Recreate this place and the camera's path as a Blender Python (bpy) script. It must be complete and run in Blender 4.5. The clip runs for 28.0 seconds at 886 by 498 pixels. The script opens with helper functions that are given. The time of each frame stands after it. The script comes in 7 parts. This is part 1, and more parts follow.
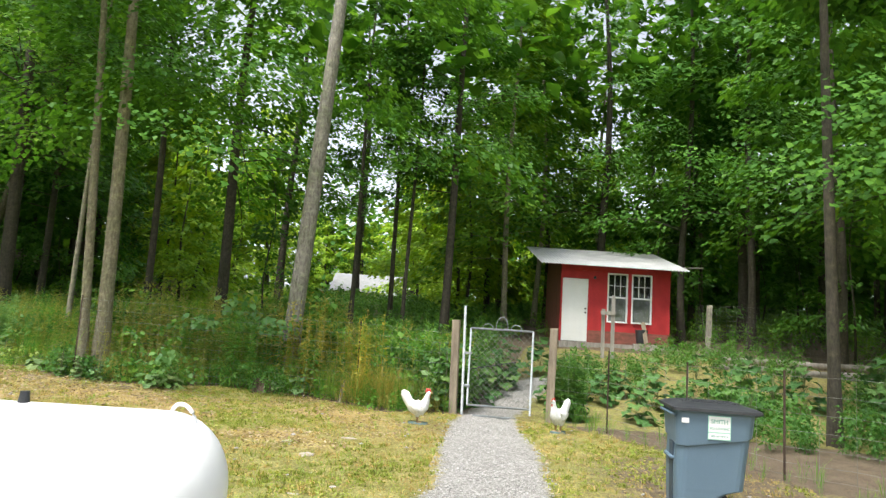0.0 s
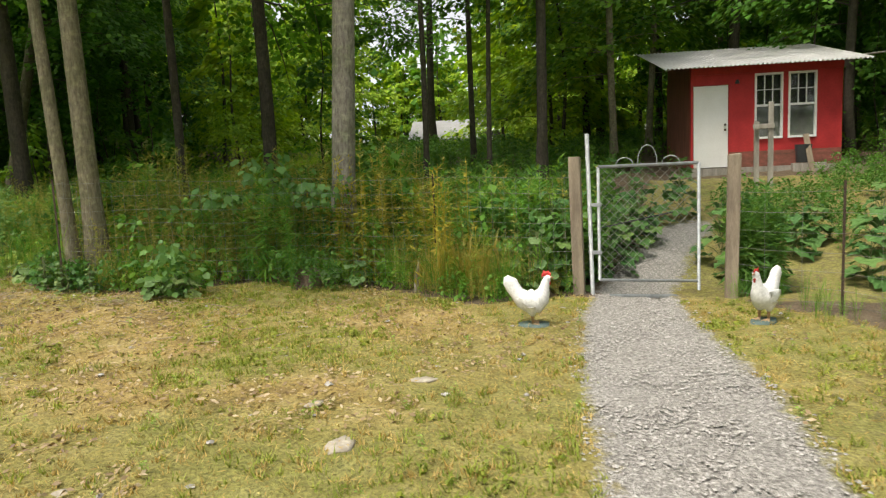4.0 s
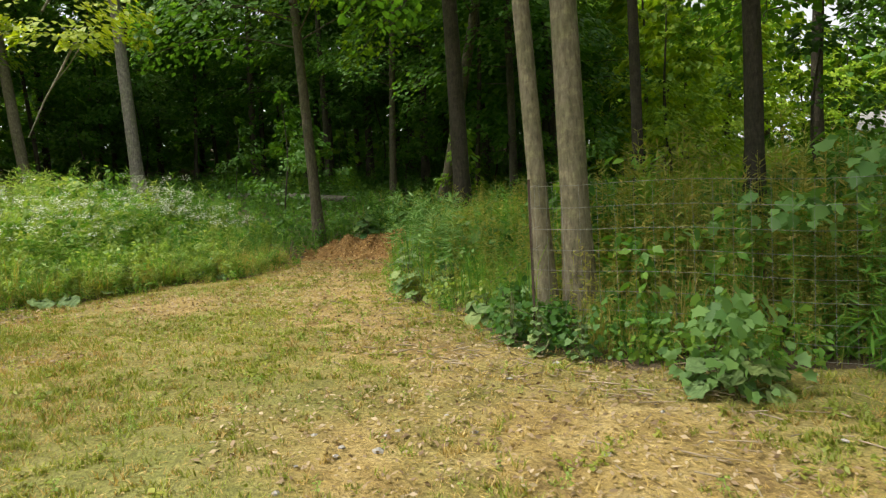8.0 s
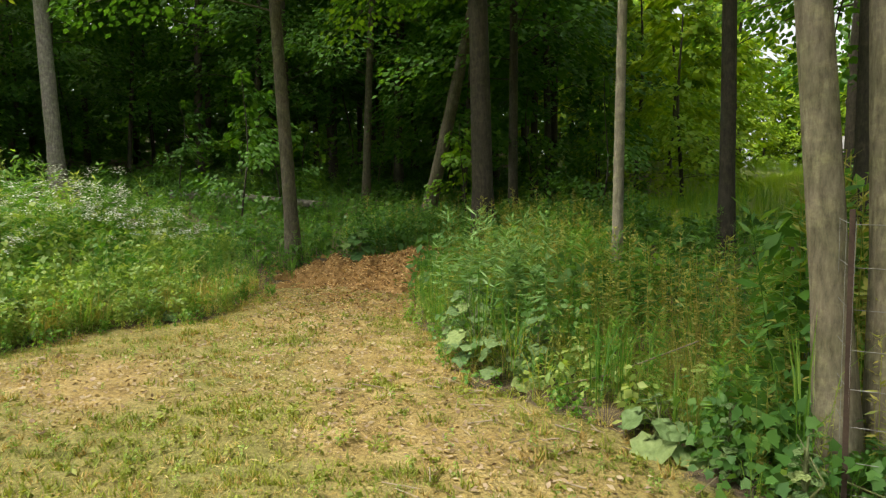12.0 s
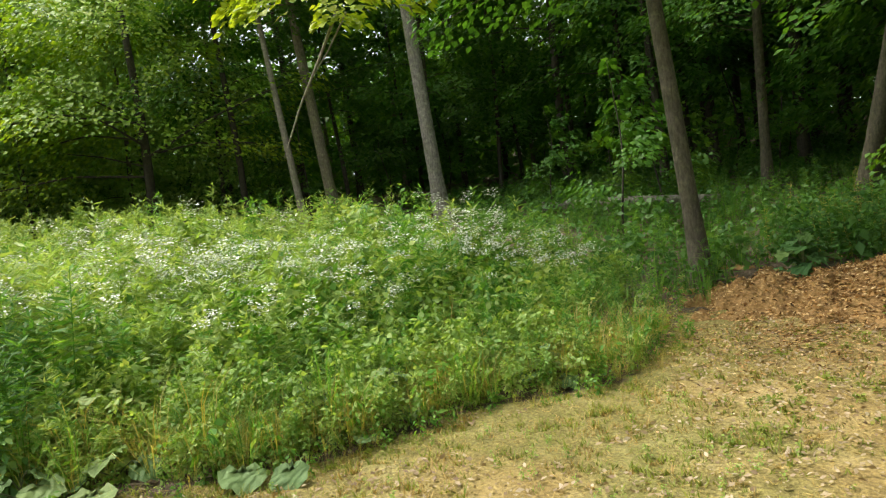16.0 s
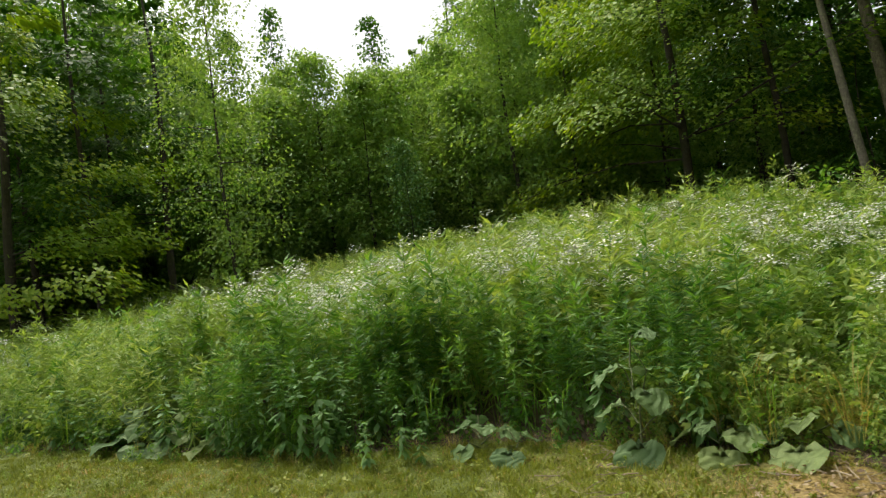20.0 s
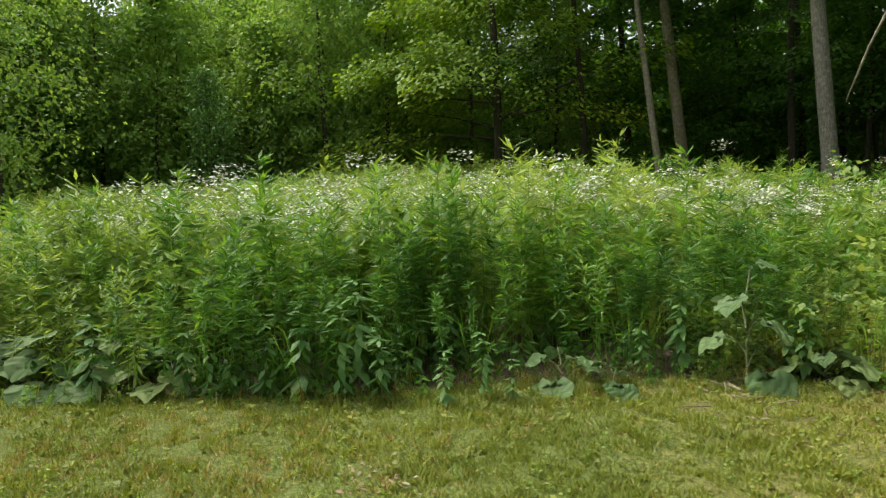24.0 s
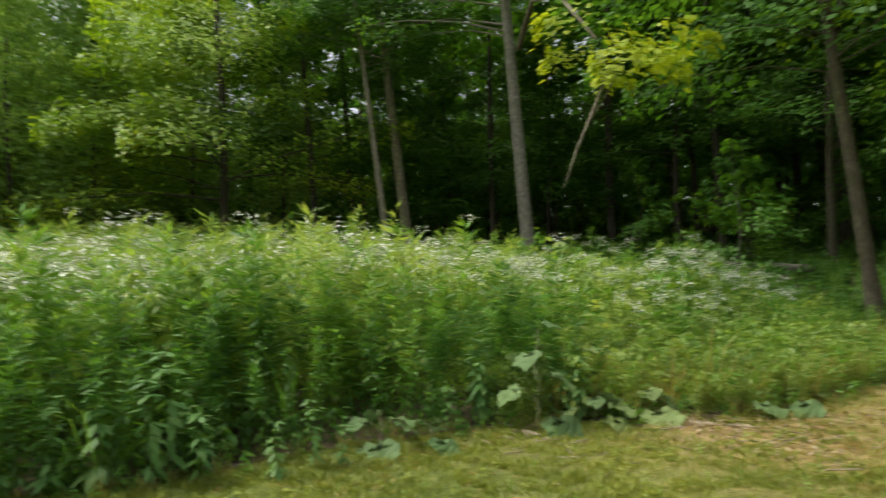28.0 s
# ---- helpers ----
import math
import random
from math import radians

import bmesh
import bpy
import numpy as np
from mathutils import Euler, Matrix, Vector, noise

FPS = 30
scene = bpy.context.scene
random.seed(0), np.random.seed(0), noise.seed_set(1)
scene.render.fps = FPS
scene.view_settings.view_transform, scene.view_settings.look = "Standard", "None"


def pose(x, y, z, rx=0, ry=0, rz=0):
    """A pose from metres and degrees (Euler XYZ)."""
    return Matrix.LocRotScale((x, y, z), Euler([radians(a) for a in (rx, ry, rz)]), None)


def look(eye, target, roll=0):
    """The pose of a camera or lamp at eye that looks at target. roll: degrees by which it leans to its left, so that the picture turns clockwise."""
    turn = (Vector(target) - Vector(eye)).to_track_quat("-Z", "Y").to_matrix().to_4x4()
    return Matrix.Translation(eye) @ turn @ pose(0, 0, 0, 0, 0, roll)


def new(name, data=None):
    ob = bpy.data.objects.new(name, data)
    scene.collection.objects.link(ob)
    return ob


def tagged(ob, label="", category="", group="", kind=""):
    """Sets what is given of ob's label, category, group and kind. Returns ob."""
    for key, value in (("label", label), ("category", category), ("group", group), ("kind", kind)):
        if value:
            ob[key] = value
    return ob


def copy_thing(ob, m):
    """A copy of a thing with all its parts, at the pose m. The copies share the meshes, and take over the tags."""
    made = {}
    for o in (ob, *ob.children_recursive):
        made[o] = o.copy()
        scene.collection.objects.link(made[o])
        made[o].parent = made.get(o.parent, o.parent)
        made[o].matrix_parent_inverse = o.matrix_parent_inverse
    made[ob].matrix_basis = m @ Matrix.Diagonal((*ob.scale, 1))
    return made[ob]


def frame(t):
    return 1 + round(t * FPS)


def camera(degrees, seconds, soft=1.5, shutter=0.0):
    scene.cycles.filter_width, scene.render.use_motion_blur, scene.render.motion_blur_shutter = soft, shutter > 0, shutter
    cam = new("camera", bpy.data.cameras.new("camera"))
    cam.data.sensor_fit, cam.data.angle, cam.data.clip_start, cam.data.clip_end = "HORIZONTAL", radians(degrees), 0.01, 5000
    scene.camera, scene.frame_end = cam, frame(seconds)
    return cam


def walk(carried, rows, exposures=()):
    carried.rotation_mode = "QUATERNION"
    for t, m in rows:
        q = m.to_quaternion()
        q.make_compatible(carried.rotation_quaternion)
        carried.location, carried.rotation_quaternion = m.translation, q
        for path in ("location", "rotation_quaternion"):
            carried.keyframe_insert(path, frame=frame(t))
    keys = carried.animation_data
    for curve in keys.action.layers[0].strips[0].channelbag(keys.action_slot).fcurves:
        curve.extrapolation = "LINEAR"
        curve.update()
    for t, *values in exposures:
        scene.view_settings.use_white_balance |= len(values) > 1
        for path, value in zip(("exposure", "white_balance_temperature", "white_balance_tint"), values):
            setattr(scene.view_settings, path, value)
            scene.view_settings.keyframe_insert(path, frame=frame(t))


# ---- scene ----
cam = camera(67.8, 28.0, soft=1.2, shutter=0.22)
PATH = [
    (0, (0.147, -0.608, 1.424), (-0.264, 1.334, 1.664), 3.6),
    (0.5, (-0.059, -0.279, 1.419), (-0.366, 1.692, 1.573), 0.4),
    (1, (-0.027, 0.142, 1.393), (-0.345, 2.117, 1.402), 1.1),
    (1.5, (-0.09, 0.592, 1.418), (-0.473, 2.549, 1.26), -6.4),
    (2, (-0.177, 1.025, 1.444), (-0.374, 3.007, 1.255), -4.6),
    (2.5, (-0.211, 1.527, 1.49), (-0.695, 3.462, 1.34), -3.5),
    (4.5, (-1.22, 3.506, 1.483), (-2.003, 5.329, 1.235), -1.7),
    (5, (-1.605, 3.936, 1.497), (-2.731, 5.584, 1.37), 0.4),
    (5.5, (-2.089, 4.265, 1.469), (-3.414, 5.754, 1.301), -1.3),
    (6, (-2.531, 4.526, 1.471), (-3.923, 5.943, 1.236), -2.4),
    (6.5, (-2.999, 4.79, 1.511), (-4.532, 6.051, 1.272), -3.1),
    (7, (-3.509, 4.94, 1.496), (-5.055, 6.179, 1.224), -2.7),
    (7.5, (-3.934, 5.109, 1.491), (-5.473, 6.374, 1.316), -2.5),
    (8, (-4.357, 5.259, 1.487), (-5.917, 6.502, 1.339), -3.1),
    (8.5, (-4.831, 5.386, 1.505), (-6.269, 6.755, 1.259), -1.6),
    (9, (-5.295, 5.6, 1.51), (-6.839, 6.855, 1.308), 0.7),
    (9.5, (-5.786, 5.758, 1.54), (-7.45, 6.857, 1.384), -4.8),
    (10, (-6.129, 5.791, 1.589), (-7.748, 6.948, 1.388), -2.7),
    (10.5, (-6.477, 5.922, 1.593), (-8.06, 7.14, 1.482), 2.1),
    (11, (-6.821, 6.056, 1.587), (-8.358, 7.329, 1.461), -0.3),
    (11.5, (-7.162, 6.134, 1.614), (-8.648, 7.467, 1.498), -0.4),
    (13.5, (-8.246, 6.533, 1.805), (-9.591, 7.994, 1.565), -3.4),
    (14, (-8.57, 6.74, 1.834), (-10.048, 8.074, 1.639), -4.5),
    (14.5, (-8.873, 6.788, 1.852), (-10.407, 8.067, 1.74), -6.5),
    (15, (-9.073, 6.847, 1.857), (-10.796, 7.856, 1.75), -4.5),
    (15.5, (-9.495, 6.921, 1.89), (-11.413, 7.486, 1.908), -6.3),
    (16, (-9.557, 6.889, 1.878), (-11.505, 7.337, 1.805), -7.7),
    (16.5, (-9.538, 6.929, 1.883), (-11.463, 7.47, 1.853), -6.2),
    (17, (-9.514, 6.969, 1.885), (-11.424, 7.558, 1.845), -6.9),
    (17.5, (-9.566, 6.902, 1.866), (-11.555, 7.11, 1.892), -6.8),
    (18, (-9.575, 6.752, 1.852), (-11.569, 6.588, 1.864), -7.5),
    (18.5, (-9.532, 6.58, 1.859), (-11.511, 6.291, 1.904), -6.5),
    (19, (-9.505, 6.362, 1.826), (-11.422, 5.792, 1.817), -5.6),
    (19.5, (-9.553, 6.087, 1.794), (-11.41, 5.345, 1.86), -6.6),
    (20, (-9.545, 5.698, 1.82), (-11.298, 4.74, 1.914), -7.9),
    (20.5, (-9.369, 5.317, 1.761), (-11.134, 4.377, 1.776), -7.2),
    (22.5, (-9.190, 3.932, 1.683), (-11.078, 3.272, 1.720), -1.6),
    (23, (-9.288, 3.559, 1.693), (-11.152, 2.834, 1.717), -4.2),
    (23.5, (-9.345, 3.238, 1.645), (-11.296, 2.815, 1.526), -5.7),
    (24, (-9.494, 2.919, 1.590), (-11.484, 2.692, 1.530), -2.2),
    (24.5, (-9.611, 2.547, 1.634), (-11.589, 2.258, 1.654), -5.7),
    (25, (-9.547, 2.254, 1.610), (-11.537, 2.106, 1.473), -5.5),
    (25.5, (-9.630, 2.079, 1.612), (-11.626, 1.946, 1.631), -5.3),
    (26, (-9.736, 1.997, 1.632), (-11.731, 1.878, 1.693), -6.3),
    (26.5, (-9.697, 1.967, 1.635), (-11.696, 2.000, 1.677), -6.5),
    (27, (-9.629, 1.921, 1.646), (-11.625, 1.908, 1.775), -6.6),
    (27.5, (-9.546, 1.951, 1.649), (-11.541, 2.019, 1.776), -5.8),
    (28, (-9.448, 2.083, 1.623), (-11.340, 2.725, 1.727), -2.1),
]
walk(cam, [(t, look(eye, target, roll)) for t, eye, target, roll in PATH],
     [(0.0, 1.6, 6150, 10), (0.5, 1.5, 6150, 10), (1.0, 1.3, 6200, 10), (1.6, 1.15, 6400, 10), (5.0, 1.15, 6750, 10), (10.0, 1.17, 6800, 10), (14.0, 1.33, 6700, 10), (17.5, 1.4, 6450, 10), (20.0, 0.75, 6700, 10), (23.0, 0.87, 6500, 10), (25.0, 1.02, 6500, 10), (28.0, 0.92, 6550, 10)])

# ---- world, sun, exposure ----
world = bpy.data.worlds.new("world")
scene.world = world
world.use_nodes = True
wn, wl = world.node_tree.nodes, world.node_tree.links
sky = wn.new("ShaderNodeTexSky")
sky.sky_type = "NISHITA"
sky.sun_disc = False
sky.sun_elevation, sky.sun_rotation = radians(62), radians(212)
sky.air_density, sky.dust_density, sky.ozone_density = 1.0, 3.0, 0.6
wn["Background"].inputs["Strength"].default_value = 0.15
grey = wn.new("ShaderNodeRGBToBW")
veil = wn.new("ShaderNodeMix")
veil.data_type = "RGBA"
veil.inputs[0].default_value = 0.85  # thin white cloud over the blue
wl.new(sky.outputs["Color"], grey.inputs["Color"])
wl.new(sky.outputs["Color"], veil.inputs[6])
wl.new(grey.outputs["Val"], veil.inputs[7])
wl.new(veil.outputs[2], wn["Background"].inputs["Color"])
sun_data = bpy.data.lights.new("sun", "SUN")
sun_data.energy, sun_data.angle, sun_data.color = 1.4, radians(12), (1.0, 0.93, 0.8)
sun = new("sun", sun_data)
sun.matrix_world = look((-4.2, -6.8, 15), (0, 0, 0))


# ---- materials ----
def nodes_of(name):
    mat = bpy.data.materials.new(name)
    mat.use_nodes = True
    nt = mat.node_tree
    return mat, nt.nodes, nt.links, nt.nodes["Principled BSDF"]


def ramp(nn, stops):
    r = nn.new("ShaderNodeValToRGB")
    while len(r.color_ramp.elements) < len(stops):
        r.color_ramp.elements.new(0.5)
    for e, (p, c) in zip(r.color_ramp.elements, stops):
        e.position, e.color = p, (*c, 1)
    return r


def noise_node(nn, ll, scale, detail=4, rough=0.55, coords="Object", stretch=None):
    tc = nn.new("ShaderNodeTexCoord")
    tex = nn.new("ShaderNodeTexNoise")
    tex.inputs["Scale"].default_value = scale
    tex.inputs["Detail"].default_value = detail
    tex.inputs["Roughness"].default_value = rough
    if stretch:
        mp = nn.new("ShaderNodeMapping")
        mp.inputs["Scale"].default_value = stretch
        ll.new(tc.outputs[coords], mp.inputs["Vector"])
        ll.new(mp.outputs["Vector"], tex.inputs["Vector"])
    else:
        ll.new(tc.outputs[coords], tex.inputs["Vector"])
    return tex


def mix_color(nn, ll, fac, a, b, blend="MIX"):
    m = nn.new("ShaderNodeMix")
    m.data_type, m.blend_type = "RGBA", blend
    for sock, val in ((m.inputs[0], fac), (m.inputs[6], a), (m.inputs[7], b)):
        if isinstance(val, (int, float)):
            sock.default_value = val
        elif isinstance(val, tuple):
            sock.default_value = (*val, 1)
        else:
            ll.new(val, sock)
    return m.outputs[2]


def surface(name, dark, light, scale=6.0, rough=0.7, metal=0.0, bump=0.3, fine=60.0, stretch=None, dist=0.01, coat=0.0, speck=(0.75, 1.12)):
    """A two-scale varied surface: broad stains and fine grain with relief."""
    mat, nn, ll, b = nodes_of(name)
    broad = noise_node(nn, ll, scale, 5, 0.6, stretch=stretch)
    grain = noise_node(nn, ll, fine, 3, 0.6, stretch=stretch)
    r = ramp(nn, ((0.3, dark), (0.7, light)))
    ll.new(broad.outputs["Fac"], r.inputs["Fac"])
    g = ramp(nn, ((0.25, (speck[0],) * 3), (0.75, (speck[1],) * 3)))
    ll.new(grain.outputs["Fac"], g.inputs["Fac"])
    ll.new(mix_color(nn, ll, 1.0, r.outputs["Color"], g.outputs["Color"], "MULTIPLY"), b.inputs["Base Color"])
    bp = nn.new("ShaderNodeBump")
    bp.inputs["Strength"].default_value, bp.inputs["Distance"].default_value = bump, dist
    ll.new(grain.outputs["Fac"], bp.inputs["Height"])
    ll.new(bp.outputs["Normal"], b.inputs["Normal"])
    b.inputs["Roughness"].default_value, b.inputs["Metallic"].default_value = rough, metal
    b.inputs["Coat Weight"].default_value = coat
    return mat


def leaf_material(name, stops, rough=0.5, through_light=0.45, patch=0.5):
    """Leaves: a colour of its own for each leaf, broad patches, light that comes through the blade."""
    mat, nn, ll, b = nodes_of(name)
    geo = nn.new("ShaderNodeNewGeometry")
    patches = noise_node(nn, ll, patch, 2)
    add = nn.new("ShaderNodeMath")
    add.operation = "MULTIPLY_ADD"
    add.inputs[1].default_value = 0.55
    ll.new(geo.outputs["Random Per Island"], add.inputs[0])
    half = nn.new("ShaderNodeMath")
    half.operation = "MULTIPLY_ADD"
    half.inputs[1].default_value, half.inputs[2].default_value = 0.9, -0.22
    ll.new(patches.outputs["Fac"], half.inputs[0])
    ll.new(half.outputs[0], add.inputs[2])
    r = ramp(nn, stops)
    ll.new(add.outputs[0], r.inputs["Fac"])
    ll.new(r.outputs["Color"], b.inputs["Base Color"])
    b.inputs["Roughness"].default_value = rough
    b.inputs["Specular IOR Level"].default_value = 0.3
    tr = nn.new("ShaderNodeBsdfTranslucent")
    warm = mix_color(nn, ll, 1.0, r.outputs["Color"], (1.35, 1.25, 0.5), "MULTIPLY")
    ll.new(warm, tr.inputs["Color"])
    mx = nn.new("ShaderNodeMixShader")
    mx.inputs[0].default_value = through_light
    ll.new(b.outputs[0], mx.inputs[1])
    ll.new(tr.outputs[0], mx.inputs[2])
    ll.new(mx.outputs[0], nn["Material Output"].inputs["Surface"])
    return mat


LEAF_WOOD = leaf_material("leaf_wood", ((0.1, (0.039, 0.12, 0.016)), (0.5, (0.073, 0.195, 0.024)), (0.9, (0.145, 0.31, 0.035))))
LEAF_EDGE = leaf_material("leaf_edge", ((0.1, (0.09, 0.2, 0.014)), (0.5, (0.17, 0.31, 0.018)), (0.9, (0.3, 0.43, 0.03))))
# haze over the far trees is painted into this paler, bluer green
LEAF_FAR_HAZE = leaf_material("leaf_far_haze", ((0.1, (0.15, 0.3, 0.075)), (0.5, (0.25, 0.42, 0.105)), (0.9, (0.38, 0.54, 0.15))), patch=0.4)
LEAF_MID = leaf_material("leaf_mid", ((0.1, (0.06, 0.16, 0.014)), (0.5, (0.12, 0.26, 0.02)), (0.9, (0.22, 0.37, 0.03))))
# the maples' own yellow-green; on clearing trees and glade it paints sunlight
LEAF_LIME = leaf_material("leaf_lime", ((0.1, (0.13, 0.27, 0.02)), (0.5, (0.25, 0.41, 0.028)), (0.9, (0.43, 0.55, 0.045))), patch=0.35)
LEAF_YELLOW = leaf_material("leaf_yellow", ((0.1, (0.25, 0.37, 0.02)), (0.9, (0.45, 0.53, 0.04))))
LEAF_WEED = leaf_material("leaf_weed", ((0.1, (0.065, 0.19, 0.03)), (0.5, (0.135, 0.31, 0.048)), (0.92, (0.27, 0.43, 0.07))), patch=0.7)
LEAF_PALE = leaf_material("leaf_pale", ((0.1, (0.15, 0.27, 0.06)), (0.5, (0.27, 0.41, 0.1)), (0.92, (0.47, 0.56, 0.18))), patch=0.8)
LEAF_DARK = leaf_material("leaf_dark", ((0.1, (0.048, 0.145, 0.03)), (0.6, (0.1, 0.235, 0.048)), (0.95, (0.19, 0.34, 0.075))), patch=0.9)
LEAF_DRY = leaf_material("leaf_dry", ((0.1, (0.26, 0.25, 0.045)), (0.5, (0.44, 0.38, 0.1)), (0.9, (0.58, 0.48, 0.2))), through_light=0.3)
LEAF_OLIVE = leaf_material("leaf_olive", ((0.1, (0.15, 0.21, 0.04)), (0.5, (0.29, 0.32, 0.07)), (0.92, (0.5, 0.42, 0.14))), patch=1.2)
LEAF_GOLD = leaf_material("leaf_gold", ((0.1, (0.2, 0.22, 0.03)), (0.5, (0.36, 0.34, 0.05)), (0.9, (0.55, 0.46, 0.08))), patch=1.2)
LEAF_VINE = leaf_material("leaf_vine", ((0.1, (0.085, 0.21, 0.06)), (0.9, (0.2, 0.36, 0.11))), patch=1.0)
LAWN_GREEN = leaf_material("lawn_green", ((0.1, (0.13, 0.185, 0.025)), (0.6, (0.25, 0.3, 0.045)), (0.95, (0.39, 0.41, 0.08))), through_light=0.3, patch=0.8)
LAWN_DRY = leaf_material("lawn_dry", ((0.1, (0.27, 0.185, 0.062)), (0.6, (0.435, 0.315, 0.095)), (0.95, (0.63, 0.5, 0.22))), through_light=0.2, patch=0.8)
LEAF_SAGE = leaf_material("leaf_sage", ((0.1, (0.08, 0.2, 0.05)), (0.5, (0.14, 0.29, 0.08)), (0.9, (0.24, 0.4, 0.13))), patch=1.0, through_light=0.25)
LITTER = leaf_material("leaf_litter", ((0.1, (0.16, 0.1, 0.065)), (0.5, (0.35, 0.26, 0.15)), (0.9, (0.53, 0.44, 0.3))), through_light=0.1)
PETAL = surface("petal", (0.72, 0.73, 0.62), (0.82, 0.83, 0.72), rough=0.6, bump=0.0)
STEM = surface("stem", (0.09, 0.13, 0.04), (0.16, 0.17, 0.06), 3.0)
TWIG_DRY = surface("twig_dry", (0.22, 0.17, 0.1), (0.4, 0.33, 0.22), 3.0)


def broad_leaf_material(name, stops):
    """Large ruffled leaves: mottled, veined, each of its own shade."""
    mat, nn, ll, b = nodes_of(name)
    info = nn.new("ShaderNodeObjectInfo")
    spots = noise_node(nn, ll, 11, 5, 0.65)
    fine = noise_node(nn, ll, 45, 4, 0.6)
    veins = nn.new("ShaderNodeTexWave")
    veins.wave_type, veins.bands_direction = "BANDS", "DIAGONAL"
    veins.inputs["Scale"].default_value, veins.inputs["Distortion"].default_value, veins.inputs["Detail"].default_value = 6.0, 5.0, 2.0
    tc = nn.new("ShaderNodeTexCoord")
    ll.new(tc.outputs["Object"], veins.inputs["Vector"])
    own = ramp(nn, stops)
    ll.new(info.outputs["Random"], own.inputs["Fac"])
    shade = ramp(nn, ((0.3, (0.65, 0.7, 0.6)), (0.7, (1.2, 1.15, 1.15))))
    ll.new(spots.outputs["Fac"], shade.inputs["Fac"])
    col = mix_color(nn, ll, 1.0, own.outputs["Color"], shade.outputs["Color"], "MULTIPLY")
    ll.new(col, b.inputs["Base Color"])
    hh = mix_color(nn, ll, 0.5, veins.outputs["Color"], fine.outputs["Color"])
    bp = nn.new("ShaderNodeBump")
    bp.inputs["Strength"].default_value, bp.inputs["Distance"].default_value = 0.7, 0.02
    ll.new(hh, bp.inputs["Height"])
    ll.new(bp.outputs["Normal"], b.inputs["Normal"])
    b.inputs["Roughness"].default_value = 0.62
    b.inputs["Specular IOR Level"].default_value = 0.3
    tr = nn.new("ShaderNodeBsdfTranslucent")
    ll.new(col, tr.inputs["Color"])
    mx = nn.new("ShaderNodeMixShader")
    mx.inputs[0].default_value = 0.25
    ll.new(b.outputs[0], mx.inputs[1])
    ll.new(tr.outputs[0], mx.inputs[2])
    ll.new(mx.outputs[0], nn["Material Output"].inputs["Surface"])
    return mat


LEAF_BROAD = broad_leaf_material("leaf_broad", ((0.0, (0.115, 0.21, 0.075)), (0.7, (0.2, 0.31, 0.12)), (1.0, (0.33, 0.42, 0.15))))
LEAF_GARDEN = broad_leaf_material("leaf_garden", ((0.0, (0.06, 0.16, 0.045)), (0.7, (0.11, 0.235, 0.065)), (1.0, (0.18, 0.3, 0.08))))


def bark(name, dark, light, scale=3.0):
    mat, nn, ll, b = nodes_of(name)
    ridges = noise_node(nn, ll, 13.0, 8, 0.72, stretch=(2.2, 2.2, 0.6))
    broad = noise_node(nn, ll, scale, 4, 0.6)
    r = ramp(nn, ((0.32, dark), (0.62, light)))
    ll.new(ridges.outputs["Fac"], r.inputs["Fac"])
    moss = ramp(nn, ((0.45, (1, 1, 1)), (0.7, (0.72, 0.8, 0.62))))
    spots = noise_node(nn, ll, 7.0, 6, 0.7, stretch=(1.0, 1.0, 1.6))
    lichen = ramp(nn, ((0.5, (1, 1, 1)), (0.6, (1.3, 1.36, 1.25)), (0.72, (1.55, 1.6, 1.45))))
    ll.new(spots.outputs["Fac"], lichen.inputs["Fac"])
    ll.new(broad.outputs["Fac"], moss.inputs["Fac"])
    mossy = mix_color(nn, ll, 1.0, r.outputs["Color"], moss.outputs["Color"], "MULTIPLY")
    ll.new(mix_color(nn, ll, 1.0, mossy, lichen.outputs["Color"], "MULTIPLY"), b.inputs["Base Color"])
    bp = nn.new("ShaderNodeBump")
    bp.inputs["Strength"].default_value, bp.inputs["Distance"].default_value = 0.8, 0.025
    ll.new(ridges.outputs["Fac"], bp.inputs["Height"])
    ll.new(bp.outputs["Normal"], b.inputs["Normal"])
    b.inputs["Roughness"].default_value = 0.9
    return mat


BARK_GREY = bark("bark_grey", (0.11, 0.096, 0.08), (0.33, 0.3, 0.255))
BARK_BROWN = bark("bark_brown", (0.095, 0.08, 0.05), (0.27, 0.235, 0.16))
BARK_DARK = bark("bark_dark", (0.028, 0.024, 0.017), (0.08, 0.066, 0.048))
BARK_UMBER = bark("bark_umber", (0.05, 0.042, 0.028), (0.155, 0.13, 0.09))
BARK_PALE = bark("bark_pale", (0.15, 0.13, 0.1), (0.3, 0.265, 0.2))

ROTTEN = surface("rotten_wood", (0.075, 0.048, 0.034), (0.25, 0.18, 0.13), 6, 0.95, 0, 0.8, 40, (3, 3, 0.8), 0.02)
WOOD_POST = surface("wood_post", (0.16, 0.125, 0.09), (0.34, 0.28, 0.2), 2.5, 0.85, 0, 0.5, 40, (4, 4, 0.5))
WOOD_GREY = surface("wood_grey", (0.22, 0.2, 0.17), (0.42, 0.39, 0.34), 2.5, 0.85, 0, 0.5, 40, (4, 4, 0.5))
STEEL = surface("galvanized_steel", (0.25, 0.27, 0.275), (0.4, 0.42, 0.425), 14, 0.55, 0.3, 0.1, 90)
WIRE = surface("wire", (0.22, 0.22, 0.2), (0.38, 0.38, 0.35), 8, 0.5, 0.6, 0.0)
RUST = surface("rust_steel", (0.045, 0.03, 0.022), (0.1, 0.065, 0.045), 8, 0.85, 0.2, 0.3)
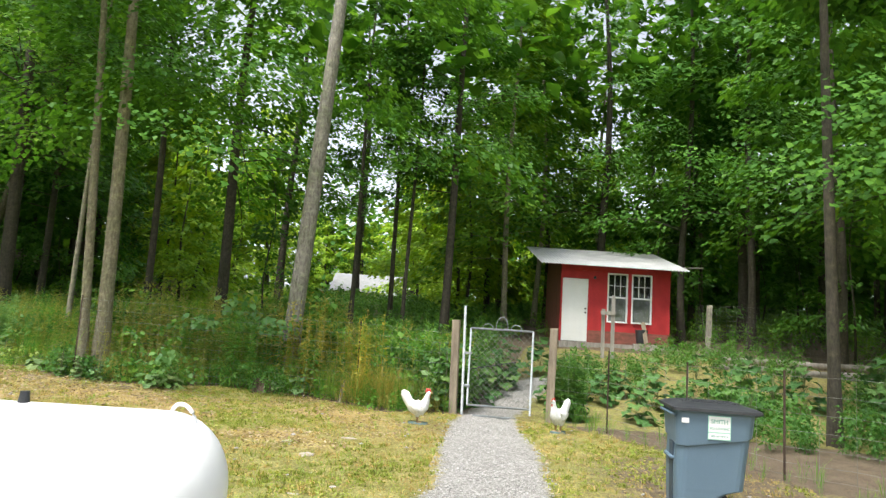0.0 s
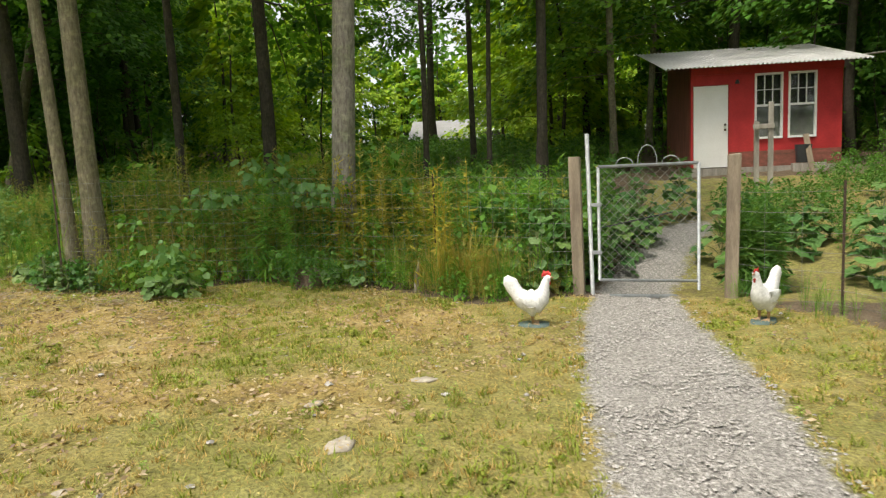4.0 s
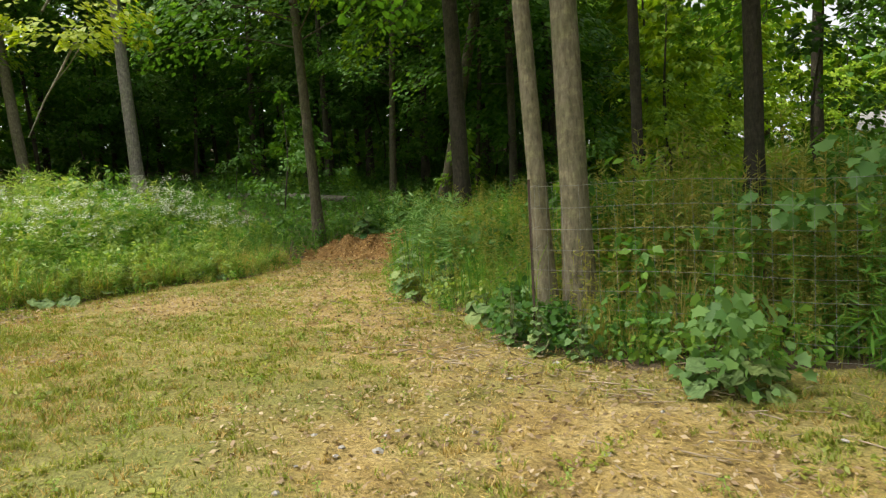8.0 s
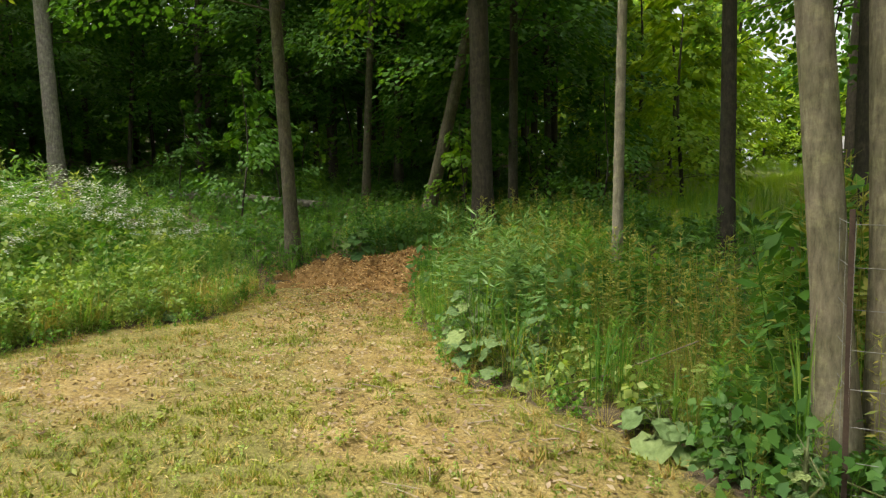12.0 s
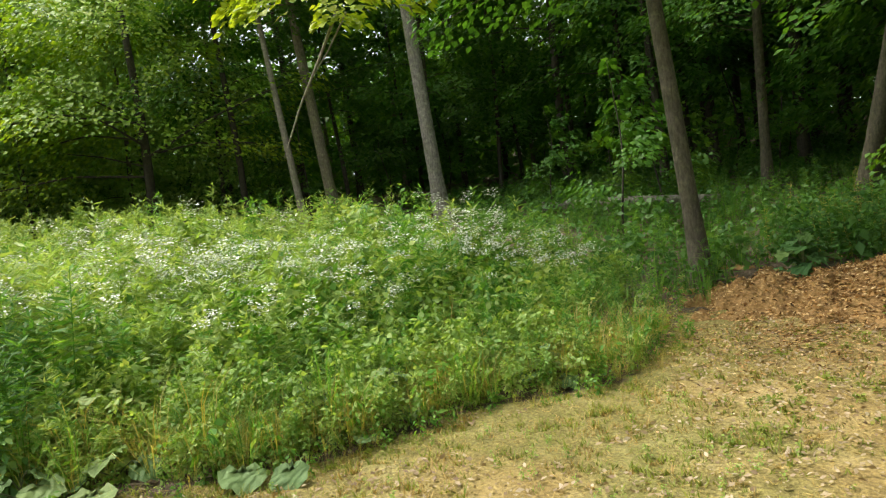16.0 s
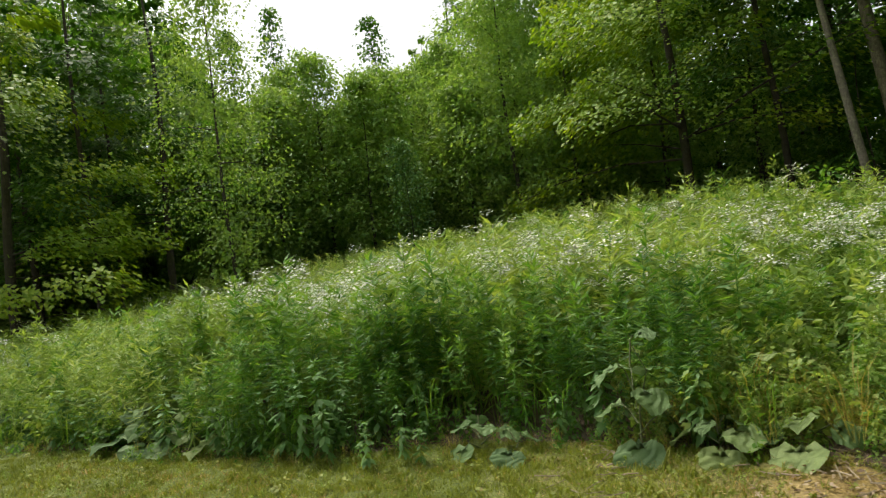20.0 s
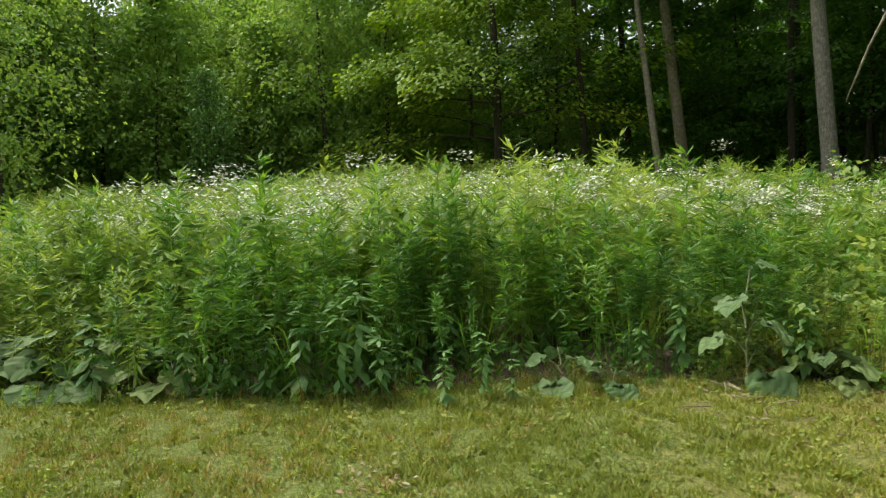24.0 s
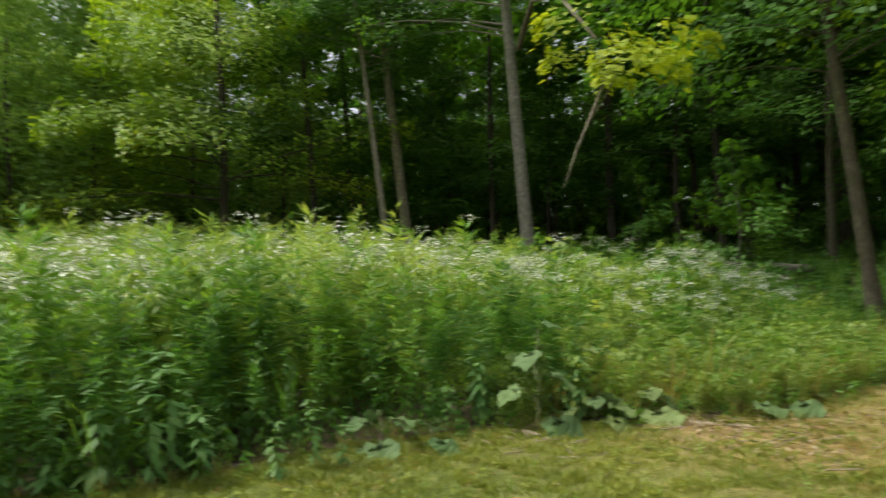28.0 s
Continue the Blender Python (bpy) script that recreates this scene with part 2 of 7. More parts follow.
RED = surface("red_paint", (0.36, 0.018, 0.02), (0.52, 0.032, 0.035), 1.6, 0.72, 0, 0.2, 25, (1.5, 1.5, 1), 0.004)
DARK_RED = surface("brown_red_siding", (0.14, 0.05, 0.035), (0.26, 0.09, 0.06), 2.0, 0.85, 0, 0.4, 25, (4, 4, 0.6))
WHITE = surface("white_paint", (0.74, 0.74, 0.72), (0.82, 0.82, 0.81), 2.0, 0.45, 0, 0.08, 30, speck=(0.94, 1.03))
TANK_WHITE = surface("tank_enamel", (0.8, 0.8, 0.8), (0.87, 0.87, 0.87), 1.2, 0.35, 0, 0.0, 9, speck=(0.97, 1.02))
CONCRETE = surface("concrete", (0.3, 0.26, 0.2), (0.5, 0.45, 0.37), 9.0, 0.9, 0, 0.4)
ROOF_METAL = surface("corrugated_metal", (0.42, 0.42, 0.42), (0.6, 0.6, 0.59), 1.3, 0.55, 0.2, 0.05, 30)
BIN_BLUE = surface("bin_plastic", (0.09, 0.14, 0.19), (0.115, 0.175, 0.23), 1.5, 0.5, 0, 0.05, 120, speck=(0.93, 1.05))
# darker copy of the bin plastic, for painted shade
BIN_SHADE = surface("bin_plastic_shaded", (0.03, 0.05, 0.075), (0.045, 0.07, 0.1), 1.5, 0.6, 0, 0.05, 120, speck=(0.93, 1.05))
BLACK = surface("black_plastic", (0.018, 0.019, 0.022), (0.04, 0.042, 0.046), 3.0, 0.5, 0, 0.1, 90)
CLAY_WHITE = surface("painted_concrete_white", (0.7, 0.7, 0.68), (0.82, 0.82, 0.8), 12, 0.6, 0, 0.5, 45)
CLAY_RED = surface("painted_red", (0.5, 0.03, 0.025), (0.65, 0.06, 0.045), 12, 0.55)
CLAY_GREEN = surface("painted_blue_green", (0.06, 0.1, 0.09), (0.11, 0.155, 0.14), 9, 0.7)
CLAY_YELLOW = surface("faded_orange", (0.42, 0.25, 0.12), (0.55, 0.38, 0.22), 9, 0.7)
MULCH = surface("wood_chips", (0.2, 0.11, 0.035), (0.46, 0.28, 0.1), 14, 0.95, 0, 0.9, 45, dist=0.03)
STONE = None
SIDING = surface("house_siding", (0.3, 0.3, 0.27), (0.38, 0.38, 0.35), 1.0, 0.8)
SHINGLE = surface("house_roof", (0.26, 0.26, 0.25), (0.33, 0.33, 0.32), 2.0, 0.8)
FADED_RED = surface("faded_red_boards", (0.13, 0.06, 0.04), (0.32, 0.1, 0.075), 3.0, 0.85, 0, 0.4, 25, (1.5, 1.5, 3), 0.004)
PALE_GREEN = surface("pale_green_print", (0.25, 0.55, 0.42), (0.3, 0.62, 0.48), 4, 0.5, speck=(0.95, 1.03))
GREEN_LABEL = surface("green_print", (0.05, 0.27, 0.2), (0.06, 0.32, 0.24), 4, 0.5)
SCREEN = surface("insect_screen", (0.13, 0.13, 0.12), (0.2, 0.2, 0.185), 6.0, 0.8)
# near-black colour stands for unlit space behind panes and board gaps
DIM = surface("dim_interior", (0.02, 0.02, 0.018), (0.05, 0.045, 0.04), 2.0, 0.9)


def stone_material():
    mat, nn, ll, b = nodes_of("gravel_stone")
    geo = nn.new("ShaderNodeNewGeometry")
    r = ramp(nn, ((0.0, (0.23, 0.215, 0.195)), (0.5, (0.36, 0.345, 0.32)), (1.0, (0.52, 0.5, 0.47))))
    ll.new(geo.outputs["Random Per Island"], r.inputs["Fac"])
    grain = noise_node(nn, ll, 70, 3)
    g = ramp(nn, ((0.3, (0.8, 0.8, 0.8)), (0.7, (1.1, 1.1, 1.1))))
    ll.new(grain.outputs["Fac"], g.inputs["Fac"])
    ll.new(mix_color(nn, ll, 1.0, r.outputs["Color"], g.outputs["Color"], "MULTIPLY"), b.inputs["Base Color"])
    b.inputs["Roughness"].default_value = 0.9
    return mat


STONE = stone_material()


def chip_material():
    mat, nn, ll, b = nodes_of("bark_chip")
    geo = nn.new("ShaderNodeNewGeometry")
    r = ramp(nn, ((0.0, (0.1, 0.055, 0.02)), (0.4, (0.36, 0.2, 0.065)), (0.75, (0.53, 0.32, 0.11)), (1.0, (0.7, 0.52, 0.26))))
    ll.new(geo.outputs["Random Per Island"], r.inputs["Fac"])
    ll.new(r.outputs["Color"], b.inputs["Base Color"])
    b.inputs["Roughness"].default_value = 0.95
    return mat


CHIP = chip_material()


def ground_material():
    """Lawn, gravel, bare soil and forest litter; the painted mask says which ground lies where."""
    mat, nn, ll, b = nodes_of("ground_cover")
    at = nn.new("ShaderNodeVertexColor")
    at.layer_name = "cover"
    sep = nn.new("ShaderNodeSeparateColor")
    ll.new(at.outputs["Color"], sep.inputs["Color"])
    patches = noise_node(nn, ll, 0.55, 6, 0.62)
    mid = noise_node(nn, ll, 3.2, 5, 0.65)
    fine = noise_node(nn, ll, 38, 4, 0.7)

    def blend(scale, gain):
        n = noise_node(nn, ll, scale, 5, 0.7)
        m = nn.new("ShaderNodeMath")
        m.operation = "MULTIPLY_ADD"
        m.inputs[1].default_value, m.inputs[2].default_value = gain, -gain / 2
        ll.new(n.outputs["Fac"], m.inputs[0])
        return m.outputs[0]

    def edge(sock, jitter):
        a = nn.new("ShaderNodeMath")
        a.operation = "ADD"
        ll.new(sock, a.inputs[0])
        ll.new(jitter, a.inputs[1])
        mr = nn.new("ShaderNodeMapRange")
        mr.inputs["From Min"].default_value, mr.inputs["From Max"].default_value = 0.4, 0.62
        ll.new(a.outputs[0], mr.inputs["Value"])
        return mr.outputs[0]

    jit = blend(7, 0.9)
    straw = ramp(nn, ((0.3, (0.21, 0.14, 0.048)), (0.48, (0.38, 0.275, 0.09)), (0.68, (0.52, 0.4, 0.17))))
    ll.new(mid.outputs["Fac"], straw.inputs["Fac"])
    green = ramp(nn, ((0.25, (0.1, 0.155, 0.025)), (0.75, (0.23, 0.265, 0.055))))
    ll.new(fine.outputs["Fac"], green.inputs["Fac"])
    wet = nn.new("ShaderNodeMath")
    wet.operation = "MULTIPLY_ADD"
    wet.inputs[1].default_value = 0.55
    ll.new(patches.outputs["Fac"], wet.inputs[0])
    half = nn.new("ShaderNodeMath")
    half.operation = "MULTIPLY"
    half.inputs[1].default_value = 0.5
    ll.new(sep.outputs["Blue"], half.inputs[0])
    ll.new(half.outputs[0], wet.inputs[2])
    sel = nn.new("ShaderNodeMapRange")
    sel.inputs["From Min"].default_value, sel.inputs["From Max"].default_value = 0.32, 0.72
    ll.new(wet.outputs[0], sel.inputs["Value"])
    lawn = mix_color(nn, ll, sel.outputs[0], straw.outputs["Color"], green.outputs["Color"])
    grav = ramp(nn, ((0.2, (0.2, 0.185, 0.165)), (0.8, (0.46, 0.44, 0.41))))
    ll.new(fine.outputs["Fac"], grav.inputs["Fac"])
    soil = ramp(nn, ((0.2, (0.08, 0.055, 0.032)), (0.8, (0.2, 0.15, 0.095))))
    ll.new(mid.outputs["Fac"], soil.inputs["Fac"])
    c = mix_color(nn, ll, edge(sep.outputs["Green"], jit), lawn, soil.outputs["Color"])
    c = mix_color(nn, ll, edge(sep.outputs["Red"], jit), c, grav.outputs["Color"])
    grain = ramp(nn, ((0.3, (0.5, 0.5, 0.5)), (0.7, (1.3, 1.3, 1.3))))
    ll.new(fine.outputs["Fac"], grain.inputs["Fac"])
    ll.new(mix_color(nn, ll, 1.0, c, grain.outputs["Color"], "MULTIPLY"), b.inputs["Base Color"])
    bp = nn.new("ShaderNodeBump")
    bp.inputs["Strength"].default_value, bp.inputs["Distance"].default_value = 0.8, 0.04
    ll.new(fine.outputs["Fac"], bp.inputs["Height"])
    ll.new(bp.outputs["Normal"], b.inputs["Normal"])
    b.inputs["Roughness"].default_value = 0.95
    return mat


GROUND = ground_material()


def glass_material():
    mat, nn, ll, b = nodes_of("window_glass")
    b.inputs["Base Color"].default_value = (0.9, 0.95, 0.93, 1)
    b.inputs["Roughness"].default_value = 0.03
    b.inputs["Transmission Weight"].default_value = 1.0
    b.inputs["IOR"].default_value = 1.45
    return mat


GLASS = glass_material()

# ---- mesh tools ----
rng = np.random.default_rng(7)


def quads(name, V, mat, n_side=4):
    """A mesh of separate n-sided faces, whose corners follow one another in V."""
    V = np.asarray(V, dtype=np.float32).reshape(-1, 3)
    m = len(V) // n_side
    me = bpy.data.meshes.new(name)
    me.vertices.add(len(V))
    me.vertices.foreach_set("co", V.ravel())
    me.loops.add(len(V))
    me.loops.foreach_set("vertex_index", np.arange(len(V), dtype=np.int32))
    me.polygons.add(m)
    me.polygons.foreach_set("loop_start", np.arange(0, len(V), n_side, dtype=np.int32))
    me.update(calc_edges=True)
    me.materials.append(mat)
    return me


def solid(name, V, Fq, mat, smooth=False):
    me = bpy.data.meshes.new(name)
    me.from_pydata([tuple(v) for v in np.asarray(V).tolist()], [], [list(f) for f in Fq])
    me.update()
    me.materials.append(mat)
    if smooth:
        me.polygons.foreach_set("use_smooth", [True] * len(me.polygons))
    return me


def put(name, me, parent=None, label="", m=None):
    ob = new(name, me)
    if parent:
        ob.parent = parent
    if m is not None:
        ob.matrix_basis = m
    if label:
        tagged(ob, label)
    return ob


def part(name, bm, material, parent, label="", smooth=False):
    """One mesh object out of a bmesh, under a thing or a part."""
    me = bpy.data.meshes.new(name)
    bm.to_mesh(me)
    bm.free()
    me.materials.append(material)
    if smooth:
        me.polygons.foreach_set("use_smooth", [True] * len(me.polygons))
    return put(name, me, parent, label)


def thing(name, m, label, category, group="", kind=""):
    ob = new(name)
    ob.empty_display_size = 0.1
    ob.matrix_basis = m
    return tagged(ob, label, category, group, kind)


def box(x0, x1, y0, y1, z0, z1, bevel=0.0, bm=None):
    bm = bm or bmesh.new()
    made = bmesh.ops.create_cube(bm, size=1.0)["verts"]
    for v in made:
        v.co = Vector(((x0 + x1) / 2 + v.co.x * (x1 - x0), (y0 + y1) / 2 + v.co.y * (y1 - y0), (z0 + z1) / 2 + v.co.z * (z1 - z0)))
    if bevel:
        edges = list({e for v in made for e in v.link_edges})
        bmesh.ops.bevel(bm, geom=edges, offset=bevel, segments=2, affect="EDGES", profile=0.7)
    return bm


def tube_arrays(pts, radii, sides=8, caps=True):
    """Vertices and faces of a round bar along a line of points."""
    pts = [Vector(p) for p in pts]
    V, Fq = [], []
    n = len(pts)
    ref = Vector((0, 0, 1))
    for i, p in enumerate(pts):
        d = (pts[min(i + 1, n - 1)] - pts[max(i - 1, 0)]).normalized()
        a = d.cross(ref if abs(d.z) < 0.9 else Vector((1, 0, 0))).normalized()
        b = d.cross(a)
        for k in range(sides):
            w = 2 * math.pi * k / sides
            V.append(p + (a * math.cos(w) + b * math.sin(w)) * radii[i])
    for i in range(n - 1):
        for k in range(sides):
            k2 = (k + 1) % sides
            Fq.append((i * sides + k, i * sides + k2, (i + 1) * sides + k2, (i + 1) * sides + k))
    if caps:
        Fq.append(tuple(range(sides)))
        Fq.append(tuple(range((n - 1) * sides, n * sides)))
    return [tuple(v) for v in V], Fq


def bar(name, pts, r, mat, parent, sides=8, label="", smooth=True):
    radii = r if isinstance(r, (list, tuple)) else [r] * len(pts)
    V, Fq = tube_arrays(pts, radii, sides)
    return put(name, solid(name, V, Fq, mat, smooth), parent, label)


def bars(name, lines, mat, parent, sides=4):
    """Many thin bars as one mesh: lines of (points, radius)."""
    V, Fq = [], []
    for pts, r in lines:
        v, f = tube_arrays(pts, [r] * len(pts), sides, caps=False)
        o = len(V)
        V += v
        Fq += [tuple(i + o for i in q) for q in f]
    return put(name, solid(name, V, Fq, mat), parent)


def smooth_step(a, b, v):
    k = np.clip((v - a) / (b - a), 0, 1)
    return k * k * (3 - 2 * k)


# ---- the lie of the land ----
def height(x, y):
    x, y = np.asarray(x, dtype=float), np.asarray(y, dtype=float)
    u = -x
    z = 0.033 * np.clip(u - 1.5, 0, 13.5)
    v = np.clip(u - 15, 0, 70)
    z = z + 0.11 * v * np.minimum(1, v / 8)
    n = np.clip(np.minimum(y, 30) - 11, 0, None)
    n = 0.12 * n * np.minimum(1, n / 2 + 0.3)
    return z + n * (1 - 0.75 * smooth_step(12, 21, u) * (1 - smooth_step(24, 40, y))) + 0.012 * np.sin(1.7 * x + 0.6 * y) * np.sin(1.3 * y - 0.4 * x)


def gz(x, y):
    return float(height(x, y))


LAWN = [(-14.3, -40), (-14.2, -1.5), (-14.0, 0.6), (-14.0, 1.6), (-14.5, 3.0), (-14.5, 4.2), (-14.1, 5.9), (-14.0, 6.9), (-14.4, 8.0),
        (-14.4, 9.4), (-15.3, 10.3), (-16.5, 11.2), (-15.5, 12.4), (-14.1, 12.1), (-12.8, 10.9), (-11.6, 10.3), (-10.9, 9.8), (-9.4, 9.8),
        (-8.6, 9.3), (-7.3, 9.3), (-6.6, 9.7), (-5.8, 10.5), (-4.3, 10.4), (-2.8, 9.7), (-2.0, 10.5), (-0.2, 10.5), (0.6, 9.8), (1.5, 8.6),
        (2.4, 7.3), (4.0, 5.8), (9.0, 3.0), (30, -40)]
TRACK = [(-0.9, -3.0, 1.3), (-0.75, 2.0, 0.8), (-0.55, 4.2, 0.62), (-0.55, 5.5, 0.52), (-0.85, 7.5, 0.6), (-1.2, 9.5, 0.52), (-1.3, 11.0, 0.42),
         (-1.0, 13.0, 0.4), (-0.4, 15.5, 0.5), (-0.1, 18.0, 0.7), (0.0, 20.2, 0.7)]


def inside(poly, x, y):
    x, y = np.asarray(x, dtype=float), np.asarray(y, dtype=float)
    res = np.zeros(x.shape, dtype=bool)
    for (x0, y0), (x1, y1) in zip(poly, poly[1:] + poly[:1]):
        if y0 == y1:
            continue
        cross = ((y0 > y) != (y1 > y)) & (x < (x1 - x0) * (y - y0) / (y1 - y0) + x0)
        res ^= cross
    return res


def track_mask(x, y):
    """1 on the gravel path, 0 a hand's breadth beside it."""
    ys = np.array([p[1] for p in TRACK])
    cx = np.interp(y, ys, [p[0] for p in TRACK])
    hw = np.interp(y, ys, [p[2] for p in TRACK])
    return np.clip(0.5 + (hw - np.abs(x - cx)) / 0.5, 0, 1) * smooth_step(16.5, 13.5, y)


BARE = [(-6.3, 8.1, 1.0), (-5.2, 7.4, 0.6), (-10.6, 8.7, 0.8), (-8.7, 8.5, 0.7), (-3.6, 8.9, 0.7), (-7.4, 6.9, 0.5), (-11.9, 9.4, 0.7), (-13.6, 5.8, 0.6), (-12.6, 7.6, 0.6), (-4.6, 6.4, 0.5), (-3.1, 6.7, 0.5), (-14.2, 11.1, 1.0), (-13.2, 10.1, 0.7)]


def bare_mask(x, y):
    """Worn places in the lawn, where litter lies on the bare ground."""
    v = np.zeros(np.shape(x))
    for bx, by, br in BARE:
        q = np.hypot((x - bx) / 1.5, y - by) / br + 0.3 * np.sin(5 * x + 3 * by) * np.sin(6 * y + bx)
        v = np.maximum(v, np.clip(1.25 - q, 0, 1))
    return v


def stony_mask(x, y):
    """The gravelled turning place round the bin."""
    return np.clip(1.15 - np.hypot((x - 1.3) / 2.2, (y - 4.0) / 1.9), 0, 1)


def dark_soil_mask(x, y):
    """A darker soil patch with thinner grass between the bin and the pen."""
    return np.clip(1.4 - np.hypot((x - 1.6) / 1.9, (y - 6.8) / 2.9), 0, 1)


def grid_axis(lo, hi, near_lo, near_hi, step, grow=1.25):
    a = list(np.arange(near_lo, near_hi + 1e-6, step))
    s, v = step, a[-1]
    while v < hi:
        s *= grow
        v += s
        a.append(min(v, hi))
    s, v = step, a[0]
    while v > lo:
        s *= grow
        v -= s
        a.insert(0, max(v, lo))
    return np.array(a)


def build_ground():
    gx = grid_axis(-600, 600, -18, 6, 0.16)
    gy = grid_axis(-600, 600, -3, 21, 0.16)
    X, Y = np.meshgrid(gx, gy)
    lawn = inside(LAWN, X, Y)
    rough = rng.normal(0, 0.012, X.shape) * (np.abs(X + 6) < 14) * (np.abs(Y - 8) < 14)
    Z = height(X, Y) + rough
    nx, ny = len(gx), len(gy)
    V = np.stack([X, Y, Z], -1).reshape(-1, 3)
    i = (np.arange(ny - 1)[:, None] * nx + np.arange(nx - 1)[None, :]).ravel()
    idx = np.stack([i, i + 1, i + nx + 1, i + nx], 1)
    me = bpy.data.meshes.new("ground")
    me.vertices.add(len(V))
    me.vertices.foreach_set("co", V.astype(np.float32).ravel())
    me.loops.add(idx.size)
    me.loops.foreach_set("vertex_index", idx.astype(np.int32).ravel())
    me.polygons.add(len(idx))
    me.polygons.foreach_set("loop_start", np.arange(0, idx.size, 4, dtype=np.int32))
    me.update(calc_edges=True)
    col = me.color_attributes.new("cover", "FLOAT_COLOR", "POINT")
    red = np.maximum(track_mask(X, Y), 0.62 * stony_mask(X, Y))
    soil = np.where(lawn, 0.0, 1.0)
    south = (Y < 5) & (X > -14.2)
    soil[south] = 0.0
    soil[(Y > 34) & (X > -32) & (X < 4)] = 0.0
    lane = (np.abs(np.degrees(np.arctan2(X + 8.6, Y - 6.7)) + 19) < 8) & (Y > 17)
    soil[lane] = 0.0
    pen = (X > -1.5) & (X < 9) & (Y > 10.5) & (Y < 20)
    soil[pen] = 0.42
    # worn strip along the weeds
    worn = np.clip(1 - np.abs(Y - 9.3) / 1.0, 0, 1) * (X < -5) * (X > -11)
    soil = np.maximum(soil, 0.34 * worn * lawn)
    green = np.clip(0.5 + 0.5 * smooth_step(-6, -12, X) * smooth_step(6, 2, Y) , 0, 1)
    green = green * (1 - bare_mask(X, Y)) * (1 - 0.8 * stony_mask(X, Y))
    soil = np.maximum(soil, 0.26 * bare_mask(X, Y))
    soil = np.maximum(soil, 0.62 * dark_soil_mask(X, Y) * lawn)
    green[(Y > 30) | lane] = 1.0
    rgba = np.stack([red, soil, green, np.ones_like(red)], -1).reshape(-1, 4).astype(np.float32)
    col.data.foreach_set("color", rgba.ravel())
    me.materials.append(GROUND)
    me.polygons.foreach_set("use_smooth", np.ones(len(idx), dtype=bool))
    tagged(new("ground", me), "dry mown lawn, gravel path and woodland soil on a rising slope", "ground", kind="structure")


build_ground()


# ---- leaves and plants ----
def unit(a):
    return a / np.maximum(np.linalg.norm(a, axis=-1, keepdims=True), 1e-6)


def leaf_quads(P, D, N, L, W, fold=0.12):
    """Pointed leaves as bent four-cornered blades: base P, axis D, face N, length L and width W."""
    D = unit(D)
    S = unit(np.cross(D, N))
    N = np.cross(S, D)
    L, W = L[:, None], W[:, None]
    mid = P + D * L * 0.45 - N * L * fold
    tip = P + D * L - N * L * fold * 1.6
    return np.stack([P, mid + S * W / 2 + N * W * 0.18, tip, mid - S * W / 2 + N * W * 0.18], 1)


def bough(g, l, rise, droop, n, size):
    """Leaves of one bough along +x: a flat, layered spray, as on a maple or beech."""
    s = 0.18 + 0.82 * g.random(n) ** 0.75
    side = g.choice([-1.0, 1.0], n)
    width = l * (0.42 * (1 - s) + 0.1) * g.random(n) ** 0.7
    x = s * l + 0.25 * width
    y = side * width
    z = rise * l * s - droop * l * s ** 2 - 0.2 * width + g.normal(0, 0.07 + 0.03 * l, n)
    P = np.stack([x, y, z], -1)
    D = np.stack([0.6 + 0.5 * g.random(n), side * (0.3 + 0.7 * g.random(n)), -0.25 - 0.5 * g.random(n)], -1)
    N = np.stack([g.normal(0, 0.35, n), g.normal(0, 0.35, n), np.ones(n)], -1)
    L = size * g.uniform(0.75, 1.3, n)
    return P, D, N, L, L * g.uniform(0.62, 0.9, n)


def turn_z(A, a):
    c, s = math.cos(a), math.sin(a)
    B = A.copy()
    B[..., 0], B[..., 1] = A[..., 0] * c - A[..., 1] * s, A[..., 0] * s + A[..., 1] * c
    return B


def trunk_line(g, h, lean, wobble):
    n = 14
    pts = []
    ph = g.random(4) * 6.28
    for i in range(n):
        k = i / (n - 1)
        z = h * k
        wx = wobble * (math.sin(2.2 * k * 3 + ph[0]) - math.sin(ph[0])) + 0.4 * wobble * math.sin(7 * k + ph[1]) * k
        wy = wobble * (math.sin(1.9 * k * 3 + ph[2]) - math.sin(ph[2])) + 0.4 * wobble * math.sin(6 * k + ph[3]) * k
        pts.append((lean[0] * z + wx, lean[1] * z + wy, z))
    return pts


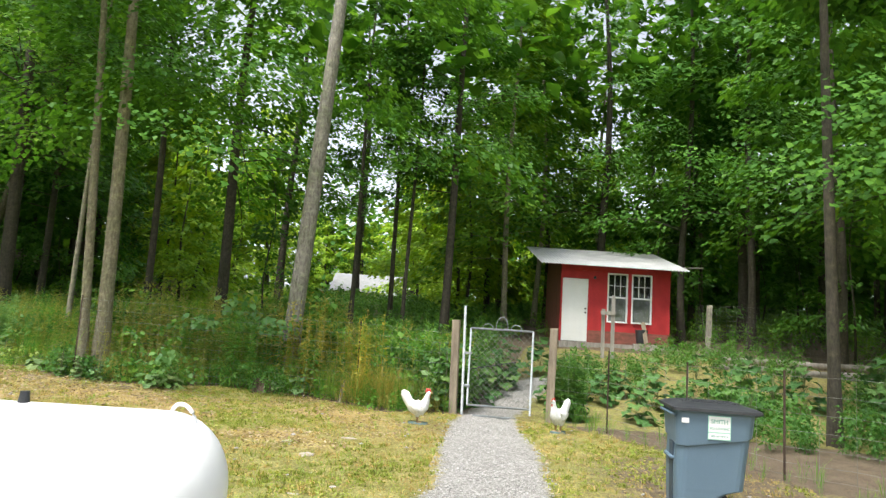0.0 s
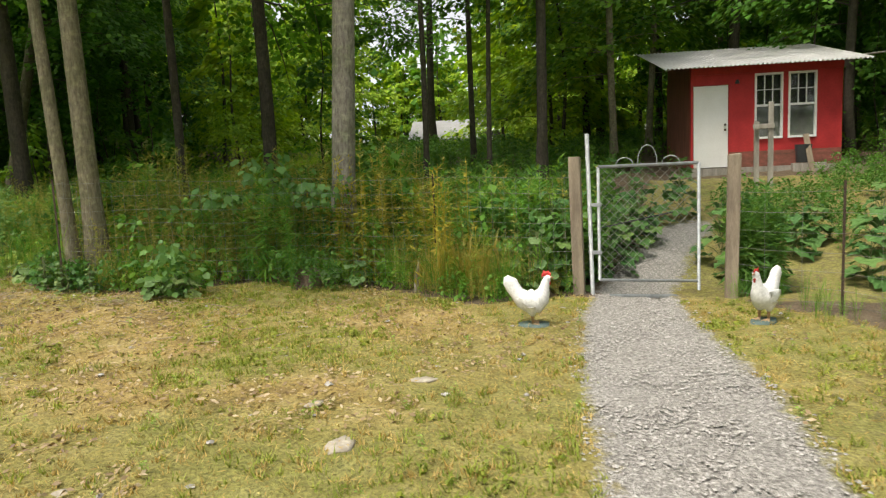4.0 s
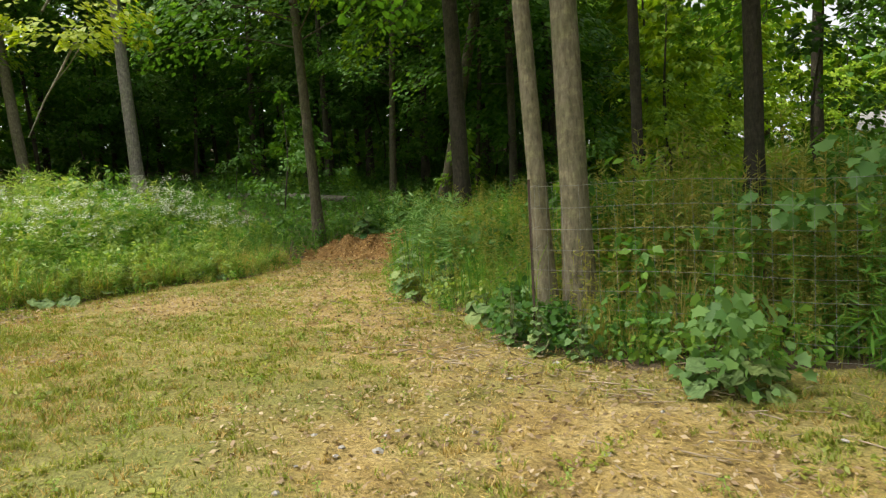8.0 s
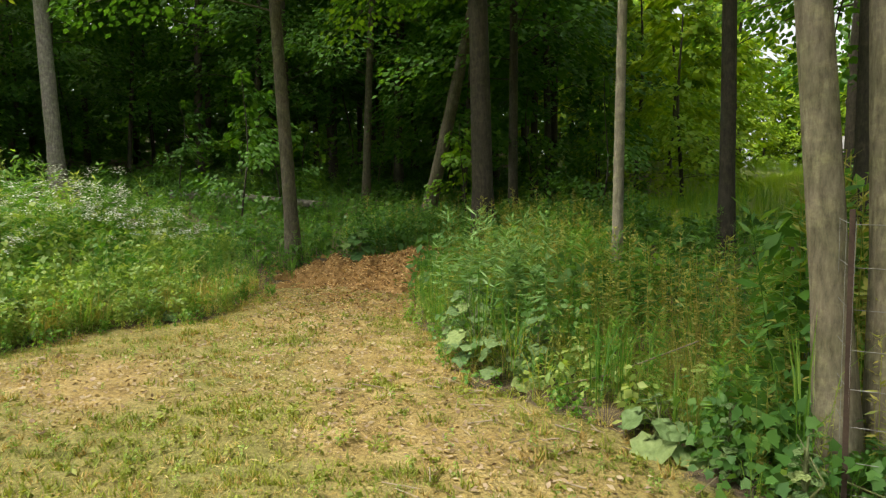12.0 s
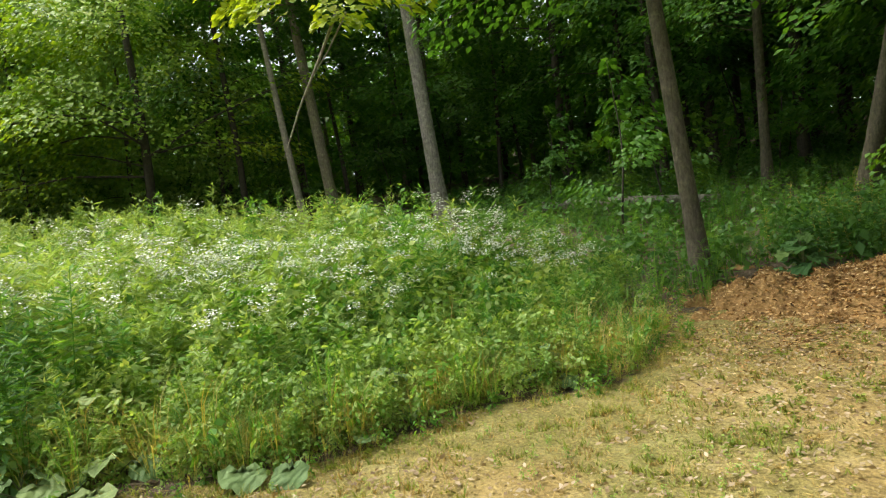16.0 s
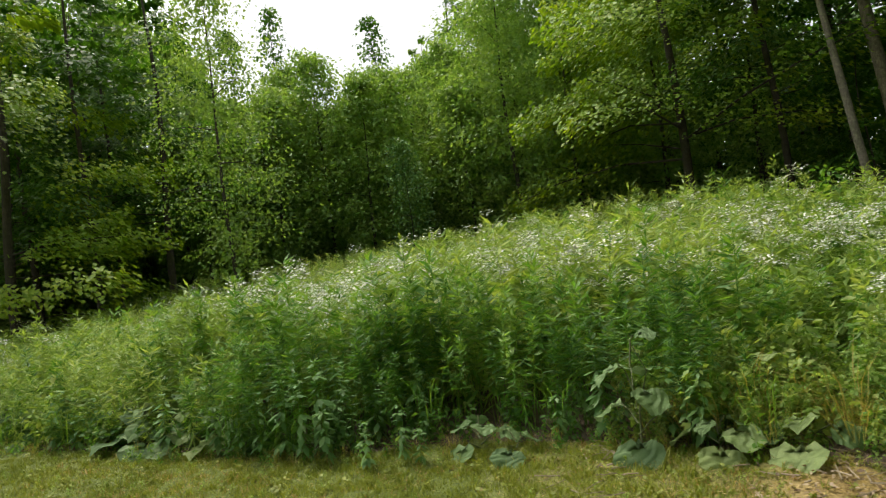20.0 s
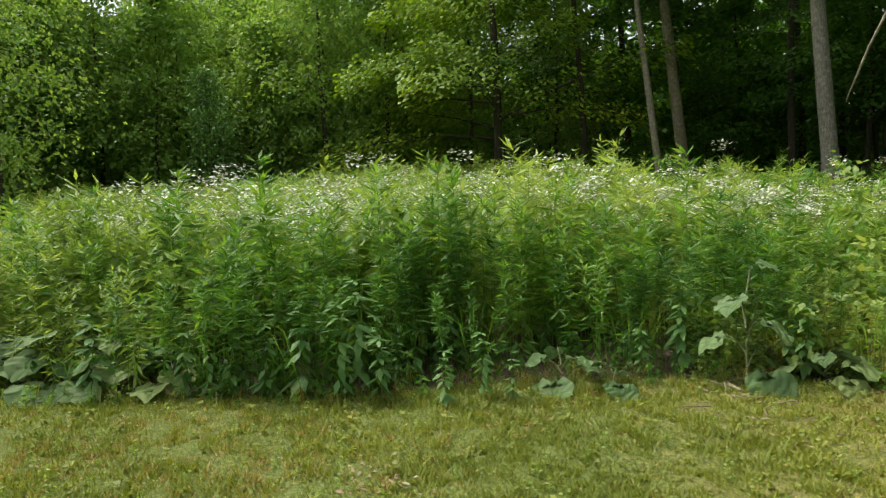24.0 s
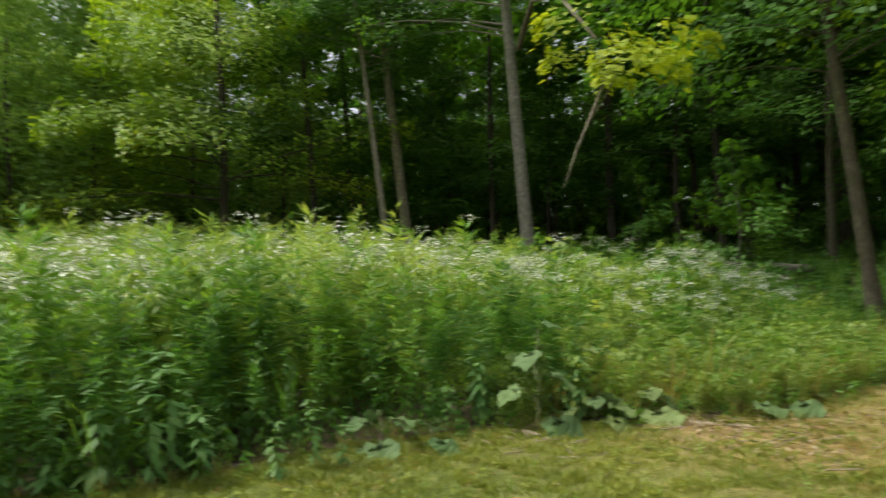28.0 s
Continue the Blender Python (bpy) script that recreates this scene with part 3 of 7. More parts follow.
def make_tree(h, d, low, reach, boughs, per, seed, m, bark_mat, leaf_mat, label, size=0.15, lean=(0, 0), wobble=0.12,
              arc=None, name="tree", category="tree", group="trees of the wood", flare=1.35, twig=8, top_fill=0.45):
    """A broadleaf tree: tapered trunk, boughs and a layered crown; arc keeps the low boughs to one side."""
    g = np.random.default_rng(seed)
    t = thing(name, m, label, category, group)
    pts = trunk_line(g, h, lean, wobble)
    radii = [d / 2 * (1 - 0.8 * (i / 13) ** 1.3) for i in range(14)]
    base = [(pts[0][0], pts[0][1], -0.4), *pts]
    V, Fq = tube_arrays(base, [d / 2 * flare * 1.1, d / 2 * flare, *radii[1:]], 10)
    arr = np.array(pts)
    leaves, limbs = [], []
    for i in range(boughs):
        k = (i + g.random()) / boughs
        z = low + (h * 0.97 - low) * k
        if arc and z < low + 0.4 * (h - low):
            a = arc[0] + (g.random() - 0.5) * arc[1]
        else:
            a = g.random() * 6.283
        l = reach * (1 - 0.75 * k ** 1.6) * g.uniform(0.65, 1.15)
        foot = np.array([np.interp(z, arr[:, 2], arr[:, c]) for c in range(3)])
        rise, droop = g.uniform(0.1, 0.5), g.uniform(0.15, 0.5)
        n = int(per * (1.0 if k < top_fill else 0.55) * (0.5 + 0.5 * l / reach))
        sc = size if k < top_fill else size * 1.5
        P, D, N, L, W = bough(g, l, rise, droop, n, sc)
        leaves.append(leaf_quads(turn_z(P, a) + foot, turn_z(D, a), turn_z(N, a), L, W))
        if twig:
            line = [tuple(foot + np.array([math.cos(a) * l * s, math.sin(a) * l * s, rise * l * s - droop * l * s * s - 0.02])) for s in (0, 0.35, 0.7, 0.98)]
            limbs.append((line, max(0.005, 0.006 * l * d / 0.3)))
    put("trunk", solid("trunk", V, Fq, bark_mat, True), t)
    for line, r in limbs[:twig]:
        bar("branch", line, [r, r * 0.8, r * 0.5, r * 0.2], bark_mat, t, 5)
    put("crown", quads("crown", np.concatenate(leaves), leaf_mat), t)
    return t


def plume_tree(h, d, low, reach, branches, clumps, per, seed, m, leaf_mat, label, size=0.13, belly=0.35, steep=0.9, name="tree", category="tree", group="trees round the meadow"):
    """A feathery tree clothed to the ground: rising branches hung with soft clumps of leaves, and a leafy leader."""
    g = np.random.default_rng(seed)
    t = thing(name, m, label, category, group)
    pts = trunk_line(g, h * 0.9, (0, 0), 0.1)
    V, Fq = tube_arrays([(pts[0][0], pts[0][1], -0.4), *pts], [d * 0.7, *[d / 2 * (1 - 0.93 * i / 13) for i in range(14)]], 8)
    put("trunk", solid("trunk", V, Fq, BARK_DARK, True), t)
    arr = np.array(pts)
    leaves = []
    for i in range(branches):
        k = ((i + g.random()) / branches) ** 0.85
        z = low + (h * 0.93 - low) * k
        a = i * 2.39996 + g.uniform(-0.5, 0.5)
        wide = (k + 0.12) / (belly + 0.12) if k < belly else ((1 - k) / (1 - belly)) ** 0.7
        l = reach * (0.12 + 0.88 * min(1.0, wide)) * g.uniform(0.6, 1.2)
        up = steep * (0.15 + 0.9 * k) * g.uniform(0.6, 1.3)
        foot = np.array([np.interp(z, arr[:, 2], arr[:, c]) for c in range(3)])
        line = [tuple(foot + np.array([math.cos(a) * l * s, math.sin(a) * l * s, up * l * s - 0.35 * l * s * s])) for s in (0, 0.4, 0.75)]
        if i % 9 == 4:
            bar("branch", line, [0.02, 0.014, 0.007], BARK_DARK, t, 5)
        for c in range(clumps):
            s = 0.3 + 0.72 * (c + g.random()) / clumps
            side = g.normal(0, 0.17 * l)
            cx = np.array([math.cos(a) * l * s - math.sin(a) * side, math.sin(a) * l * s + math.cos(a) * side, up * l * s - 0.35 * l * s * s + g.normal(0, 0.1)]) + foot
            w = 0.16 + 0.1 * l * g.uniform(0.6, 1.2)
            P = g.normal(0, 1, (per, 3)) * (w, w, w * 0.55) + cx
            P[:, 2] -= 0.5 * np.hypot(P[:, 0] - cx[0], P[:, 1] - cx[1])
            D = (P - cx) * (1, 1, 0.5) + g.normal(0, 0.25, (per, 3)) + (0, 0, -0.12)
            N = g.normal(0, 0.45, (per, 3)) + (0, 0, 1)
            L = size * g.uniform(0.7, 1.35, per)
            leaves.append(leaf_quads(P, D, N, L, L * g.uniform(0.5, 0.8, per)))
    put("crown", quads("crown", np.concatenate(leaves), leaf_mat), t)
    return t


def base_at(x, y, turn=0.0, sink=0.0, scale=1.0):
    return pose(x, y, gz(x, y) - sink, 0, 0, turn) @ Matrix.Scale(scale, 4)


# trees that stand free enough to be told apart: place, diameter, height, lean, lowest bough, bark
WOOD_LABEL = "tall broadleaf tree with a slim bare trunk in the wood"
FENCE_TREES = [
    # x, y, diameter, height, lean, low, reach, bark, leaves, boughs, arc (towards the light)
    (-5.35, 11.45, 0.345, 17, (0.055, 0.01), 4.4, 4.2, BARK_GREY, LEAF_WOOD, 34, None, "big tree with a thick grey trunk beside the wire fence"),
    (-8.13, 9.80, 0.265, 15, (-0.045, 0.005), 4.3, 3.8, BARK_BROWN, LEAF_WOOD, 30, None, "thicker of two brown trunks standing together at the fence corner"),
    (-8.33, 9.60, 0.175, 13, (-0.08, 0.01), 4.3, 3.4, BARK_BROWN, LEAF_WOOD, 26, None, "slimmer of two brown trunks standing together at the fence corner"),
    (-17.4, 12.2, 0.245, 13, (-0.1, 0.015), 4.3, 4.4, BARK_UMBER, LEAF_WOOD, 38, (-1.0, 3.0), "slim tree with a leaning brown trunk beside the wood chip heap"),
    (-14.75, 14.15, 0.36, 16, (-0.03, 0.0), 4.7, 4.2, BARK_DARK, LEAF_MID, 38, (-1.5, 3.5), "dark straight tree trunk standing among tall weeds"),
    (-11.35, 12.6, 0.125, 11, (0.01, 0.0), 6.0, 2.6, BARK_PALE, LEAF_WOOD, 24, None, "thin pale tree trunk standing in the weeds"),
    (-11.25, 15.2, 0.21, 15, (-0.01, 0.0), 6.6, 3.4, BARK_DARK, LEAF_WOOD, 30, None, WOOD_LABEL),
]
WOOD_TREES = [
    (-23.6, 18.5, 0.25, 15, (0.01, 0.05), 3.8, 3.4, BARK_UMBER, LEAF_WOOD, 32, (-0.9, 3.0), WOOD_LABEL),
    (-20.8, 18.4, 0.36, 15, (0.27, 0.06), 5.2, 3.6, BARK_UMBER, LEAF_WOOD, 30, None, "tree with a strongly leaning brown trunk in the wood"),
    (-28.1, 11.3, 0.44, 19, (-0.06, -0.035), 7.5, 4.8, BARK_GREY, LEAF_WOOD, 34, (-0.8, 3.4), "tall tree with a straight grey-brown trunk behind the meadow"),
    (-30.9, 7.5, 0.24, 14, (-0.09, -0.09), 6.5, 3.4, BARK_PALE, LEAF_WOOD, 32, (-0.4, 3.4), "thin pale leaning tree behind the meadow"),
    (-32.3, 8.6, 0.40, 17, (-0.07, -0.07), 7.5, 4.2, BARK_BROWN, LEAF_WOOD, 34, (-0.4, 3.4), WOOD_LABEL),
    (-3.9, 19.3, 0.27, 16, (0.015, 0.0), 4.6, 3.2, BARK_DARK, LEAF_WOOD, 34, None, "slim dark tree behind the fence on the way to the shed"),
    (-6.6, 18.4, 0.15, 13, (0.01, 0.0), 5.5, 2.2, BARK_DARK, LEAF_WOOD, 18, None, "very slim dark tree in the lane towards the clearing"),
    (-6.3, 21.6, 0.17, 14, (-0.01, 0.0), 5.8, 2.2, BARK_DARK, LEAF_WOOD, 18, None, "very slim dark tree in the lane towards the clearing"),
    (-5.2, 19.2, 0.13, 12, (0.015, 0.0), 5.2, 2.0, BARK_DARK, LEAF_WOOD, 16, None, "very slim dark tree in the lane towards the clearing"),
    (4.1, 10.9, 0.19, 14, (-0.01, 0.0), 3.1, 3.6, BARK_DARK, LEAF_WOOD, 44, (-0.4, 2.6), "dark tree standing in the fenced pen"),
]
TOLD_APART = FENCE_TREES + WOOD_TREES


def free_trees():
    for i, (x, y, d, h, lean, low, reach, bk, lf, nb, arc, label) in enumerate(TOLD_APART):
        make_tree(h, d, low, reach, nb + (0 if i < 3 else 8), 300, 100 + i, base_at(x, y), bk, lf, label, size=0.125, lean=lean, arc=arc, wobble=0.025, twig=0 if i in (0, 1, 2, 16) else 14)


free_trees()

# the mixed wood: a few grown patterns, copied
PATTERNS = [
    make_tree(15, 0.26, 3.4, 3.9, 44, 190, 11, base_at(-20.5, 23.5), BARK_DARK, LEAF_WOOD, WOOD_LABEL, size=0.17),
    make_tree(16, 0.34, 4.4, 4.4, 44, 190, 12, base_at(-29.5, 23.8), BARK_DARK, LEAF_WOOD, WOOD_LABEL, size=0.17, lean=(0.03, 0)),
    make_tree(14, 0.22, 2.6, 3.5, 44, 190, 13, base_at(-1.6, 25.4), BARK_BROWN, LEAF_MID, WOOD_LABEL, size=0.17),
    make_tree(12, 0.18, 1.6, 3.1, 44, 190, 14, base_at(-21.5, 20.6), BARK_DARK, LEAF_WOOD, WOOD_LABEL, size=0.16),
]
EDGE_LABEL = "leafy tree with bright green boughs down to the meadow"
EDGES = [
    plume_tree(11.5, 0.22, 0.5, 3.0, 80, 5, 28, 21, base_at(-37.5, 4.6), LEAF_FAR_HAZE, EDGE_LABEL, size=0.165),
    plume_tree(9.0, 0.17, 0.3, 2.5, 74, 5, 28, 22, base_at(-38.0, -8.0), LEAF_FAR_HAZE, EDGE_LABEL, size=0.16),
    plume_tree(14, 0.26, 0.8, 3.7, 92, 5, 30, 23, base_at(-31.0, -19.5), LEAF_FAR_HAZE, EDGE_LABEL, size=0.17, belly=0.45),
    plume_tree(11, 0.2, 0.4, 2.5, 80, 5, 22, 25, base_at(-40.0, -3.0), LEAF_MID, "slim dark green tree clothed to the ground behind the meadow", size=0.2, belly=0.25, steep=0.5),
]
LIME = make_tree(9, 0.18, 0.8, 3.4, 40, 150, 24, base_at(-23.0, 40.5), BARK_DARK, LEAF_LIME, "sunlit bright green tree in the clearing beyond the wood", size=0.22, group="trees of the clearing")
SAPLING_LABEL = "young broadleaf sapling with flat leafy sprays in the understory"
SAPLINGS = [
    make_tree(3.6, 0.05, 0.5, 1.5, 14, 90, 31, base_at(-22.0, 13.6), BARK_DARK, LEAF_WOOD, SAPLING_LABEL, size=0.12, name="sapling", category="sapling", group="saplings of the understory", wobble=0.1, twig=4),
    make_tree(2.6, 0.04, 0.3, 1.2, 12, 80, 32, base_at(-27.0, 16.4), BARK_DARK, LEAF_MID, SAPLING_LABEL, size=0.11, name="sapling", category="sapling", group="saplings of the understory", wobble=0.1, twig=4),
    make_tree(5.0, 0.07, 0.9, 1.9, 18, 90, 33, base_at(-10.0, 19.5), BARK_DARK, LEAF_WOOD, SAPLING_LABEL, size=0.13, name="sapling", category="sapling", group="saplings of the understory", wobble=0.14, twig=4),
]


def open_view(x, y):
    """The two lanes through the wood in which the sunlit clearing shows."""
    a = np.degrees(np.arctan2(x + 0.2, y - 1.0))
    b = np.degrees(np.arctan2(x + 8.6, y - 6.7))
    return ((a > -25.5) & (a < -11)) | ((b > -29) & (b < -10))


def scatter_trees():
    g = np.random.default_rng(5)
    taken = [(t[0], t[1]) for t in TOLD_APART] + [(-20.5, 23.5), (-29.5, 23.8), (-1.6, 25.4), (-21.5, 20.6), (-37.5, 4.6), (-38.0, -8.0), (-31.0, -19.5), (-40.0, -3.0), (-35.5, 2.2), (-33.0, -8.3), (-20.2, -14.2), (-23.6, -8.7)]

    def free(x, y, gap):
        return all((x - a) ** 2 + (y - b) ** 2 > gap * gap for a, b in taken)

    def grow(kinds, x0, x1, y0, y1, n, gap, ok=None):
        made = tries = 0
        while made < n and tries < n * 40:
            tries += 1
            x, y = g.uniform(x0, x1), g.uniform(y0, y1)
            if not free(x, y, gap) or (ok and not ok(x, y)):
                continue
            taken.append((x, y))
            copy_thing(kinds[int(g.integers(len(kinds)))], base_at(x, y, g.uniform(0, 360)))
            made += 1

    def gap_view(x, y):
        # the open strip through which the house shows
        wide = math.degrees(math.atan2(3.0, max(y - 1.0, 3)))
        a = math.degrees(math.atan2(x + 0.2, y - 1.0))
        return not (y > 12 and -23 - wide < a < -13 + 0.8 * wide) and not (y > 16 and bool(open_view(np.array(x), np.array(y))))

    def lane(x, y):
        # room for the crowns beside the second lane
        b = math.degrees(math.atan2(x + 8.6, y - 6.7))
        wide = math.degrees(math.atan2(2.6, max(math.hypot(x + 8.6, y - 6.7), 3)))
        return gap_view(x, y) and not (y > 14.5 and -29 - wide < b < -12) and not (-19.5 < x < -15 and y < 18.5)

    def deep(x, y):
        return gap_view(x, y) and not (-1.8 < x < 7 and y < 23.5)

    def polar(kinds, a0, a1, r0, r1, n, gap, scale=(1.0, 1.0)):
        """Trees seen from the mown strip between two bearings, as a wall of leaves."""
        made = tries = 0
        while made < n and tries < n * 40:
            tries += 1
            a, r = radians(g.uniform(a0, a1)), g.uniform(r0, r1)
            x, y = -9.5 + r * math.sin(a), 5 + r * math.cos(a)
            if free(x, y, gap):
                taken.append((x, y))
                copy_thing(kinds[int(g.integers(len(kinds)))], base_at(x, y, g.uniform(0, 360), scale=g.uniform(*scale)))
                made += 1

    grow(PATTERNS[:2], -34, -18, 17.5, 32, 24, 2.2, ok=lane)
    grow(PATTERNS, -18, -3, 15.5, 31, 14, 2.4, ok=lane)
    grow(PATTERNS, -3, 16, 22, 36, 20, 2.2, ok=deep)
    grow(PATTERNS, 7.5, 16, 9, 22, 8, 2.4)
    grow(PATTERNS, -46, -33, 4, 20, 18, 2.4)
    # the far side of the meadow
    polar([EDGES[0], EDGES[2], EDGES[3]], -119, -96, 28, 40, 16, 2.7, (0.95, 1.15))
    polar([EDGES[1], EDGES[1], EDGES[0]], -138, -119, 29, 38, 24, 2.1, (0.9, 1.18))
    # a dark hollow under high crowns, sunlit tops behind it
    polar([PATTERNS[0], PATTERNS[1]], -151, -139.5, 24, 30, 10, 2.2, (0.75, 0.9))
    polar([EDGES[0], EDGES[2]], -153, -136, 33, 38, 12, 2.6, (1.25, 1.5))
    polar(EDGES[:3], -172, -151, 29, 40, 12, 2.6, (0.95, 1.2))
    polar(PATTERNS, -172, -137, 30, 44, 12, 2.8)
    polar(PATTERNS, -118, -98, 38, 48, 10, 2.8)
    for x, y in ((-10.0, 16.8),):
        copy_thing(PATTERNS[1], base_at(x, y, x * 33))
    # the sunlit clearing with the house lies beyond the belt of wood
    def beside_house(x, y):
        a = math.degrees(math.atan2(x + 0.2, y - 1.0))
        b = math.degrees(math.atan2(x + 8.6, y - 6.7))
        return not -24.5 < a < -14.5 and not -22 < b < -9

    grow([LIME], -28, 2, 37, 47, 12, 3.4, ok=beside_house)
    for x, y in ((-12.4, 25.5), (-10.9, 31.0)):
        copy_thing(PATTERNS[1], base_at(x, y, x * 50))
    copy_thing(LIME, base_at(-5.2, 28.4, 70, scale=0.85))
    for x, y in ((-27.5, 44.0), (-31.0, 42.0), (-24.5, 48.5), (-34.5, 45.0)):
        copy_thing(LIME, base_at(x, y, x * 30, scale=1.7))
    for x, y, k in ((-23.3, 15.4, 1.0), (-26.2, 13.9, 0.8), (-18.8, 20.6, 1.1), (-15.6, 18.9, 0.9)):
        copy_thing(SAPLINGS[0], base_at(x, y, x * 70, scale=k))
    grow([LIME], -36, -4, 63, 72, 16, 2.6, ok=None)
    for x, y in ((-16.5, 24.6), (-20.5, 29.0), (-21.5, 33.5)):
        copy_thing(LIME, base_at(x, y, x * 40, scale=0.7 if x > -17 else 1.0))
    grow(SAPLINGS, -36, -18.5, 17.5, 28, 20, 1.6, ok=gap_view)
    grow(SAPLINGS, -42, -32, 6, 14, 8, 1.6)
    grow(SAPLINGS, -16, -4, 14.5, 27, 18, 1.5, ok=lane)
    grow(SAPLINGS, -2, 12, 23, 30, 12, 1.5, ok=deep)
    grow(SAPLINGS, 7, 13, 10, 20, 6, 1.5)
    for x, y in ((6.9, 18.6), (7.4, 13.2), (5.6, 22.4), (3.6, 23.4)):
        copy_thing(PATTERNS[0], base_at(x, y, x * 60))


scatter_trees()


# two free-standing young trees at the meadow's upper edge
plume_tree(11.3, 0.15, 1.5, 2.4, 76, 5, 21, 41, base_at(-23.6, -8.9), LEAF_FAR_HAZE, "slender young tree with airy feathery crown beside the meadow", size=0.11, belly=0.45)
plume_tree(5.8, 0.07, 0.3, 1.2, 44, 4, 18, 42, base_at(-32.4, -8.1), LEAF_SAGE, "small grey-green young tree at the edge of the meadow", size=0.12, belly=0.25, steep=0.7, name="sapling", category="sapling")
for x, y, h in ((-36.7, -17.9, 16.5), (-39.8, -13.6, 15.0), (-35.4, -19.8, 15.5)):
    plume_tree(h, 0.22, 2.0, 1.5, 52, 3, 15, int(h * 10), base_at(x, y), LEAF_WOOD, "tall thin dark tree rising above the others behind the meadow", size=0.19, belly=0.3, steep=0.2)
MAPLE_LABEL = "spreading maple with layered yellow-green boughs behind the meadow"
make_tree(15, 0.36, 2.2, 6.8, 44, 620, 43, base_at(-35.5, 2.2), BARK_DARK, LEAF_LIME, MAPLE_LABEL, size=0.16, group="trees round the meadow", arc=(-0.5, 3.6), top_fill=0.8)
make_tree(13, 0.3, 1.4, 5.2, 40, 480, 44, base_at(-20.2, -14.2), BARK_DARK, LEAF_LIME, MAPLE_LABEL, size=0.15, group="trees round the meadow", arc=(1.6, 3.6), top_fill=0.8)


def far_wood():
    """The closed wood behind: leaf masses too far off to count."""
    g = np.random.default_rng(9)
    chunks, V, Fq = [], [], []
    for i in range(620):
        a = g.uniform(-0.5, 4.75)
        r = g.uniform(36, 74)
        x, y = -8 + r * math.cos(a), 6 + r * math.sin(a)
        if (-34 < x < 3 and 28 < y < 64) or (abs(x - (-3.2 - 0.28 * (y - 12))) < 7.5 and 20 < y < 64):
            continue
        z0 = gz(x, y)
        tall = g.uniform(9, 15) if not 3.66 < a < 3.95 else g.uniform(5, 7.5)
        if r < 46:
            tall *= 0.5
        n = 190
        P = np.stack([g.normal(0, 1.9, n), g.normal(0, 1.9, n), g.random(n) ** 0.9 * tall], -1) + (x, y, z0)
        D = g.normal(0, 1, (n, 3)) * (1, 1, 0.4) + (0, 0, -0.3)
        N = g.normal(0, 0.5, (n, 3)) + (0, 0, 1)
        L = g.uniform(0.5, 0.95, n)
        chunks.append(leaf_quads(P, D, N, L, L * 0.8))
        v, f = tube_arrays([(x, y, z0 - 0.5), (x, y, z0 + tall * 0.8)], [0.16, 0.07], 5, caps=False)
        o = len(V)
        V += v
        Fq += [tuple(k + o for k in q) for q in f]
    # the closed roof of leaves over the wood, mostly unseen, added to darken it inside
    n = 20000
    P = np.stack([g.uniform(-46, 16, n), g.uniform(4, 52, n), np.zeros(n)], -1)
    x, y = P[:, 0], P[:, 1]
    edge = np.interp(x, [-46, -33, -29, -20, -10, -3, 0, 6, 16], [4, 5, 11, 15, 14.5, 17, 23, 22, 13])
    keep = (y > edge) & ~((y > 31) & (x > -32) & (x < 3)) & ~((y > 22) & (np.abs(np.degrees(np.arctan2(x + 0.2, y - 1.0)) + 17) < 4)) & ~((y > 15) & (np.abs(np.degrees(np.arctan2(x + 8.6, y - 6.7)) + 21) < 9))
    P = P[keep]
    n = len(P)
    P[:, 2] = height(P[:, 0], P[:, 1]) + 8.5 + 5 * g.random(n)
    L = g.uniform(0.5, 0.9, n)
    chunks.append(leaf_quads(P, g.normal(0, 1, (n, 3)) * (1, 1, 0.3), g.normal(0, 0.4, (n, 3)) + (0, 0, 1), L, L * 0.85))
    # the low dark thicket that closes the view between the trunks
    n = 60000
    a, r = g.uniform(0.1, 5.2, n), g.uniform(36, 52, n)
    P = np.stack([-10 + r * np.cos(a), 7 + r * np.sin(a), np.zeros(n)], -1)
    x, y = P[:, 0], P[:, 1]
    P = P[~((x > -36) & (x < 4) & (y > 27)) & ~((y > 16) & open_view(x, y))]
    n = len(P)
    P[:, 2] = height(P[:, 0], P[:, 1]) + np.where(np.degrees(np.arctan2(P[:, 1] - 6, P[:, 0] + 9.5)) % 360 > 208, 6.0, 7.5) * g.random(n) ** 1.3
    L = g.uniform(0.35, 0.8, n)
    chunks.append(leaf_quads(P, g.normal(0, 1, (n, 3)) * (1, 1, 0.4), g.normal(0, 0.5, (n, 3)) + (0, 0, 1), L, L * 0.85))
    wood = thing("far_wood", pose(0, 0, 0), "dense green wood closing the view far behind", "wood", kind="stuff")
    put("foliage", quads("foliage", np.concatenate(chunks), LEAF_WOOD), wood)
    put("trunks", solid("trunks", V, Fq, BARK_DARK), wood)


far_wood()


# ---- weeds, meadow and grass ----
def stem_quads(h, lean, w=0.006):
    a = np.array([[0, 0, 0], [w, 0, 0], [lean[0] + w * 0.4, lean[1], h], [lean[0], lean[1], h]])
    b = np.array([[0, 0, 0], [0, w, 0], [lean[0], lean[1] + w * 0.4, h], [lean[0], lean[1], h]])
    return np.stack([a, b])


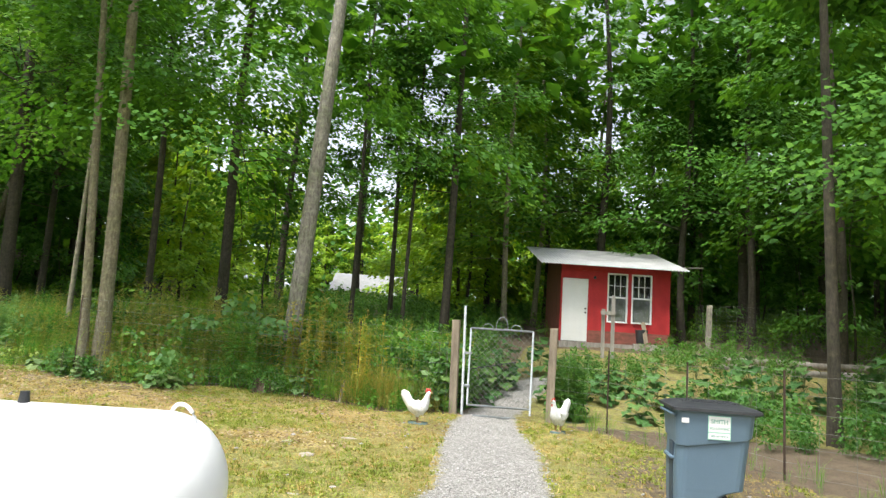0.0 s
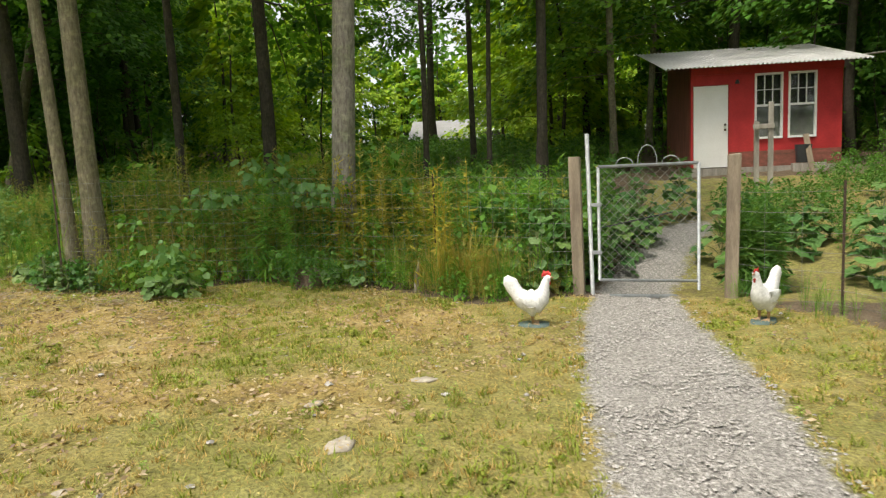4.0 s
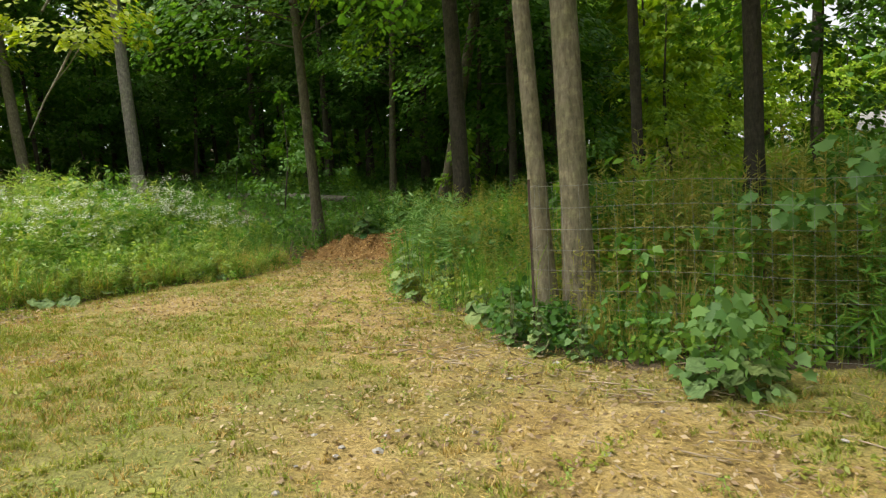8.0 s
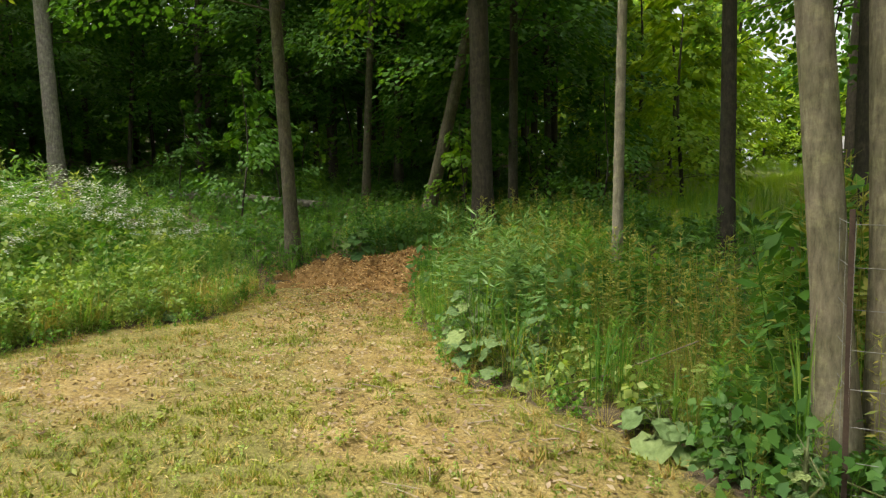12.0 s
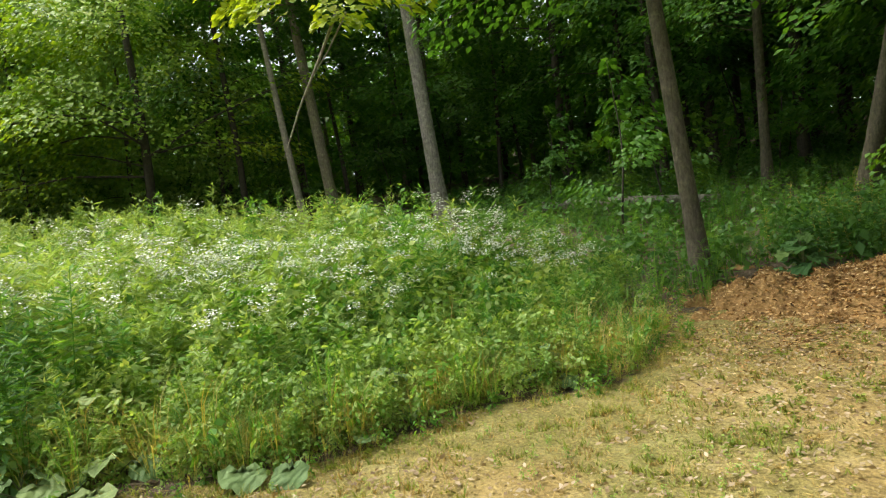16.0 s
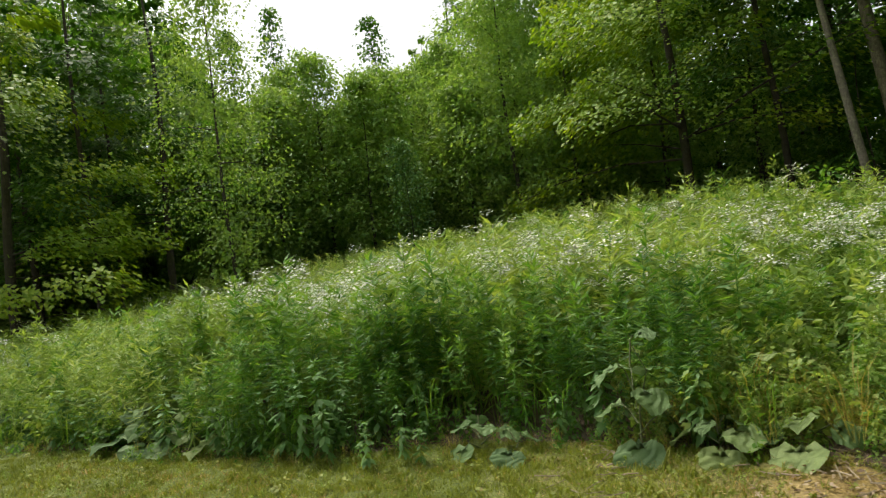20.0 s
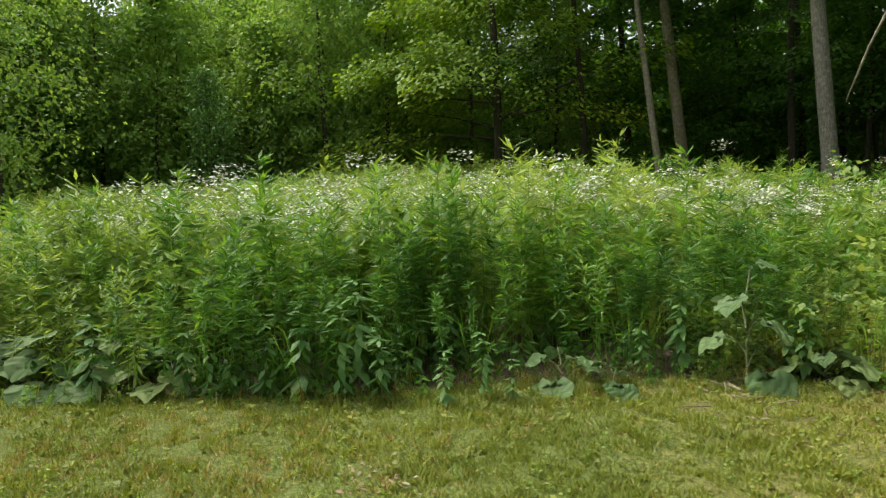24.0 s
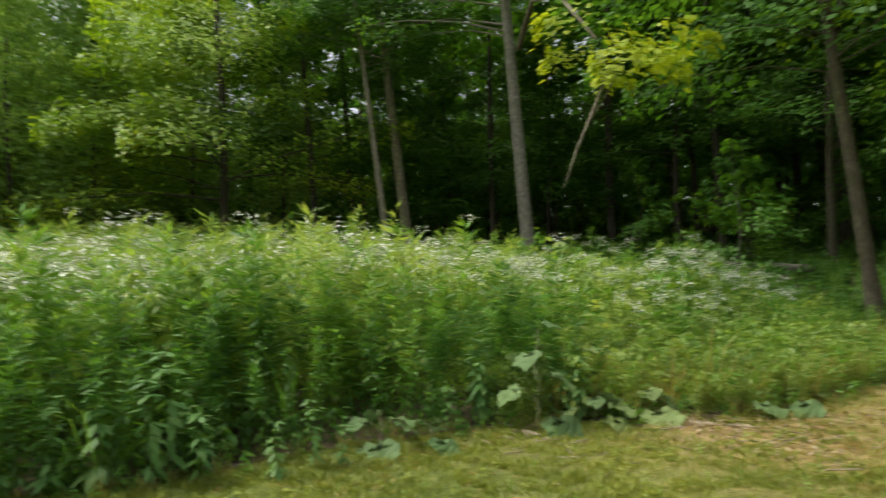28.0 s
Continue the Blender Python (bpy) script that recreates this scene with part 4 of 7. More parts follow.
def weed_spear(g, h, n=46, L=0.12, W=0.026, low=0.12):
    """Goldenrod-like stem with many narrow leaves, bare below low."""
    lean = g.normal(0, 0.07 * h, 2)
    k = low + (1 - low) * g.random(n) ** 0.75
    a = g.random(n) * 6.283
    P = np.stack([lean[0] * k, lean[1] * k, h * k], -1)
    up = -0.9 + 1.9 * k + g.normal(0, 0.35, n)
    D = np.stack([np.cos(a), np.sin(a), up], -1)
    N = np.stack([-np.cos(a) * 0.6, -np.sin(a) * 0.6, np.full(n, 0.8)], -1) + g.normal(0, 0.45, (n, 3))
    LL = L * (1.15 - 0.45 * k) * g.uniform(0.7, 1.3, n)
    return np.concatenate([leaf_quads(P, D, N, LL, LL * W / L, 0.2), stem_quads(h, lean)])


def weed_bushy(g, h, n=40, L=0.085):
    """Branching herb with oval leaves."""
    k = 0.08 + 0.92 * g.random(n) ** 0.8
    a = g.random(n) * 6.283
    r = 0.22 * h * g.random(n) * (1.1 - 0.5 * k)
    P = np.stack([np.cos(a) * r, np.sin(a) * r, h * k], -1)
    D = np.stack([np.cos(a), np.sin(a), g.normal(-0.25, 0.6, n)], -1)
    N = np.stack([g.normal(0, 0.6, n), g.normal(0, 0.6, n), np.ones(n)], -1)
    LL = L * g.uniform(0.6, 1.35, n)
    return np.concatenate([leaf_quads(P, D, N, LL, LL * g.uniform(0.45, 0.7, n)), stem_quads(h * 0.95, g.normal(0, 0.05 * h, 2))])


def lobed_leaves(P, D, N, L):
    """Five-pointed leaves, as of grape or bramble: nine corners each."""
    D = unit(D)
    S = unit(np.cross(D, N))
    N = np.cross(S, D)
    out = []
    for u, v, w in ((0.0, 0.0, 0.0), (0.08, 0.42, 0.1), (0.42, 0.34, 0.06), (0.55, 0.5, 0.02), (0.66, 0.24, 0.0), (1.0, 0.0, -0.12), (0.66, -0.24, 0.0), (0.5, -0.52, 0.02), (0.4, -0.34, 0.06), (0.08, -0.42, 0.1)):
        out.append(P + (D * u + S * v + N * w) * L[:, None])
    return np.stack(out, 1)


def vine(g, h, n=44, L=0.088, low=0.55):
    """Climbing stem with lobed leaves in its upper part."""
    k = low + (1 - low) * g.random(n)
    a = g.random(n) * 6.283
    r = 0.34 * g.random(n)
    P = np.stack([np.cos(a) * r * 1.5, np.sin(a) * r * 0.6, h * k + g.normal(0, 0.03, n)], -1)
    D = np.stack([np.cos(a), np.sin(a), g.normal(-0.6, 0.5, n)], -1)
    N = np.stack([g.normal(0, 0.6, n), g.normal(-0.4, 0.6, n), np.ones(n)], -1)
    return lobed_leaves(P, D, N, L * g.uniform(0.45, 1.25, n))


def rosette(g, h, n=44, L=0.13):
    """Milkweed-like stem: whorls of broad pointed leaves that arch down."""
    k = 0.25 + 0.75 * np.floor(g.random(n) * 7) / 6
    a = g.random(n) * 6.283
    P = np.stack([np.cos(a) * 0.01, np.sin(a) * 0.01, h * k], -1)
    D = np.stack([np.cos(a), np.sin(a), -0.45 + 1.1 * (k - 0.4) + g.normal(0, 0.2, n)], -1)
    N = np.stack([-np.cos(a) * 0.3, -np.sin(a) * 0.3, np.ones(n)], -1) + g.normal(0, 0.15, (n, 3))
    LL = L * (1.25 - 0.6 * k) * g.uniform(0.75, 1.2, n)
    return np.concatenate([leaf_quads(P, D, N, LL, LL * 0.38, 0.16), stem_quads(h, g.normal(0, 0.03, 2), 0.008)])


def grass_tuft(g, h, n=16, w=0.008, spread=0.5):
    a = g.random(n) * 6.283
    out = spread * h * g.random(n)
    hh = h * g.uniform(0.5, 1.0, n)
    P = np.stack([np.cos(a) * 0.04, np.sin(a) * 0.04, np.zeros(n)], -1)
    M = P + np.stack([np.cos(a) * out * 0.35, np.sin(a) * out * 0.35, hh * 0.7], -1)
    T = P + np.stack([np.cos(a) * out, np.sin(a) * out, hh], -1)
    S = np.stack([-np.sin(a), np.cos(a), np.zeros(n)], -1) * w
    return np.stack([P - S * 0.6, M - S * 0.5, T, M + S * 0.5], 1)


def flower_head(g, h, n=12, spread=0.13, size=0.0095):
    a = g.random(n) * 6.283
    r = spread * np.sqrt(g.random(n))
    P = np.stack([np.cos(a) * r, np.sin(a) * r, h * (0.98 + 0.08 * g.random(n))], -1)
    e = size * g.uniform(0.7, 1.2, n)[:, None]
    X = np.stack([np.ones(n), g.normal(0, 0.3, n), g.normal(0, 0.3, n)], -1) * e
    Y = np.stack([g.normal(0, 0.3, n), np.ones(n), g.normal(0, 0.3, n)], -1) * e
    return np.stack([P - X, P - Y, P + X, P + Y], 1)


def sow(name, kinds, XY, scale, mat, parent, seed, n_side=4):
    """Copies of plant patterns at the places XY, as one mesh."""
    g = np.random.default_rng(seed)
    pick = g.integers(len(kinds), size=len(XY))
    zz = height(XY[:, 0], XY[:, 1])
    out = []
    for k, kind in enumerate(kinds):
        sel = np.where(pick == k)[0]
        if not len(sel):
            continue
        a = g.random(len(sel)) * 6.283
        c, s = np.cos(a), np.sin(a)
        B = kind.reshape(-1, 3)
        sc = scale[sel][:, None] * g.uniform(0.85, 1.15, (len(sel), 1))
        X = (B[None, :, 0] * c[:, None] - B[None, :, 1] * s[:, None]) * sc + XY[sel, 0][:, None]
        Y = (B[None, :, 0] * s[:, None] + B[None, :, 1] * c[:, None]) * sc + XY[sel, 1][:, None]
        Z = B[None, :, 2] * sc + zz[sel][:, None] - 0.01
        out.append(np.stack([X, Y, Z], -1).reshape(-1, 3))
    return put(name, quads(name, np.concatenate(out), mat, n_side), parent)


GP = np.random.default_rng(77)
SPEARS = [weed_spear(GP, GP.uniform(0.95, 1.25), 62, 0.155, 0.028) for _ in range(10)]
BUSHY = [weed_bushy(GP, GP.uniform(0.7, 1.0), 60, 0.1) for _ in range(8)]
TUFTS = [grass_tuft(GP, GP.uniform(0.7, 1.0)) for _ in range(6)]
SHEAVES = [grass_tuft(GP, GP.uniform(0.6, 0.9), 18, 0.007, 1.1) for _ in range(5)]
HEADS = [flower_head(GP, GP.uniform(1.02, 1.12), 38, 0.09, 0.012) for _ in range(6)]
THIN = [weed_spear(GP, GP.uniform(0.95, 1.2), 40, 0.085, 0.02) for _ in range(6)]
WILLOW = [weed_spear(GP, GP.uniform(1.0, 1.25), 84, 0.16, 0.02) for _ in range(5)]
TOP_VINES = [vine(GP, GP.uniform(0.95, 1.1), 26, 0.095, 0.8) for _ in range(4)]
BRAMBLES = [vine(GP, 0.6, 38, 0.085, 0.1) for _ in range(5)]
ROSETTES = [rosette(GP, GP.uniform(0.5, 0.75)) for _ in range(6)]
BARE_SPEARS = [weed_spear(GP, GP.uniform(1.0, 1.25), 68, 0.14, 0.026, 0.5) for _ in range(8)]
LEAFY = [weed_bushy(GP, GP.uniform(0.75, 1.0), 80, 0.1) for _ in range(8)]
LOW = [weed_bushy(GP, 0.3, 22, 0.07) for _ in range(5)]


def places(g, n, x0, x1, y0, y1, ok):
    XY = np.stack([g.uniform(x0, x1, n), g.uniform(y0, y1, n)], -1)
    return XY[ok(XY[:, 0], XY[:, 1])]


def edge_distance(x, y):
    """Distance to the mown edge."""
    best = np.full(np.shape(x), 1e9)
    for (x0, y0), (x1, y1) in zip(LAWN, LAWN[1:]):
        dx, dy = x1 - x0, y1 - y0
        t = np.clip(((x - x0) * dx + (y - y0) * dy) / (dx * dx + dy * dy), 0, 1)
        best = np.minimum(best, np.hypot(x - x0 - t * dx, y - y0 - t * dy))
    return best


def patchy(x, y, f, ph):
    return np.sin(f * x + ph) * np.sin(f * 0.83 * y + 1.7 * ph) + 0.5 * np.sin(2.3 * f * x - y + ph)


def meadow():
    g = np.random.default_rng(21)
    field = thing("meadow", pose(0, 0, 0), "tall green meadow weeds with small white flowers on the slope", "meadow", kind="stuff")

    def ok(x, y):
        upper = -27.5 - 0.55 * np.clip(6 - y, 0, 14) + 0.9 * np.clip(-4 - y, 0, 20)
        return ~inside(LAWN, x, y) & (x < -13.9) & (x > upper) & (y < 11.6 + 0.25 * (x + 16)) & (np.hypot(x + 15.6, (y - 12.6)) > 1.6)

    near = places(g, 3700, -19, -13.9, -11, 12, ok)
    far = places(g, 3800, -36, -19, -16, 12, ok)
    XY = np.concatenate([near, far])
    ed = edge_distance(XY[:, 0], XY[:, 1])
    keep = (ed > 0.4) | (XY[:, 1] > 4.6) | (g.random(len(XY)) < 0.75)
    XY = XY[keep]
    rise = np.clip(0.62 + 0.5 * ed[keep], 0.55, 1.25)
    low = np.clip(0.32 + 0.27 * edge_distance(XY[:, 0], XY[:, 1]), 0.3, 1.05)
    k = smooth_step(4.6, 5.8, XY[:, 1])
    rise = (rise * (1 - k) + low * k) * (1 + 0.11 * patchy(XY[:, 0], XY[:, 1], 2.1, 0.2)) * np.where(g.random(len(XY)) < 0.07, 1.17, 1.0)
    rise = np.minimum(rise, 1.3) * np.where(g.random(len(XY)) < 0.1, g.uniform(1.08, 1.24, len(XY)), 1.0)
    rise = rise * (1 - 0.16 * smooth_step(-0.5, -3.5, XY[:, 1]))
    ed = edge_distance(XY[:, 0], XY[:, 1])
    kind = patchy(XY[:, 0], XY[:, 1], 0.9, 0.4) + g.normal(0, 0.8, len(XY))
    # pale leaves paint sunlight on open plants and tops, besides paler new growth
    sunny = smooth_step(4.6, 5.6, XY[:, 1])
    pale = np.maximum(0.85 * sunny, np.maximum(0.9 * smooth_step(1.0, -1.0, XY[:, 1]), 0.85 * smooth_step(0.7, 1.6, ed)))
    # fewer pale plants beside the wood: its shade put into the leaf colour
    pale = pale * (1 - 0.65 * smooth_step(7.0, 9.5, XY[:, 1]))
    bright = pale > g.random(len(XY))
    leafy = (sunny > g.random(len(XY))) & (g.random(len(XY)) < 0.42)
    front = ~bright & (ed < 1.1) & ~leafy
    bare = front & (g.random(len(XY)) < 0.88)
    front &= ~bare
    sow("front_weeds", SPEARS, XY[front], rise[front], LEAF_WEED, field, 9)
    # a darker leaf copy paints the shade within the front growth
    deep = bare & (g.random(len(XY)) < 0.4)
    bare &= ~deep
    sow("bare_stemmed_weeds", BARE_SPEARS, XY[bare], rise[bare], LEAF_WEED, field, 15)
    sow("shaded_bare_stemmed_weeds", BARE_SPEARS, XY[deep], rise[deep], LEAF_DARK, field, 20)
    rest = ~front & ~bare & ~deep & ~leafy
    spear, bushy = rest & (kind > -0.8), rest & (kind <= -0.8)
    sow("spear_weeds", SPEARS, XY[spear & ~bright], rise[spear & ~bright], LEAF_WEED, field, 1)
    sow("bushy_weeds", BUSHY, XY[bushy & ~bright], rise[bushy & ~bright], LEAF_WEED, field, 2)
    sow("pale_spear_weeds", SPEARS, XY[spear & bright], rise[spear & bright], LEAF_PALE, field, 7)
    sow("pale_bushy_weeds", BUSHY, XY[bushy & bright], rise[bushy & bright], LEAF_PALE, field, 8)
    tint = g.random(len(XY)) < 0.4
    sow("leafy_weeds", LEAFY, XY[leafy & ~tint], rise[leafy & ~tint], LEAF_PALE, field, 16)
    sow("sage_leafy_weeds", LEAFY, XY[leafy & tint], rise[leafy & tint], LEAF_WEED, field, 17)
    fl = patchy(XY[:, 0], XY[:, 1], 0.7, 2.0) + g.normal(0, 0.35, len(XY)) + 0.25 * (XY[:, 0] < -16)
    band = np.exp(-((XY[:, 0] + 18.6) / 3.2) ** 2 - ((XY[:, 1] - 3.0) / 6.0) ** 2)
    sel = (fl > 0.65 - 2.0 * band - 0.1 * sunny) & (ed > 1.2) & (patchy(XY[:, 0], XY[:, 1], 1.9, 1.1) + g.normal(0, 0.4, len(XY)) > -0.1) & (XY[:, 0] > -23.5)
    sow("white_flowers", HEADS, XY[sel] + 0.1, rise[sel] * 1.02, PETAL, field, 3)
    spire = places(np.random.default_rng(8), 55, -16.2, -14.2, -2.5, 5.2, lambda x, y: ok(x, y) & (edge_distance(x, y) > 0.35) & (edge_distance(x, y) < 1.7))
    sow("tall_spires", BARE_SPEARS, spire, 1.0 + 0.35 * np.random.default_rng(9).random(len(spire)), LEAF_WEED, field, 21)
    dry = places(g, 420, -19, -13.9, -3, 11, lambda x, y: ok(x, y) & (patchy(x, y, 1.3, 0.7) > 0.5) & ((y > 4.8) | (g.random(len(x)) < 0.25)))
    sow("dry_grass", SHEAVES, dry, g.uniform(0.5, 1.0, len(dry)), LEAF_DRY, field, 4)
    grass = places(g, 700, -22, -13.9, -8, 13, ok)
    sow("meadow_grass", SHEAVES, grass, g.uniform(0.6, 1.1, len(grass)), LEAF_WEED, field, 5)
    low = places(g, 2600, -15.6, -13.7, -8, 12, lambda x, y: ok(x, y) & (edge_distance(x, y) < 0.8))
    low = low[np.where(low[:, 1] > 4.4, 0.7, np.where(low[:, 1] > 2.0, 0.22, 0.45)) > g.random(len(low))]
    up = low[:, 1] > 4.4
    rose = places(g, 900, -15.2, -13.8, -5, 5, lambda x, y: ok(x, y) & (edge_distance(x, y) < 0.55) & (patchy(x, y, 1.9, 0.6) > -0.4) & (np.hypot(x + 14.4, y + 1.1) > 0.75) & (np.hypot(x + 14.6, y - 3.2) > 0.6))[:60]
    clump = np.array([(-13.95, 1.65), (-14.05, 1.35), (-14.0, 1.1), (-13.9, 1.95), (-14.1, 1.75), (-14.15, 0.8), (-13.85, 2.4), (-13.95, 2.85), (-14.0, 2.65)])
    sow("tall_milkweeds", ROSETTES, clump, np.array([1.25, 1.2, 1.0, 0.8, 1.3, 1.0, 0.65, 0.6, 0.7]), LEAF_SAGE, field, 18)
    sow("milkweeds", ROSETTES, rose, g.uniform(0.55, 1.15, len(rose)), LEAF_SAGE, field, 12)
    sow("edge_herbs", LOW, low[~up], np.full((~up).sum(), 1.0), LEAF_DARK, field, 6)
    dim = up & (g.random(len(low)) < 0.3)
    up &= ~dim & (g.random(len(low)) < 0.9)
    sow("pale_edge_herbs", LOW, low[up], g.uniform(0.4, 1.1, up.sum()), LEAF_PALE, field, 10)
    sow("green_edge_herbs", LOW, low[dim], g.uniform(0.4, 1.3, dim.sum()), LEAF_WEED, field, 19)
    # pale skirt plants brighten the sunny rim by leaf colour
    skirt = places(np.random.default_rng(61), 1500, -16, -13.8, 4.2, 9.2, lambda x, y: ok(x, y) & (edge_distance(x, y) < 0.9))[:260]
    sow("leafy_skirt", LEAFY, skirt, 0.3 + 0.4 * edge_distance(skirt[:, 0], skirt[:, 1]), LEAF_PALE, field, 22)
    rim = places(g, 900, -16, -13.8, 4.4, 11.5, lambda x, y: ok(x, y) & (edge_distance(x, y) < 0.7))
    sow("rim_straw", SHEAVES, rim[:230], g.uniform(0.3, 0.7, len(rim[:230])), LEAF_DRY, field, 11)
    fringe = places(g, 9000, -16, -9.5, -5, 12.4, lambda x, y: (edge_distance(x, y) < 0.22) & (np.hypot(x + 15.5, y - 12.4) > 1.0))[:620]
    sow("fringe_grass", SHEAVES, fringe[::2], g.uniform(0.12, 0.3, len(fringe[::2])), LEAF_DRY, field, 13)
    sow("fringe_herbs", LOW, fringe[1::2], g.uniform(0.3, 0.6, len(fringe[1::2])), LEAF_WEED, field, 14)


meadow()


def fence_weeds():
    g = np.random.default_rng(22)
    bank = thing("fence_weeds", pose(0, 0, 0), "tangled tall weeds and dry grass along the wire fence", "weeds", kind="stuff")

    def ok(x, y):
        return ~inside(LAWN, x, y) & (edge_distance(x, y) < 2.4) & (np.hypot((x + 15.6), (y - 12.9)) > 1.5) & (x < -1.95)

    XY = places(g, 5200, -14.2, -1.9, 8.8, 14.5, ok)
    x, y = XY[:, 0], XY[:, 1]
    e = edge_distance(x, y)
    rise = np.clip(0.4 + 0.85 * e, 0.4, 1.2) * np.where(x < -9, 0.62, np.where(x > -4.4, 0.78, 1.0)) * g.choice([0.7, 1.0, 1.15], len(XY))
    kind = patchy(x, y, 1.6, 0.9) + g.normal(0, 0.7, len(XY))
    wired = (x > -8.7) & (x < -5.7)  # the thin dry growth behind the wire
    straw = (np.abs(x + 3.1) < 1.0) & (g.random(len(XY)) < 0.3)
    yellow = (x > -5.2) & (x < -4.0) & ~straw & (g.random(len(XY)) < 0.45)
    dryish = straw | (kind > np.where(x < -9, 0.6, 1.3))
    plain = ~dryish & ~yellow
    olive = plain & ((wired & (g.random(len(XY)) < 0.9)) | (~wired & (g.random(len(XY)) < np.where(x < -9, 0.72, 0.42))))
    rest = plain & ~olive & ~(wired & (e < 0.35))
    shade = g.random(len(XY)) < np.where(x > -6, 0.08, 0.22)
    a, b = rest & (kind <= 0.2), rest & (kind > 0.2)
    sow("spear_weeds", SPEARS, XY[a & ~shade], rise[a & ~shade], LEAF_WEED, bank, 11)
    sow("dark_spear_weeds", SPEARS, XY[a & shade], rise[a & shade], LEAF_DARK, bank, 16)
    sow("bushy_weeds", BUSHY, XY[b & ~shade], rise[b & ~shade] * 1.1, LEAF_WEED, bank, 12)
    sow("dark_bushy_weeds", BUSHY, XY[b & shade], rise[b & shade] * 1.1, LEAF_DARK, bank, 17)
    sow("olive_weeds", THIN, XY[olive], rise[olive] * 1.05, LEAF_OLIVE, bank, 18)
    half = g.random(len(XY)) < 0.5
    sow("yellowing_weeds", THIN, XY[yellow & half], rise[yellow & half] * 1.1, LEAF_DRY, bank, 19)
    sow("olive_stalks", THIN, XY[yellow & ~half], rise[yellow & ~half] * 1.05, LEAF_OLIVE, bank, 31)
    sow("dry_grass", TUFTS, XY[dryish & (x > -9)], rise[dryish & (x > -9)], LEAF_DRY, bank, 13)
    sow("dry_stalks", THIN, XY[dryish & (x <= -9)], rise[dryish & (x <= -9)], LEAF_OLIVE, bank, 36)
    sheaf = np.stack([g.normal(-3.15, 0.3, 60), 10.35 + g.normal(0, 0.15, 60)], -1)
    sow("straw_sheaf", SHEAVES, sheaf, g.uniform(0.5, 1.15, 60), LEAF_DRY, bank, 30)
    gold = np.stack([g.normal(-4.55, 0.4, 46), np.zeros(46)], -1)
    gold[:, 1] = 10.85 + 0.1 * (gold[:, 0] + 4.6) + g.uniform(-0.1, 0.5, 46)
    sow("golden_sheaf", SHEAVES, gold[:16], g.uniform(0.6, 1.1, 16), LEAF_DRY, bank, 33)
    sow("golden_weeds", THIN, gold[16:], g.uniform(1.0, 1.45, 30), LEAF_GOLD, bank, 39)
    h = np.random.default_rng(62)
    east = np.stack([h.normal(-3.3, 0.28, 20), 10.3 + h.uniform(-0.15, 0.4, 20)], -1)
    sow("golden_stalks", THIN, east, h.uniform(0.95, 1.4, 20), LEAF_GOLD, bank, 45)
    west = np.stack([h.normal(-4.9, 0.3, 13), 10.8 + h.uniform(-0.1, 0.4, 13)], -1)
    sow("dry_golden_stalks", THIN, west, h.uniform(1.1, 1.5, 13), LEAF_GOLD, bank, 46)
    VX = np.stack([g.uniform(-7.6, -5.3, 10), np.zeros(10)], -1)
    VX[:, 1] = np.interp(VX[:, 0], [-8.25, -7.0, -5.6], [9.42, 9.85, 10.5]) + g.uniform(0.0, 0.4, 10)
    sow("climbing_vines", TOP_VINES, VX, g.uniform(1.05, 1.45, 10), LEAF_VINE, bank, 20, 10)
    WX = np.stack([g.normal(-5.75, 0.22, 11), g.normal(10.3, 0.12, 11)], -1)
    sow("willow_herb", WILLOW, WX, g.uniform(0.75, 1.15, 11), LEAF_WEED, bank, 26)
    WX = places(g, 900, -12.8, -10.2, 9.7, 12.0, lambda x, y: ok(x, y) & (np.hypot(x + 11.2, y - 10.6) < 0.9))[:16]
    sow("brambles", BRAMBLES, WX, 0.45 + 0.75 * edge_distance(WX[:, 0], WX[:, 1]), LEAF_VINE, bank, 28, 10)
    CX = np.stack([g.normal(-6.5, 0.12, 9), g.normal(9.35, 0.08, 9)], -1)
    sow("climbing_herb", BRAMBLES, CX, g.uniform(0.8, 1.3, 9), LEAF_VINE, bank, 40, 10)
    SX = np.stack([g.normal(-4.95, 0.28, 14), g.normal(10.15, 0.08, 14)], -1)
    sow("stump_herbs", LEAFY, SX, g.uniform(0.3, 0.55, 14), LEAF_DARK, bank, 41)
    HX = np.stack([g.normal(-11.5, 0.32, 26), g.normal(10.85, 0.3, 26)], -1)
    sow("tall_grey_herbs", WILLOW, HX, g.uniform(0.8, 1.05, 26), LEAF_SAGE, bank, 34)
    DX = places(g, 2400, -11.2, -8.6, 9.5, 12.4, ok)[:120]
    sow("dry_arcs", SHEAVES, DX, g.uniform(0.35, 0.75, len(DX)), LEAF_OLIVE, bank, 35)
    WX = places(g, 500, -9.0, -7.2, 8.9, 10.2, lambda x, y: ok(x, y) & (edge_distance(x, y) < 0.45))[:60]
    sow("corner_brambles", BRAMBLES, WX, g.uniform(0.45, 0.8, len(WX)), LEAF_DARK, bank, 29, 10)
    low = places(g, 1900, -14.2, -1.9, 8.8, 13, lambda x, y: ok(x, y) & (edge_distance(x, y) < 0.9))
    west = low[:, 0] < -9.2
    sow("edge_herbs", LOW, low[~west], g.uniform(0.5, 1.2, (~west).sum()), LEAF_WEED, bank, 14)
    sow("pale_edge_herbs", LOW, low[west], g.uniform(0.5, 1.2, west.sum()), LEAF_PALE, bank, 37)
